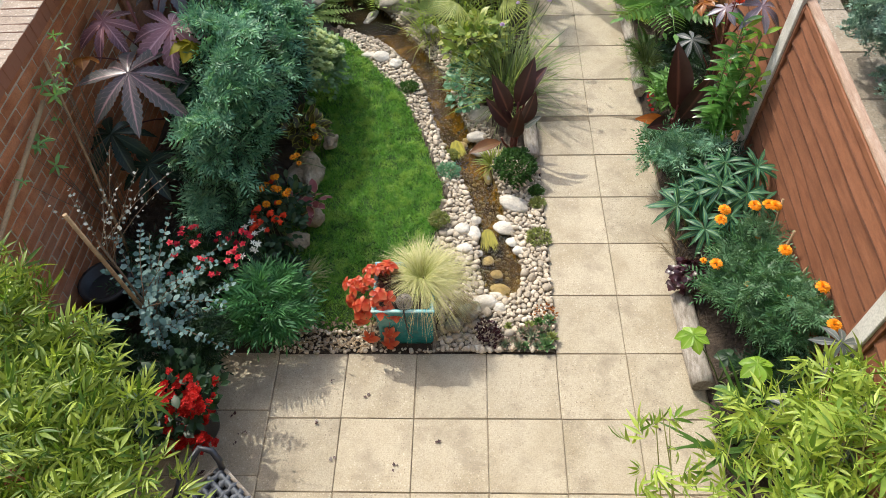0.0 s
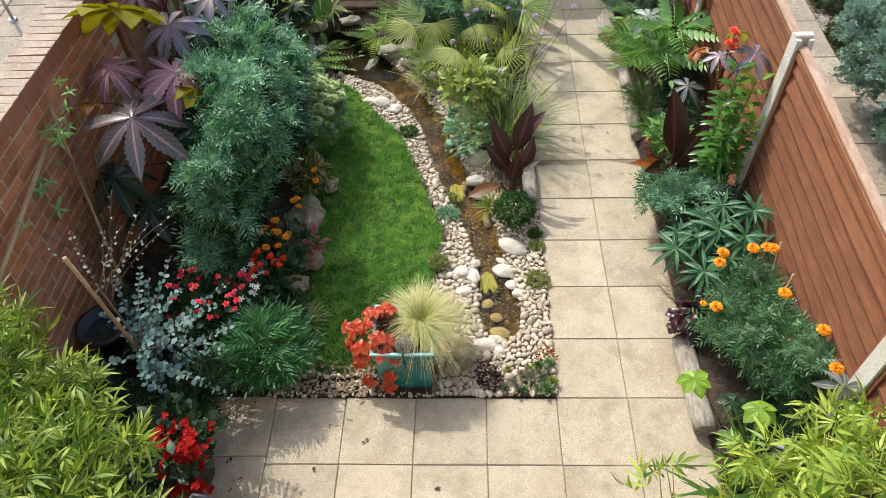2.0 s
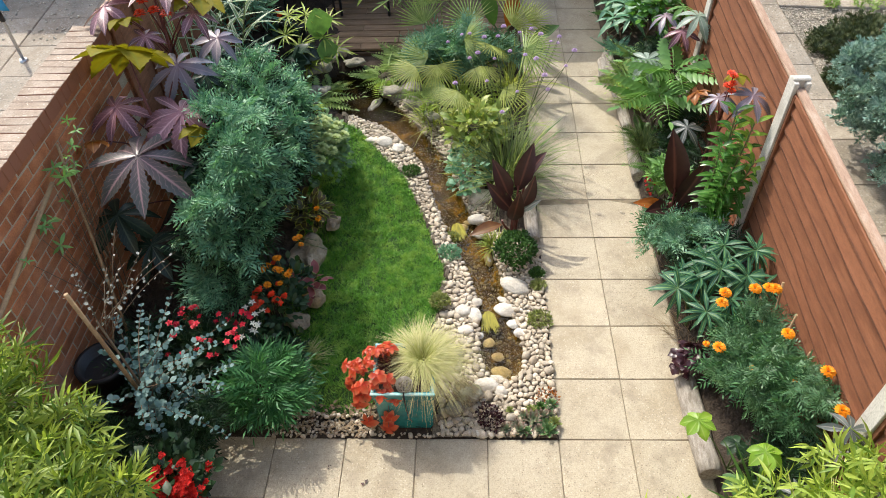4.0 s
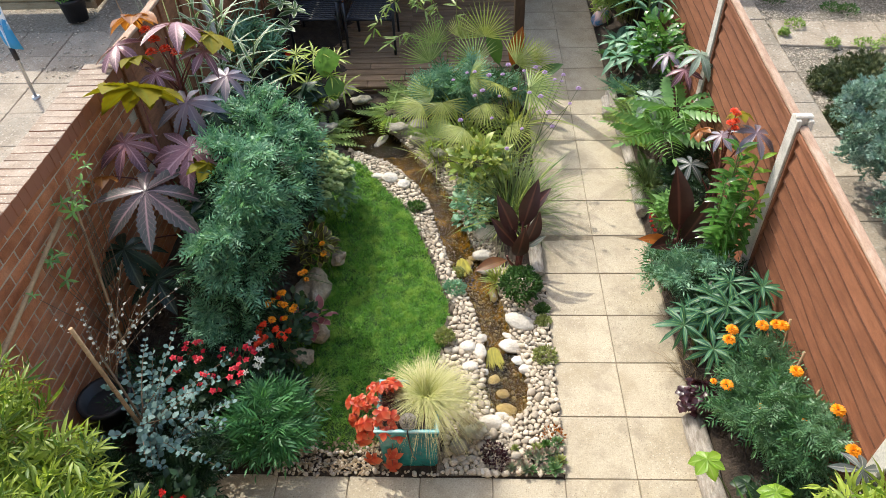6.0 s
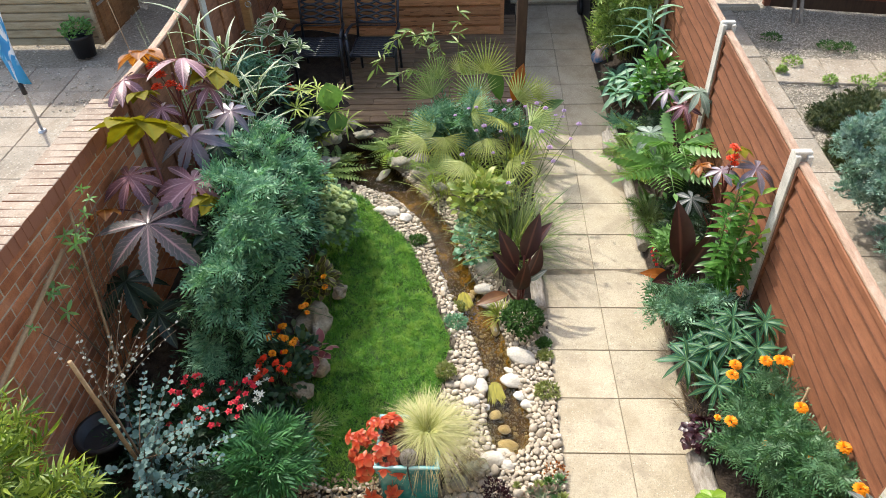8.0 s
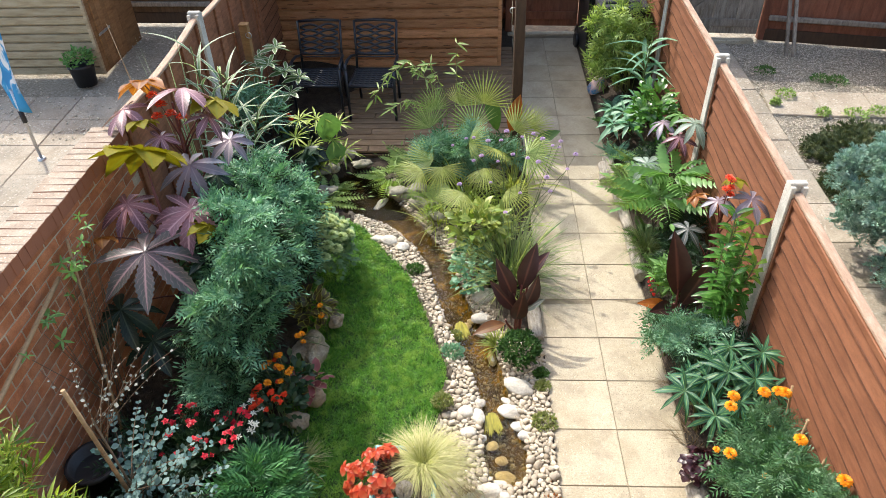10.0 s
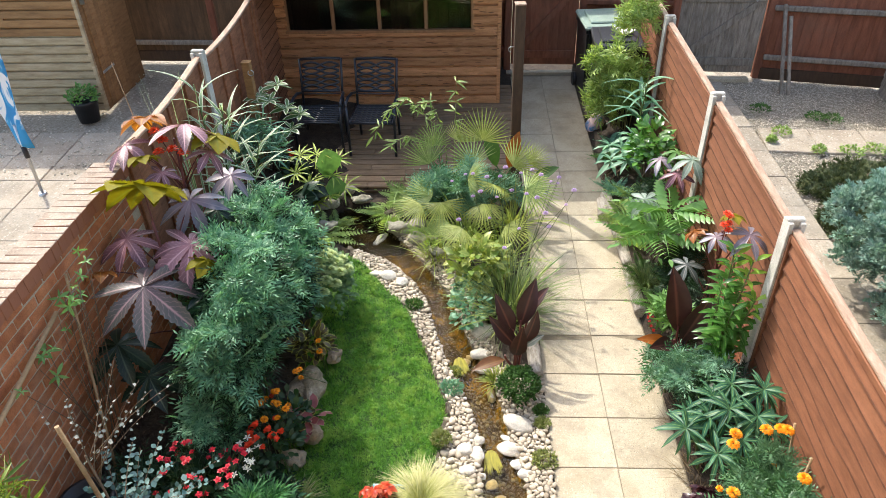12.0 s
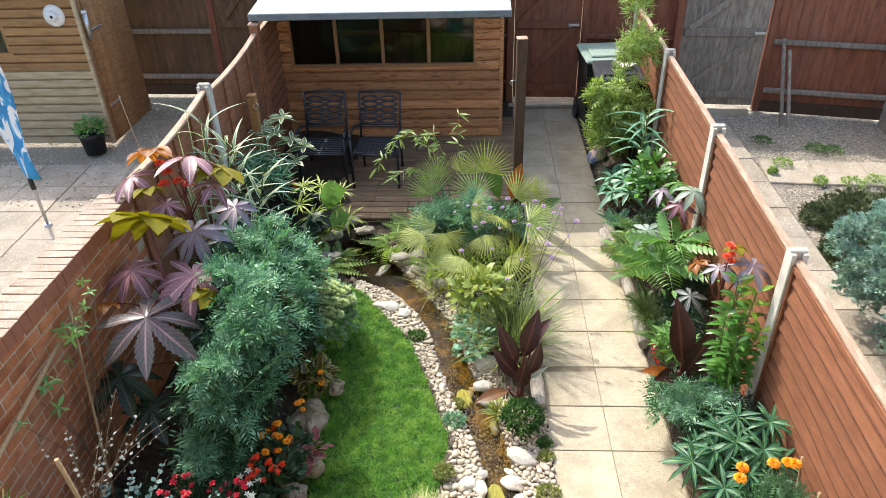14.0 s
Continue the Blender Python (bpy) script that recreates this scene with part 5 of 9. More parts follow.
castor_b = palmate_plant(-2.78, 2.3, [
    (-2.58, 2.22, 1.98, 0.32, L_CASTOR_PINK, (0.1, 0.35)), (-2.90, 2.32, 1.99, 0.22, L_CASTOR_OR, (-0.2, 0.5)), (-3.0, 2.15, 1.86, 0.25, L_CASTOR_PINK, (-0.3, -0.1)),
    (-2.38, 2.25, 1.88, 0.25, L_CASTOR_YEL, (0.4, 0.3)), (-2.40, 2.12, 1.82, 0.2, L_CASTOR_PINK, (0.3, -0.2)), (-2.72, 2.0, 1.72, 0.16, L_CASTOR_PINK, (0.0, -0.4)), (-2.85, 2.05, 1.82, 0.16, L_CASTOR_YEL, (-0.2, 0.5)),
    (-2.42, 2.45, 1.45, 0.22, L_CASTOR_LILAC, (0.2, -0.3)), (-2.55, 2.35, 1.2, 0.2, L_CASTOR_GR, (0.2, -0.3))],
    "tall castor oil plant with pink leaves and red seed heads", M_STEM_RED, seed=7)
SEEDHEAD = pompom(30, 8)
for k, (x, y, z) in enumerate([(-2.72, 2.14, 1.90), (-2.66, 2.12, 1.84), (-2.78, 2.18, 1.95), (-2.60, 2.15, 1.80), (-2.75, 2.1, 1.83)]):
    part("seed_head", place_shape(SEEDHEAD, "seed_head", F_SCARLET, (x, y, z), size=0.085), None, castor_b, "spiky scarlet seed cluster")

# striped giant reed and its neighbours by the fence
reed = plant("striped_reed", "tall reed with arching cream-striped leaves", "reed", -2.85, 3.3)
b = Bag(12)
cane = bmesh.new()
for k, (dx, dy, h) in enumerate([(0, 0, 1.62), (0.08, 0.1, 1.35), (-0.06, 0.06, 1.4), (0.12, -0.05, 1.1)]):
    o = Vector(base(-2.85 + dx, 3.3 + dy))
    lean_ = Vector((0.12 * (k - 0.5), 0.02, h))
    tube(cane, bend(o, o + lean_, 0, 6), 0.011, 0.005, 6)
    for i in range(17):
        t = 0.25 + 0.75 * i / 17
        a = i * 2.55 + k
        b.put(strip(7, 0.040, 0.62, 0.4, 0.8, 0, 0.18), o + lean_ * t, (math.cos(a), math.sin(a), 1.0 + 0.8 * t), (0, 0, 1), 0.56 * (1 - 0.3 * t))
part("cane", cane, M_STEM, reed)
part("foliage", b.mesh("foliage", L_VARI), None, reed)
stray = plant("tall_grass", "thin dry grass stalks leaning over the fence", "grass", -2.95, 2.6)
part("stalk", rod(bend(base(-2.95, 2.6), (-3.25, 2.75, 2.25), 0.02, 6), 0.005, 0.003), M_BAMBOO, stray)
part("blade", Bag(5).blades((-2.9, 2.9, 0.3), 9, 1.75, 0.05, 0.14, 0.05, 0.011).mesh("blade", L_VARI), None, stray)

shrub_v = plant("variegated_shrub", "evergreen shrub with cream-edged leaf whorls beside the decking", "shrub", -2.75, 4.75)
b = Bag(14)
WH = whorl(9, strip(4, 0.17, 0.25, 0.2, 1.0, 0, 0.5), (0.0, 0.7), seed=3)
tops = [(-2.72 + dx, 4.7 + dy, 1.0 + dz) for dx, dy, dz in ((0, 0, 0.1), (0.16, 0.05, 0.0), (-0.12, 0.1, 0.12), (0.05, 0.2, 0.2), (0.22, -0.1, -0.18), (-0.16, -0.05, -0.12), (0.1, -0.16, -0.25), (0.28, 0.1, -0.1))]
for t in tops:
    b.put(WH, t, (b.r.normal() * 0.3, 1, 0), (0.15, -0.35, 1), 0.20)
part("foliage", b.mesh("foliage", L_VARI2), None, shrub_v)
stems(shrub_v, tops, 0.01, 0.005, M_TWIG)
slender = plant("slender_shrub", "airy narrow-leaved grey-green shrub by the fence", "shrub", -2.85, 4.3)
b = Bag(15).dome(whorl(10, strip(2, 0.06, 0.35), (-0.1, 0.6), seed=5), (-2.8, 4.25, 0.75), (0.26, 0.25, 0.42), 70, 0.2, inner=0.5)
part("foliage", b.mesh("foliage", L_BLUEGR), None, slender)
stems(slender, [(-2.8 + 0.2 * math.cos(k), 4.25 + 0.2 * math.sin(k), 0.9) for k in range(7)], 0.008, 0.004, M_TWIG)

gunnera = plant("broad_leaved_plant", "deep green crinkled broad-leaved plant in shade", "plant", -2.55, 3.75)
b = Bag(16).dome(palmate(6, 3, wide=0.4), (-2.5, 3.75, 0.42), (0.32, 0.28, 0.22), 26, 0.2, inner=0.8, lift=0.1)
part("foliage", b.mesh("foliage", L_CASTOR_GR), None, gunnera)
stems(gunnera, [(-2.5 + 0.25 * math.cos(k), 3.75 + 0.22 * math.sin(k), 0.45) for k in range(8)], 0.008, 0.005)

UMB = joined([(strip(3, 0.055, 0.35, 0.4, 0.7), turn(0.12 + 0.2 * (k % 3), 0, k * 2 * math.pi / 15, (0, 0, 0), 1.0 - 0.2 * (k % 2))) for k in range(15)])
cyperus = plant("umbrella_sedge", "umbrella sedge with lime green leaf wheels by the pond", "sedge", -2.15, 4.15)
b = Bag(17)
tops = [(-2.15 + dx, 4.12 + dy, 0.62 + dz) for dx, dy, dz in ((0, 0, 0.15), (-0.2, 0.08, 0.1), (0.15, -0.08, -0.05), (-0.08, -0.14, -0.12), (0.2, 0.08, 0.05), (0.05, 0.14, 0.02), (-0.22, -0.08, -0.02), (0.12, -0.2, -0.22), (0.26, -0.06, -0.2), (-0.02, -0.22, -0.28), (-0.16, -0.22, -0.3))]
for t in tops:
    b.put(UMB, t, (b.r.normal(), b.r.normal(), 0), (b.r.normal() * 0.25, -0.25, 1), b.r.uniform(0.17, 0.25))
part("foliage", b.mesh("foliage", L_CYPERUS), None, cyperus)
stems(cyperus, tops, 0.005, 0.003)
taro = plant("elephant_ear", "elephant ear plant with one folded green leaf beside the pond", "plant", -1.98, 4.2)
for k, (x, y, z, r, tx, ty) in enumerate([(-2.04, 4.08, 0.66, 0.22, 0.6, 0.3), (-1.98, 4.0, 0.38, 0.17, 0.5, -0.5)]):
    lf = part("leaf", place_shape(strip(8, 0.42, 0.35, 0.45, 1.0, 0.03, 0.35), "leaf", L_SUMAC, (x, y, z + 0.2), (0.1, -0.25, -0.8 + k * 0.3), (tx, -0.9, 0.3), r * 1.5), None, taro)
    part("leaf_stalk", rod(bend(base(-1.98, 4.2), (x, y, z + 0.2), 0.02), 0.008, 0.005), M_STEM, lf)

FROND = pinnate(13, kite(0.16), 0.26, 0.6, 1.25, 0.45, 0.1)


def fern(x, y, n, size, label, material=None, lift=0.6, seed=1, group="ferns", z=0.0):
    root = plant("fern", label, "fern", x, y, group)
    b = Bag(seed)
    for k in range(n):
        a = k * 2.4 + b.r.uniform(-0.2, 0.2)
        b.put(FROND, (x, y, root.location.z + z), (math.cos(a), math.sin(a), lift + b.r.uniform(-0.35, 0.4)), (0, 0, 1), size * b.r.uniform(0.7, 1.1))
    part("frond", b.mesh("frond", material or L_FERN), None, root)
    return root


fern(-1.4, 4.05, 20, 0.42, "fresh green fern arching over the pond rocks", seed=2)
fern(-1.22, 4.22, 16, 0.38, "fresh green fern arching over the pond rocks", seed=3)
fern(-2.1, 3.55, 15, 0.42, "yellow-green fern leaning over the pond edge", lift=0.35, seed=4)
fern(-2.0, 3.9, 10, 0.30, "small fern among pond rocks", seed=5)

sedum = plant("sedum", "fleshy sedum with flat pale green flower heads", "sedum", -1.8, 2.45)
b = Bag(18).dome(strip(3, 0.28, 0.2, 0.2, 1.4, 0.05, 0.6), (-1.86, 2.55, 0.30), (0.25, 0.36, 0.28), 620, 0.075, inner=0.6)
part("foliage", b.mesh("foliage", L_SEDUM), None, sedum)
HEAD = pompom(60, 4)
for k in range(24):
    a, r = k * 2.4, 0.30 * math.sqrt(k / 24)
    part("flower_head", place_shape(HEAD, "flower_head", L_SEDUM_H, (-1.83 + 0.72 * r * math.cos(a), 2.52 + r * math.sin(a), 0.60 - r * 0.45), size=0.115), None, sedum)

# eucalyptus with its stake
euc = plant("eucalyptus", "young eucalyptus with silvery blue round leaves", "eucalyptus", -2.45, -0.02)
b, tipleaf, tw = Bag(21), Bag(27), bmesh.new()
EUC = strip(3, 0.40, 0.12, 0.1, 1.2, 0, 0.5)
rng = random.Random(6)
for k in range(32):
    a = rng.uniform(-1.9, 2.2) if k % 3 else rng.uniform(0, 6.28)
    h0 = rng.uniform(0.35, 0.85)
    foot = Vector((-2.45, -0.02, h0 * 0.8))
    rr = rng.uniform(0.2, 0.60)
    tip = Vector((-2.38 + rr * math.cos(a), -0.02 + rr * math.sin(a) * 0.9, h0 + rng.uniform(-0.1, 0.28)))
    pts = bend(foot, tip, 0.05, 5)
    part("branch", rod(pts, 0.004, 0.0015, 4), M_TWIG, euc)
    for i in range(10):
        t = 0.2 + 0.8 * i / 10
        p = foot.lerp(tip, t) + Vector((0, 0, 0.2 * t * (1 - t)))
        for s in (-1, 1):
            q = (tip - foot).cross(Vector((0, 0, 1))).normalized() * s
            b.put(EUC, p, q * rng.uniform(0.5, 1) + Vector((rng.gauss(0, 0.35), rng.gauss(0, 0.35), 0.25 + rng.gauss(0, 0.3))) + (tip - foot) * 0.6, (rng.uniform(-0.7, 0.7), -0.3 + rng.uniform(-0.5, 0.5), 1), 0.046 * rng.uniform(0.6, 1.2) * (1.15 - 0.45 * t))
for k in range(10):
    foot = Vector((-2.5, 0.0, 0.95 + 0.05 * (k % 5)))
    tip = Vector((-2.72 + 0.075 * k + rng.uniform(-0.04, 0.04), 0.05 + rng.uniform(0.0, 0.3), 1.22 + rng.uniform(0.0, 0.36)))
    pts = bend(foot, tip, 0.04, 6)
    part("branch", rod(pts, 0.003, 0.0012, 4), M_TWIG, euc)
    for i in range(9):
        p = foot.lerp(tip, 0.25 + 0.75 * i / 9) + Vector((0, 0, 0.02))
        side = (tip - foot).cross(Vector((rng.gauss(0, 0.4), rng.gauss(0, 0.4), 1))).normalized()
        for s in (-1, 1):
            if rng.random() < 0.6:
                tipleaf.put(EUC, p, side * s + (tip - foot) * 0.8 + Vector((0, 0, rng.gauss(0.2, 0.3))), (rng.gauss(0, 0.7), -0.4, 1), 0.023 * rng.uniform(0.5, 1.25))
tube(tw, [(-2.45, -0.02, 0.1), (-2.47, -0.01, 0.7), (-2.5, 0.0, 1.2)], 0.010, 0.005, 6)
part("foliage", b.mesh("foliage", L_EUC), None, euc)
tagged(part("young_leaf", tipleaf.mesh("young_leaf", L_EUC_TIP), None, euc, "small grey-pink leaves on the bare upper twigs"), kind="stuff")
part("trunk", tw, M_TWIG, euc)
stake = thing("cane_stake", base(-2.42, -0.05), "thick bamboo stake tied beside the eucalyptus", "stake")
part("cane", rod([(-2.42, -0.05, 0.05), (-2.60, 0.03, 1.38)], 0.013, 0.012, 8), M_BAMBOO, stake)
trellis = thing("cane_stake", base(-2.95, 0.9), "long bamboo cane leaning along the brick wall", "stake")
part("cane", rod([(-2.92, -1.6, 1.0), (-3.0, 0.85, 1.42)], 0.017, 0.014, 8), M_BAMBOO, trellis)
for k, pts in enumerate([[(-2.85, 0.55, 0.2), (-3.0, 1.05, 1.55)], [(-2.8, 0.5, 0.3), (-2.98, 0.95, 1.2)]]):
    t_ = thing("cane_stake", base(pts[0][0], pts[0][1]), "thin bamboo cane against the brick wall", "stake")
    part("cane", rod(pts, 0.011, 0.009, 6), M_BAMBOO, t_)
climber = plant("climber", "young climber with narrow leaves on the brick wall", "climber", -2.95, 0.8)
b = Bag(22)
tops = [(-2.92, 0.68, 1.30), (-2.88, 0.82, 1.46), (-2.86, 0.92, 1.52), (-2.94, 0.55, 1.2), (-2.9, 0.98, 1.5), (-2.84, 1.05, 1.56), (-2.97, 0.62, 1.35), (-2.93, 0.75, 1.42), (-2.95, 0.9, 1.5), (-2.9, 1.0, 1.58), (-2.96, 0.5, 1.3), (-2.88, 1.1, 1.62), (-2.97, 0.35, 1.25), (-2.9, 0.85, 1.4), (-2.94, 1.0, 1.42)]
for t in tops:
    b.put(whorl(5, strip(3, 0.15, 0.4), (0.1, 1.0), seed=9), np.array(t) + b.r.normal(size=3) * (0.02, 0.05, 0.05), (b.r.normal(), 1, b.r.normal() * 0.5), (0.7 + b.r.normal() * 0.5, -0.4 + b.r.normal() * 0.4, 0.7), b.r.uniform(0.05, 0.11))
part("foliage", b.mesh("foliage", L_SUMAC), None, climber)
stems(climber, tops, 0.004, 0.002, M_TWIG)
pot_dark = thing("plant_pot", base(-2.85, 0.25), "black plastic plant pot standing against the wall", "plant pot")
part("body", lathe([(0.12, 0), (0.155, 0.26), (0.165, 0.27), (0.165, 0.3), (0.14, 0.3), (0.13, 0.22)], 20, (-2.85, 0.25, 0.18)), M_BLACK, pot_dark)


# small flowering plants along the lawn edge
def flowering(x, y, name, label, leaf_shape, leaf_mat, dome, n, size, flower, petal_mat, heads, head_size, stalk=True, group="", head_name="flower"):
    root = plant(name, label, "flowering plant", x, y, group)
    b = Bag(int(abs(x * 100) + abs(y * 37)))
    b.dome(leaf_shape, dome[:3], dome[3:], n, size, inner=0.5)
    part("foliage", b.mesh("foliage", leaf_mat), None, root)
    rng = random.Random(3)
    for h in heads:
        up = (rng.uniform(-0.3, 0.3), -0.3 + rng.uniform(-0.3, 0.2), 1)
        part(head_name, place_shape(flower, head_name, petal_mat if not isinstance(petal_mat, (list, tuple)) else petal_mat[rng.randrange(len(petal_mat))], h[:3], (rng.uniform(-1, 1), 1, 0), up, head_size * rng.uniform(0.8, 1.15)), None, root)
    stems(root, [h[:3] for h in heads] or [dome[:3]], 0.003, 0.002)
    return root


def scatter(cx, cy, cz, rx, ry, rz, n, seed):
    rng = random.Random(seed)
    return [(cx + rng.uniform(-rx, rx), cy + rng.uniform(-ry, ry), cz + rng.uniform(-rz, rz)) for _ in range(n)]


OVAL = strip(3, 0.30, 0.2, 0.2, 1.2, 0, 0.5)
FLOWER5 = joined([(starflower(5, 0.42, 0.15), turn()), (starflower(5, 0.3, 0.7), turn(0, 0, 0.6, (0, 0, 0.05), 0.7))])
CLUSTER = joined([(FLOWER5, turn(random.Random(k).uniform(-0.7, 0.7), random.Random(k + 50).uniform(-0.7, 0.7), k, (0.34 * math.cos(k * 2.4) * math.sqrt(k / 8), 0.34 * math.sin(k * 2.4) * math.sqrt(k / 8), 0.1 * math.cos(k)), 0.3)) for k in range(8)])
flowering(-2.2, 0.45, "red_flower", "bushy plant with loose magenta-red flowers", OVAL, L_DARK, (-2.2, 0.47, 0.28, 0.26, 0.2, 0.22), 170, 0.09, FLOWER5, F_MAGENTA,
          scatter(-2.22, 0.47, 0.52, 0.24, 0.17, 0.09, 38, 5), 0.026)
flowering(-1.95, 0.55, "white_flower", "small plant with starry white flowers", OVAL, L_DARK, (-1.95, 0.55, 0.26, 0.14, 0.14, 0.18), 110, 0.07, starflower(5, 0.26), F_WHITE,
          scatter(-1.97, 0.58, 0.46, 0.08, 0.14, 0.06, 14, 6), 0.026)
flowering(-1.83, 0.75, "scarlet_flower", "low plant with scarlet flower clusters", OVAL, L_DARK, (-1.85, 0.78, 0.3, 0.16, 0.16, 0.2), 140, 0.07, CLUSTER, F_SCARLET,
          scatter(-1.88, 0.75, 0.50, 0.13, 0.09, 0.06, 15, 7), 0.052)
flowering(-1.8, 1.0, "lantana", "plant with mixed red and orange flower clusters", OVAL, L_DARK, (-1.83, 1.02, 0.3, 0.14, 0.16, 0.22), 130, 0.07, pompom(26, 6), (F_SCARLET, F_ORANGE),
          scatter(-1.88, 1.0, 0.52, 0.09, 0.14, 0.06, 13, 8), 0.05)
flowering(-1.7, 1.75, "coleus", "coleus with cream-edged dark leaves and orange blooms", strip(4, 0.32, 0.3, 0.2, 1.2, 0.06, 0.45), L_COLEUS, (-1.82, 1.82, 0.26, 0.14, 0.16, 0.18), 110, 0.10, pompom(26, 6), F_ORANGE,
          [(-1.73, 1.71, 0.42), (-1.72, 1.66, 0.36), (-1.84, 1.38, 0.42), (-1.80, 1.36, 0.38), (-1.82, 1.42, 0.40)], 0.05)
flowering(-1.7, 1.1, "coleus", "coleus with pink and cream leaves beside the lawn", strip(4, 0.34, 0.3, 0.2, 1.2, 0.06, 0.45), L_COLEUS_P, (-1.70, 1.12, 0.2, 0.07, 0.08, 0.12), 16, 0.13, FLOWER5, F_MAGENTA, [], 0.03)
flowering(-1.68, 1.2, "coleus", "dark green coleus with yellow leaf edges", strip(4, 0.34, 0.3, 0.2, 1.2, 0.06, 0.45), L_COLEUS, (-1.84, 1.10, 0.2, 0.11, 0.14, 0.16), 60, 0.09, FLOWER5, F_MAGENTA, [], 0.03)
tuft = plant("grass_tuft", "silvery dry grass tuft at the lawn edge", "grass", -1.68, 0.55)
part("blade", Bag(31).blades(base(-1.7, 0.6), 150, 0.24, 0.03, 1.1, 0.7, 0.0022).mesh("blade", L_CAREX), None, tuft)
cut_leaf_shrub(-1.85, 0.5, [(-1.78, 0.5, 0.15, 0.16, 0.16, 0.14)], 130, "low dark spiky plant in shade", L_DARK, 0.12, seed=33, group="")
pot_red = thing("plant_pot", base(-2.2, -0.55), "round dark pot brimming with red begonias", "plant pot")
part("body", lathe([(0.13, 0), (0.18, 0.3), (0.19, 0.31), (0.19, 0.34), (0.16, 0.34), (0.15, 0.26)], 20, (-2.22, -0.52, 0)), M_BLACK, pot_red)
flowering(-2.2, -0.5, "begonia", "trailing begonia covered in deep red flowers", OVAL, L_DARK, (-2.2, -0.52, 0.42, 0.24, 0.24, 0.2), 200, 0.08, CLUSTER, F_RED,
          scatter(-2.10, -0.56, 0.58, 0.13, 0.10, 0.08, 44, 9) + scatter(-2.13, -0.68, 0.36, 0.13, 0.10, 0.14, 36, 10), 0.055)
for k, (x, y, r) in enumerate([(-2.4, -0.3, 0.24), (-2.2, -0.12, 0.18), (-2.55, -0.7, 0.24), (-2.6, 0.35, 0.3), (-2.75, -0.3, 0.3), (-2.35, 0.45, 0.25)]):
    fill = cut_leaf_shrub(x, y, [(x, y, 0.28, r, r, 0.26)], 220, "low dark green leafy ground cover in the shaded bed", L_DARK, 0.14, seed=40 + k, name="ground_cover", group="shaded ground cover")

# bamboo at the patio
def bamboo(x, y, clumps, n, label, material, size=0.1, culms=14, seed=1, name="bamboo", inner=0.35, width=0.085):
    root = plant(name, label, "bamboo", x, y)
    b = Bag(seed)
    blade = strip(3, width, 0.3, 0.35, 0.8, 0, 0.3)
    twig = joined([(blade, turn(0.3 - 0.25 * abs(k), 0.2 * k, -0.5 * k, (0, 0.14 * (2 - abs(k)), 0), 1 - 0.14 * abs(k))) for k in (-2, -1, 0, 1, 2)])
    total = sum(c[3] * c[4] for c in clumps)
    tops = []
    rng = random.Random(seed)
    for c in clumps:
        b.dome(twig, c[:3], c[3:], int(n * c[3] * c[4] / total), size, inner=inner, lift=0.35, jitter=0.8, flat=0.35)
        tops += [(c[0] + rng.uniform(-0.8, 0.8) * c[3], c[1] + rng.uniform(-0.8, 0.8) * c[4], c[2] + c[5] * rng.uniform(0.3, 0.95)) for _ in range(max(2, int(culms * c[3] * c[4] / total)))]
    part("foliage", b.mesh("foliage", material), None, root)
    stems(root, tops, 0.006, 0.002, M_STEM_PALE, "cane", 0.12, seed=seed)
    return root


bamboo(-2.5, -1.35, [(-2.45, -1.30, 1.2, 0.45, 0.5, 0.6), (-2.05, -1.45, 1.1, 0.36, 0.35, 0.55), (-2.72, -0.70, 1.25, 0.26, 0.30, 0.45), (-2.25, -0.95, 1.10, 0.28, 0.26, 0.40), (-2.80, -0.42, 1.2, 0.20, 0.24, 0.35), (-2.45, -0.66, 1.1, 0.22, 0.22, 0.32)], 2250, "dense yellow-green bamboo at the patio corner", L_BAMBOO, 0.11, seed=51, width=0.078, inner=0.2)
bamboo(1.15, -1.4, [(1.08, -1.22, 1.02, 0.40, 0.40, 0.5), (0.72, -1.38, 0.98, 0.26, 0.3, 0.42), (1.3, -0.95, 0.95, 0.2, 0.3, 0.45), (1.2, -0.75, 0.8, 0.2, 0.2, 0.35), (0.95, -0.80, 0.62, 0.24, 0.24, 0.32), (1.3, -0.55, 0.62, 0.14, 0.2, 0.28)], 520, "bright green bamboo at the patio edge", L_BAMBOO_R, 0.13, culms=26, seed=52, inner=0.2)
bamboo(0.45, -1.45, [(0.12, -1.20, 1.35, 0.16, 0.20, 0.22), (0.35, -1.35, 1.2, 0.2, 0.2, 0.26), (0.62, -0.95, 1.05, 0.2, 0.16, 0.2)], 60, "wispy bamboo shoots arching over the paving", L_BAMBOO_R, 0.105, culms=10, seed=53)
bamboo(1.25, 5.75, [(1.2, 5.75, 0.85, 0.32, 0.28, 0.62), (1.34, 5.9, 1.5, 0.24, 0.22, 0.5), (1.05, 5.65, 0.6, 0.30, 0.22, 0.42), (0.92, 5.75, 1.05, 0.14, 0.18, 0.3), (1.30, 6.0, 2.05, 0.14, 0.16, 0.45)], 1150, "leafy green bamboo beside the wheelie bins", L_BAMBOO_B, 0.115, culms=24, seed=54, inner=0.25)
shoots = plant("bamboo", "slender bamboo shoots arching before the decking", "bamboo", -0.85, 4.6)
b = Bag(55)
HANG = strip(4, 0.075, 0.25, 0.3, 0.8, 0, 0.35)
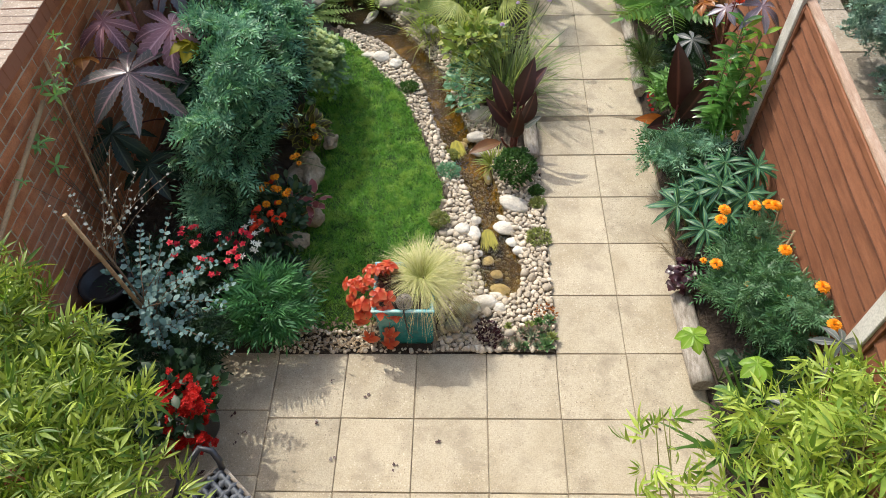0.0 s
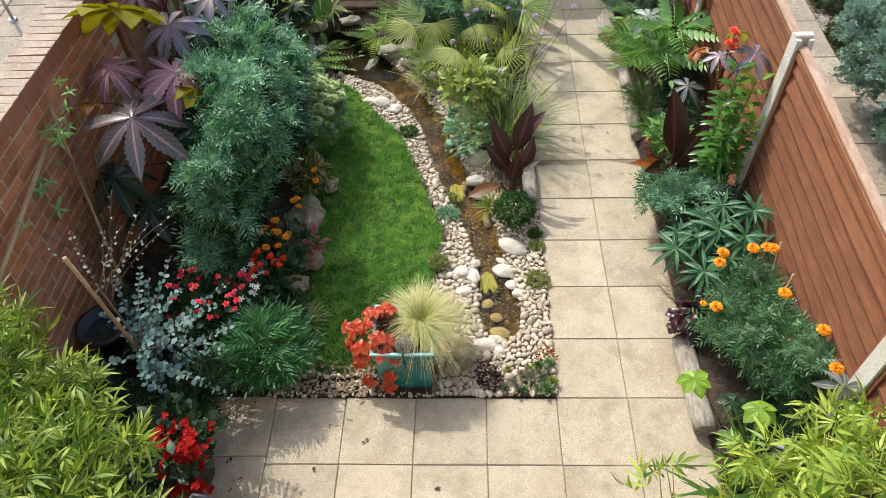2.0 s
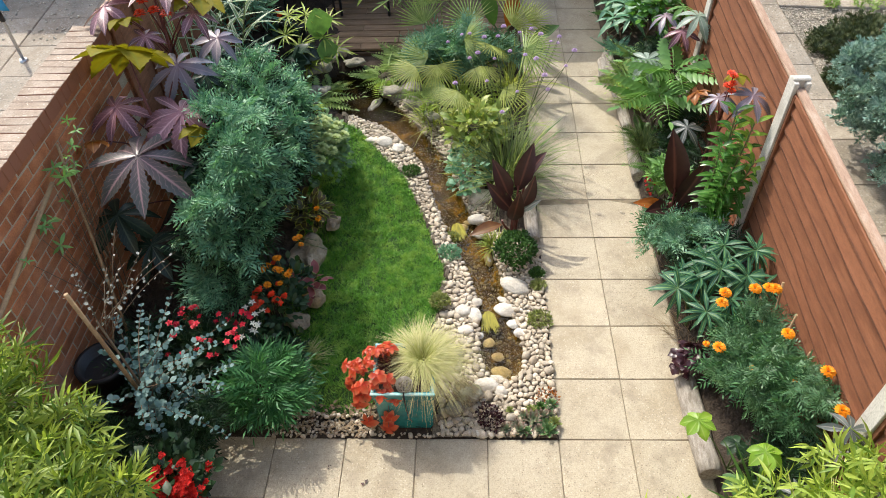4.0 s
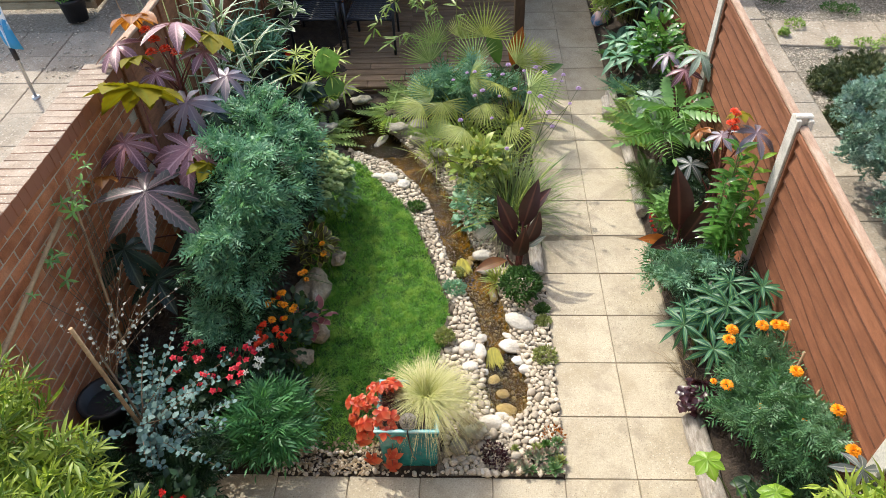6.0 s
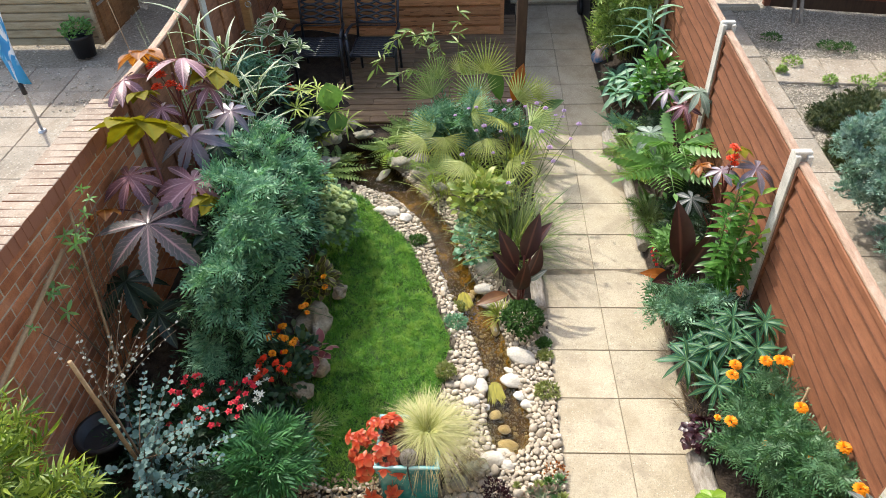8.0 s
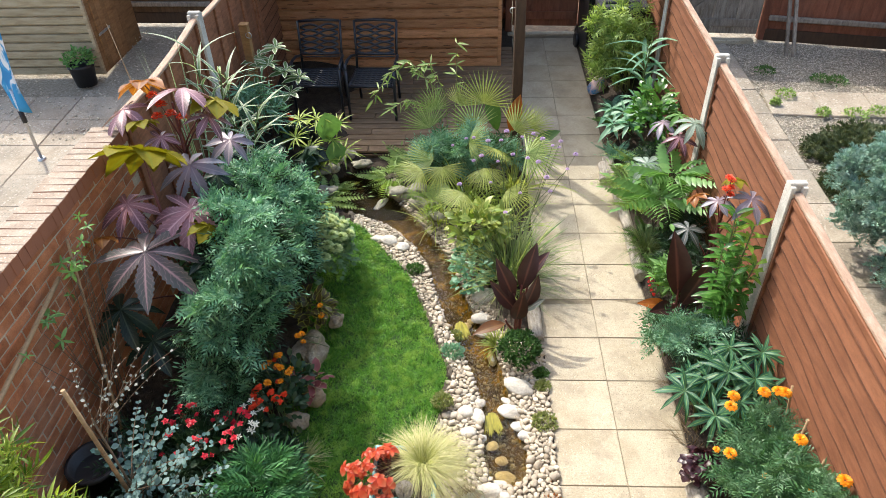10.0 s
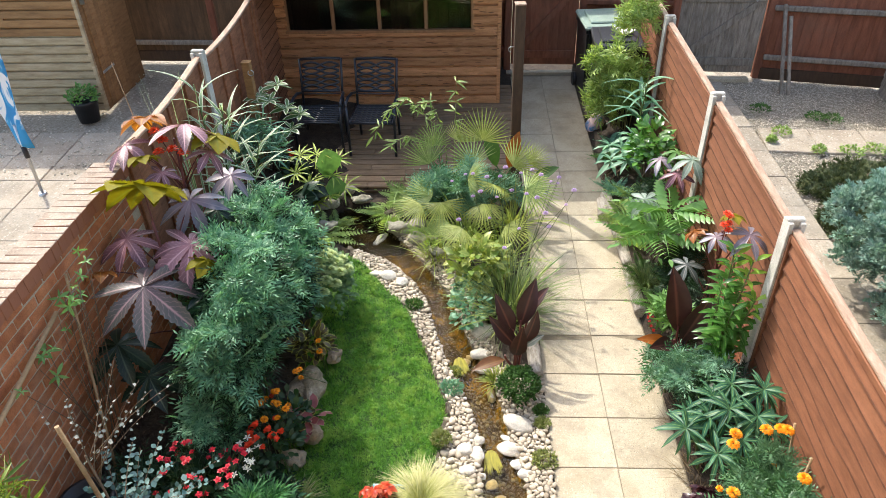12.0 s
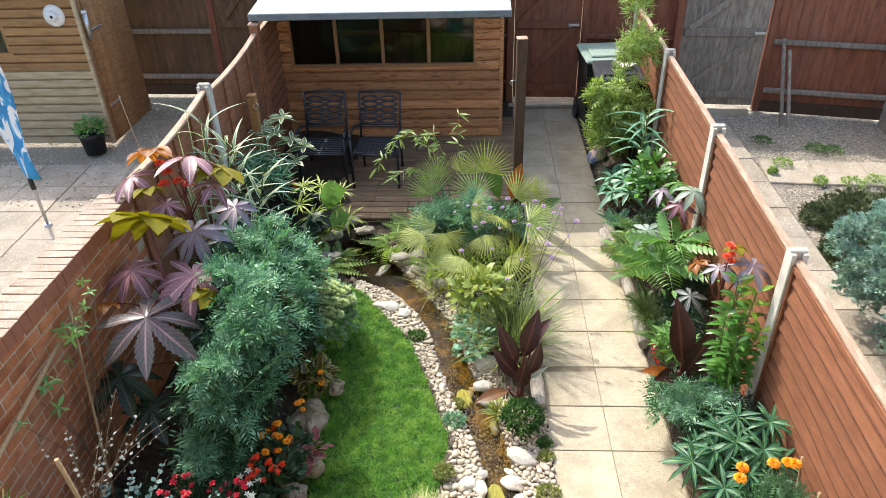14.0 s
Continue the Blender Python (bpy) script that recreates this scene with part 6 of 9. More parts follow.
for pts in ([(-0.85, 4.6, 0.2), (-0.95, 4.62, 0.85), (-1.22, 4.65, 1.16), (-1.45, 4.66, 1.0), (-1.63, 4.66, 0.72)], [(-0.82, 4.62, 0.2), (-0.86, 4.63, 0.8), (-1.0, 4.66, 1.12), (-1.16, 4.66, 1.06)],
            [(-0.76, 4.6, 0.2), (-0.74, 4.62, 0.8), (-0.72, 4.64, 1.34)], [(-0.9, 4.55, 0.2), (-1.02, 4.5, 0.7), (-1.25, 4.46, 0.82), (-1.42, 4.42, 0.72)]):
    fine = [Vector(p).lerp(Vector(q), t / 5) for p, q in zip(pts, pts[1:]) for t in range(5)] + [Vector(pts[-1])]
    part("cane", rod(fine, 0.006, 0.002, 5), M_STEM_PALE, shoots)
    for k, p in enumerate(fine[6:]):
        for _ in range(3):
            a = b.r.uniform(0, 6.28)
            b.put(HANG, p, (0.55 * math.cos(a) - 0.25, 0.45 * math.sin(a), b.r.uniform(-0.75, 0.35)), (b.r.normal() * 0.4, -0.6, 0.7), b.r.uniform(0.10, 0.165))
part("foliage", b.mesh("foliage", L_BAMBOO_S), None, shoots)

# ---- island bed between stream and path ----
FAN = fan()
FAN_WIDE = fan(24, 3.4)
palm = plant("fan_palm", "dwarf fan palm with stiff yellow-green fans", "palm", -0.72, 3.9)
for k, (x, y, z, r, d, up, m_) in enumerate([
        (-0.45, 4.25, 0.86, 0.30, (0.05, 0.25, 1), (0, -1, 0.3), L_PALM_Y), (-1.0, 4.2, 0.62, 0.42, (-0.35, 0.3, 0.9), (0.2, -1, 0.4), L_PALM), (-0.95, 3.75, 0.5, 0.42, (-1, 0.2, 0.25), (0, -0.6, 1), L_PALM),
        (-0.85, 3.42, 0.62, 0.34, (0.1, -0.6, -0.45), (0, -0.8, 0.8), L_PALM_Y), (-0.45, 3.4, 0.62, 0.34, (0.1, -0.7, -0.3), (0, -0.7, 0.9), L_PALM_Y), (-0.15, 3.95, 0.72, 0.42, (0.7, 0.45, 0.5), (0, -1, 0.6), L_PALM_Y),
        (-0.05, 3.55, 0.68, 0.45, (1, -0.1, 0.0), (0, -0.4, 1), L_PALM), (-1.05, 3.5, 0.55, 0.36, (-0.7, -0.5, -0.1), (0, -0.5, 1), L_PALM_Y), (-0.65, 3.1, 0.55, 0.34, (-0.5, -0.7, -0.2), (-0.1, -0.6, 1), L_PALM_Y),
        (-0.55, 4.05, 0.7, 0.4, (-0.6, 0.5, 0.7), (0.1, -1, 0.5), L_PALM), (-0.25, 3.2, 0.5, 0.36, (0.7, -0.6, -0.1), (0, -0.5, 1), L_PALM_Y), (-0.6, 3.7, 0.72, 0.35, (0.3, -0.3, 0.3), (0, -0.7, 0.8), L_PALM),
        (-0.95, 4.35, 0.75, 0.34, (-0.15, 0.2, 1), (0.5, -1, 0.2), L_PALM), (-0.7, 4.4, 0.78, 0.30, (0.2, 0.3, 1), (-0.4, -1, 0.3), L_PALM_Y), (-0.02, 3.75, 0.66, 0.34, (0.8, -0.4, -0.2), (0.3, -0.6, 0.8), L_PALM_Y),
        (-0.35, 3.55, 0.74, 0.30, (0.2, -0.9, 0.1), (0.5, -0.2, 0.9), L_PALM_Y), (-0.8, 3.3, 0.5, 0.28, (-0.7, -0.6, -0.5), (-0.4, -0.5, 0.8), L_PALM), (0.02, 4.05, 0.7, 0.30, (0.8, 0.3, 0.7), (-0.5, -0.8, 0.5), L_PALM_Y)]):
    lf = part("fan_leaf", place_shape(FAN if k % 3 else FAN_WIDE, "fan_leaf", m_, (x, y, z), d, up, r * (0.86 if k else 1.25)), None, palm)
    part("leaf_stalk", rod(bend(base(-0.72, 3.9), (x, y, z), 0.05, 5), 0.007, 0.004, 5), M_STEM, lf)
cut_leaf_shrub(-0.75, 3.9, [(-0.92, 4.05, 0.36, 0.26, 0.24, 0.26), (-0.56, 3.88, 0.44, 0.24, 0.22, 0.34), (-0.28, 4.1, 0.34, 0.20, 0.22, 0.24)], 900, "blue-green cut-leaved plant under the palm", L_BLUEGR, 0.16, seed=61, group="")
for k, (x, y, n, ln, w_, m_, label) in enumerate([
        (-0.62, 3.55, 90, 0.62, 0.008, L_CYPERUS, "arching lime green grass between palm fans"), (-0.15, 3.75, 80, 0.7, 0.009, L_PALM_Y, "arching yellow-striped grass leaning over the path"),
        (-0.98, 4.1, 70, 0.5, 0.007, L_FERN, "fresh green spiky grass by the decking"), (-0.9, 3.3, 60, 0.42, 0.006, L_PALM_Y, "pale grass drooping to the stream rocks"), (-0.28, 3.1, 90, 0.6, 0.007, L_CYPERUS, "arching lime green grass between palm fans")]):
    g_ = plant("arching_grass", label, "grass", x, y, "island grasses")
    part("blade", Bag(160 + k).blades(base(x, y), n, ln, 0.10, 0.95, 0.6, w_, 6, lean_least=0.1).mesh("blade", m_), None, g_)
fern(-1.12, 4.22, 16, 0.40, "fresh green fern at the corner of the decking", seed=45)
fern(-0.95, 3.6, 12, 0.34, "fresh green fern among the palm fans", seed=46)
verbena = plant("verbena", "tall verbena with small purple flower heads on wiry stems", "verbena", -0.2, 3.0)
heads = [(-0.62, 3.55, 0.85), (-0.55, 3.62, 0.82), (-0.42, 3.5, 0.85), (-0.75, 3.6, 0.75), (-0.3, 3.42, 0.9), (-0.25, 3.5, 0.95), (-0.12, 3.3, 1.0), (-0.02, 3.32, 1.02), (0.06, 3.3, 0.98), (0.12, 3.05, 1.05), (0.18, 3.0, 1.12),
         (-0.48, 3.35, 0.78), (-0.33, 3.3, 0.75), (-0.2, 3.25, 0.85), (0.0, 2.95, 0.95), (0.22, 2.75, 1.0), (-0.55, 3.4, 0.7), (-0.68, 3.15, 0.6), (-0.15, 2.85, 0.7), (0.1, 2.8, 0.75), (0.3, 2.9, 1.05), (-0.4, 3.1, 0.65), (-0.08, 3.1, 0.9),
         (0.05, 2.7, 0.95), (0.2, 3.2, 0.95), (-0.28, 2.7, 0.6)]
VHEAD = pompom(34, 12)
for k, h in enumerate(heads):
    part("flower_head", place_shape(VHEAD, "flower_head", F_PURPLE, h, size=0.034 + 0.016 * (k % 3) / 2), None, verbena)
stems(verbena, heads, 0.0028, 0.0018, M_STEM, spread=0.14)
cannao = plant("canna", "canna with one glowing bronze-orange leaf", "canna", -0.12, 4.25)
for x, y, z, d, up, s, m_ in [(-0.16, 4.3, 0.5, (0.15, 0.05, 1), (-0.5, -1, 0.2), 0.42, L_CANNA_O), (-0.3, 4.35, 0.5, (-0.25, 0.1, 1), (0.4, -1, 0.2), 0.42, L_GREEN), (0.05, 4.2, 0.4, (0.7, 0, 0.5), (0, -0.6, 1), 0.34, L_GREEN), (0.0, 4.1, 0.3, (0.6, -0.4, 0.4), (0, -0.5, 1), 0.3, L_CASTOR_GR)]:
    part("leaf", place_shape(strip(7, 0.2, 0.15, 0.35, 1.2, 0, 0.45), "leaf", m_, (x, y, z), d, up, s), None, cannao)
stems(cannao, [(-0.16, 4.3, 0.52), (-0.3, 4.35, 0.52), (0.05, 4.2, 0.42), (0.0, 4.1, 0.32)], 0.012, 0.008)
hosta = plant("golden_shrub", "low shrub with golden variegated leaves", "shrub", -0.52, 2.85)
b = Bag(63).dome(strip(4, 0.24, 0.3, 0.2, 1.1, 0, 0.45), (-0.5, 2.88, 0.28), (0.26, 0.30, 0.24), 330, 0.11, inner=0.55)
part("foliage", b.mesh("foliage", L_HOSTA), None, hosta)
stems(hosta, [(-0.5 + 0.15 * math.cos(k), 2.9 + 0.15 * math.sin(k), 0.35) for k in range(6)], 0.006, 0.003)
bluelow = plant("blue_ground_cover", "blue-green rounded ground cover spilling to the stream", "plant", -0.6, 2.6)
b = Bag(64).dome(OVAL, (-0.56, 2.55, 0.12), (0.18, 0.34, 0.16), 420, 0.06, inner=0.6)
part("foliage", b.mesh("foliage", L_BLUEGR), None, bluelow)
strappy = plant("strappy_grass", "tall strappy grass with arching green blades beside the path", "grass", -0.22, 2.45)
b = Bag(65).blades(base(-0.22, 2.5), 300, 0.80, 0.14, 0.75, 0.55, 0.0042, 7, lean_least=0.05)
b.blades(base(-0.2, 2.4), 120, 0.55, 0.12, 1.2, 0.5, 0.003, 6, toward=(0.5, -0.2), lean_least=0.5)
part("blade", b.mesh("blade", L_GRASS_GREY), None, strappy)
part("pale_blade", Bag(66).blades(base(-0.25, 2.4), 26, 0.62, 0.1, 1.1, 0.3, 0.009, 6, lean_least=0.4).mesh("pale_blade", L_HOSTA), None, strappy)
part("broad_blade", Bag(67).blades(base(-0.12, 2.7), 3, 0.75, 0.03, 0.7, 0.1, 0.02, 7, toward=(2.5, -0.3), lean_least=0.6).mesh("broad_blade", L_GREEN), None, strappy)


def canna(x, y, leaves, label, seed=1):
    root = plant("canna", label, "canna", x, y, "dark cannas")
    o = root.location
    for (lx, ly, lz, d, up, s, m_) in leaves:
        lf = part("leaf", place_shape(strip(8, 0.19, 0.2, 0.5, 1.1, 0, 0.4), "leaf", m_, (lx, ly, lz), d, up, s * 0.88), None, root)
    stems(root, [(l[0], l[1], l[2] + 0.05) for l in leaves], 0.014, 0.008, M_STEM_RED, spread=0.02)
    return root


canna(-0.2, 1.85, [(-0.24, 1.88, 0.35, (-0.35, 0.1, 1), (0.3, -1, 0.4), 0.42, L_CANNA), (-0.18, 1.9, 0.42, (0.25, 0.15, 1), (-0.2, -1, 0.3), 0.46, L_CANNA), (-0.22, 1.85, 0.25, (-0.6, 0.0, 0.9), (0.2, -0.8, 0.5), 0.38, L_CANNA),
                   (-0.15, 1.84, 0.3, (0.3, -0.1, 0.9), (0.2, -1, 0.2), 0.36, L_CANNA), (-0.22, 1.8, 0.2, (0.1, -0.3, 0.8), (0, -1, 0.3), 0.40, L_CANNA), (-0.12, 1.95, 0.5, (0.4, 0.2, 0.7), (-0.6, -0.6, 0.6), 0.3, L_CANNA),
                   (-0.3, 1.8, 0.15, (-0.9, -0.4, 0.12), (0, -0.2, 1), 0.32, L_CANNA_B), (-0.14, 1.9, 0.2, (0.7, -0.1, 0.8), (0, -0.5, 1), 0.22, L_CASTOR_GREY)], "dark maroon canna with broad upright leaves beside the path")
boxbush = plant("box_bush", "small rounded dark green box bush", "bush", -0.2, 1.52)
b = Bag(68).dome(strip(2, 0.32, 0.15, 0.2, 1.2, 0, 0.5), (-0.2, 1.54, 0.12), (0.145, 0.16, 0.14), 1500, 0.030, inner=0.75, lift=0.5)
part("foliage", b.mesh("foliage", L_BOX), None, boxbush)
golden = plant("golden_grass", "small golden-edged grass tuft at the stream bank", "grass", -0.38, 1.72)
part("blade", Bag(69).blades(base(-0.36, 1.72), 80, 0.2, 0.04, 1.1, 0.5, 0.005).mesh("blade", L_HOSTA), None, golden)
for k, (x, y, r, m_) in enumerate([(-0.04, 1.28, 0.05, L_MOSS), (-0.05, 0.95, 0.08, L_MOSS), (-0.72, 1.62, 0.09, L_BLUEGR), (-0.78, 1.1, 0.07, L_MOSS), (-1.08, 2.62, 0.08, L_GREEN), (-0.7, 1.85, 0.06, L_MOSS), (-0.04, 1.40, 0.05, L_GREEN)]):
    cushion = plant("cushion_plant", "low cushion plant among the pebbles", "cushion plant", x, y, "cushion plants")
    part("foliage", Bag(70 + k).dome(kite(0.3), (x, y, garden_height(x, y) + 0.02), (r, r, r * 0.5), 420, 0.026, inner=0.6, lift=0.8).mesh("foliage", m_), None, cushion)


# ---- bed along the orange fence ----
EUPH = whorl(20, strip(3, 0.095, 0.45, 0.25, 0.8, 0, 0.45), (-0.35, 0.85), seed=4)
euph = plant("euphorbia", "euphorbia with whorls of narrow pale-ribbed leaves", "euphorbia", 1.1, 1.0)
tops = [(0.84, 0.9, 0.40), (1.06, 1.12, 0.47), (1.12, 0.98, 0.50), (1.36, 1.08, 0.58), (0.98, 0.68, 0.42), (1.28, 0.92, 0.5), (1.0, 0.98, 0.42), (1.2, 1.2, 0.5), (0.92, 1.05, 0.36), (1.38, 0.88, 0.45), (1.16, 0.78, 0.42)]
b = Bag(80)
for t in tops:
    b.put(EUPH, t, (b.r.normal(), b.r.normal(), 0), (b.r.normal() * 0.2, -0.25, 1), b.r.uniform(0.19, 0.24))
part("foliage", b.mesh("foliage", L_EUPH), None, euph)
stems(euph, tops, 0.009, 0.006, spread=0.2)
mari = cut_leaf_shrub(1.25, 0.25, [(1.2, 0.22, 0.38, 0.26, 0.28, 0.26), (1.34, -0.02, 0.42, 0.2, 0.24, 0.30), (1.22, 0.5, 0.38, 0.22, 0.2, 0.24), (1.05, 0.32, 0.3, 0.16, 0.2, 0.18)], 1500, "bushy marigold with ferny leaves and orange pompom flowers", L_MARI, 0.125, seed=81, name="marigold", group="")
for k, h in enumerate([(1.02, 0.62, 0.60), (1.06, 0.70, 0.60), (1.23, 0.69, 0.65), (1.32, 0.70, 0.65), (1.35, 0.68, 0.66), (1.32, 0.34, 0.65), (0.96, 0.35, 0.50), (0.93, 0.45, 0.40), (1.41, 0.02, 0.73), (1.40, -0.22, 0.72), (1.30, 0.06, 0.58), (1.27, 0.56, 0.5), (1.12, 0.2, 0.5)]):
    small = k in (7, 10, 11, 12)
    part("flower", place_shape(pompom(46, k), "flower", F_ORANGE, h, size=0.045 if small else 0.078), None, mari, "round orange double flower")
for a, c in (((1.42, 0.62, 0.2), (1.39, 0.70, 0.70)), ((1.44, 0.25, 0.2), (1.40, 0.2, 0.66)), ((1.36, 0.4, 0.2), (1.40, 0.46, 0.68))):
    st = thing("cane_stake", base(a[0], a[1]), "short bamboo cane among the marigolds", "stake")
    part("cane", rod([a, c], 0.009, 0.008), M_BAMBOO, st)
cut_leaf_shrub(0.95, 1.55, [(0.88, 1.55, 0.28, 0.2, 0.24, 0.22), (1.15, 1.5, 0.28, 0.2, 0.22, 0.2)], 620, "soft blue-green mounded shrub spilling over the path", L_BLUEGR, 0.13, seed=82, group="")
dry = plant("dry_stems", "brown dry stems at the edge of the bed", "dry plant", 0.95, 0.7)
part("stalk", Bag(83).blades(base(0.95, 0.75), 130, 0.22, 0.14, 1.3, 0.3, 0.002, 4, toward=(-0.6, 0)).blades(base(0.96, 1.2), 70, 0.2, 0.14, 1.3, 0.3, 0.002, 4, toward=(-0.6, 0)).mesh("stalk", L_DEAD), None, dry)
laurel = plant("laurel", "glossy upright laurel with long dark green leaves", "laurel", 1.28, 1.75)
LA = strip(5, 0.145, 0.4, 0.25, 1.0, 0, 0.5)
rng = random.Random(8)
b, young = Bag(84), Bag(85)
tops = [(1.17, 1.66, 1.02), (1.24, 1.76, 1.24), (1.36, 1.7, 1.18), (1.40, 1.6, 0.92), (1.25, 1.56, 0.86), (1.31, 1.86, 1.12)]
for tx, ty, tz in tops:
    foot = Vector((1.28 + (tx - 1.28) * 0.4, 1.7 + (ty - 1.7) * 0.4, 0.25))
    tip = Vector((tx, ty, tz))
    turns = 15
    for i in range(turns):
        t = 0.22 + 0.78 * i / (turns - 1)
        for side in (0, math.pi):
            a = i * 1.57 + side + rng.uniform(-0.3, 0.3)
            d = (math.cos(a), math.sin(a), 0.25 + 0.7 * t ** 4 + rng.uniform(-0.15, 0.15))
            (young if t > 0.8 and tx > 1.3 else b).put(LA, foot.lerp(tip, t), d, (0.15 * math.cos(a), -0.25, 1), rng.uniform(0.13, 0.18) * (1 - 0.25 * t ** 3))
part("foliage", b.mesh("foliage", L_LAUREL), None, laurel)
tagged(part("young_leaf", young.mesh("young_leaf", L_BRIGHT), None, laurel, "fresh lime green shoot tips"), kind="stuff")
stems(laurel, tops, 0.01, 0.005, M_STEM, spread=0.08)
canna(1.0, 1.8, [(0.99, 1.80, 0.46, (-0.12, 0.1, 1), (0.1, -1, 0.35), 0.60, L_CANNA), (1.02, 1.76, 0.40, (0.3, -0.1, 0.9), (-0.2, -1, 0.35), 0.50, L_CANNA), (0.95, 1.72, 0.4, (-0.5, -0.5, 0.45), (-0.2, -0.6, 0.8), 0.36, L_CANNA),
                 (0.98, 1.7, 0.32, (-0.2, -0.9, 0.05), (-0.1, -0.3, 1), 0.32, L_CASTOR_LILAC), (0.95, 1.78, 0.35, (-0.9, -0.1, 0.35), (0, -0.5, 1), 0.30, L_CANNA_O), (1.06, 1.84, 0.4, (0.8, 0.1, 0.6), (0, -0.6, 0.9), 0.3, L_CANNA)], "dark purple canna with one tall folded leaf")
palmate_plant(1.3, 1.95, [(1.36, 1.85, 1.30, 0.2, L_CASTOR_LILAC, (0.1, -0.3)), (1.16, 1.92, 1.24, 0.15, L_CASTOR_LILAC, (-0.2, -0.2)), (1.05, 2.05, 1.2, 0.11, L_CASTOR_OR, (-0.4, 0.4)), (1.05, 2.05, 0.9, 0.17, L_CASTOR_GREY, (-0.3, -0.4)), (1.26, 1.98, 1.38, 0.12, L_CASTOR_YEL, (0, 0.4))],
              "castor oil plant with purple-grey leaves by the orange fence", M_STEM_RED, seed=11)
spike = plant("red_spike_flower", "stem with a spike of scarlet flowers", "flowering plant", 1.2, 1.95)
for k in range(5):
    part("flower", place_shape(SEEDHEAD, "flower", F_SCARLET, (1.19 + 0.02 * math.cos(k * 2.4), 1.86 + 0.02 * math.sin(k * 2.4), 1.33 + 0.035 * k), size=0.06), None, spike)
stems(spike, [(1.19, 1.86, 1.45)], 0.006, 0.004, M_STEM_RED)
flowering(0.98, 2.25, "red_flower", "low plant with dark red flowers and fresh leaves", whorl(9, strip(3, 0.12, 0.3), (0, 0.7), seed=2), L_SUMAC, (1.05, 2.2, 0.28, 0.14, 0.16, 0.2), 26, 0.14, CLUSTER, F_RED, scatter(0.95, 2.15, 0.24, 0.06, 0.08, 0.04, 11, 12), 0.03)
edging = plant("grass_tuft", "bronze grass tuft beside the log edging", "grass", 0.98, 2.75)
part("blade", Bag(86).blades(base(0.99, 2.75), 260, 0.3, 0.06, 1.0, 0.6, 0.003).mesh("blade", L_GRASS_GREY), None, edging)
SUM = pinnate(9, strip(3, 0.2, 0.2, 0.2, 0.9, 0, 0.4), 0.34, 0.5, 1.15, 0.35, 0.08)
sumac = plant("sumac", "sumac with long feather-shaped green leaves", "sumac", 1.15, 3.0)
b = Bag(87)
tops = [(1.1, 3.0, 0.55), (1.22, 3.15, 0.68), (1.0, 3.1, 0.48)]
for t in tops:
    for k in range(6):
        a = k * 1.05 + t[0] * 9
        b.put(SUM, t, (math.cos(a), math.sin(a) * 0.9 - 0.1, 0.45 + 0.2 * math.sin(k * 3)), (0, 0, 1), b.r.uniform(0.34, 0.48))
part("foliage", b.mesh("foliage", L_SUMAC), None, sumac)
stems(sumac, tops, 0.012, 0.006, M_TWIG)
fern(1.0, 3.75, 18, 0.36, "pale green fern beside the path edge", seed=6)
fern(1.15, 4.1, 14, 0.34, "pale green fern beside the path edge", seed=7)
palmate_plant(1.3, 3.4, [(1.44, 3.5, 1.02, 0.24, L_SILVER, (0.1, -0.3)), (1.3, 3.42, 0.92, 0.2, L_CASTOR_PINK, (0.0, -0.3)), (1.02, 3.3, 0.72, 0.22, L_SILVER, (-0.2, -0.4)), (1.2, 3.65, 0.95, 0.19, L_CASTOR_LILAC, (-0.2, -0.1)), (1.35, 3.7, 1.0, 0.17, L_SUMAC, (0.1, 0))],
              "castor oil plant with grey-green and purple leaves", M_STEM_RED, seed=13)
mah = plant("mahonia", "mahonia with stiff blue-green leaf rosettes", "mahonia", 1.0, 4.6)
b = Bag(88)
tops = [(0.95, 4.6, 0.42), (1.08, 4.75, 0.5), (1.1, 4.5, 0.48), (0.98, 4.9, 0.45), (1.2, 4.85, 0.6), (1.25, 4.6, 0.6)]
for t in tops:
    b.put(whorl(12, strip(3, 0.12, 0.35), (-0.2, 0.7), seed=14), t, (b.r.normal(), 1, 0), (0, -0.2, 1), 0.26)
part("foliage", b.mesh("foliage", L_BLUEGR), None, mah)
stems(mah, tops, 0.009, 0.006, M_TWIG, spread=0.12)
ever = plant("evergreen_shrub", "bright green oval-leaved shrub by the fence", "shrub", 1.3, 4.4)
b = Bag(89).dome(strip(3, 0.28, 0.25, 0.2, 1.1, 0, 0.5), (1.3, 4.35, 0.62), (0.2, 0.34, 0.4), 240, 0.12, inner=0.5)
part("foliage", b.mesh("foliage", L_LAUREL), None, ever)
stems(ever, [(1.3, 4.3, 0.7), (1.25, 4.5, 0.6)], 0.01, 0.005, M_TWIG)
reed2 = plant("giant_reed", "green reed with broad arching leaves", "reed", 1.32, 5.1)
b, cane = Bag(90), bmesh.new()
for k in range(3):
    o = Vector(base(1.3 + 0.06 * k, 5.1 + 0.08 * k))
    tip = o + Vector((0.06 - 0.08 * k, 0, 0.95 - 0.12 * k))
    tube(cane, [o, tip], 0.010, 0.005, 6)
    for i in range(8):
        a = i * 2.6 + k
        b.put(strip(7, 0.055, 0.7, 0.5, 0.8, 0, 0.18), o.lerp(tip, 0.4 + 0.6 * i / 8), (math.cos(a), math.sin(a), 0.9), (0, 0, 1), 0.42)
part("cane", cane, M_STEM, reed2)
part("foliage", b.mesh("foliage", L_BLUEGR), None, reed2)
heuch = plant("heuchera", "dark plum heuchera with ruffled leaves by the log", "heuchera", 0.92, 0.45)
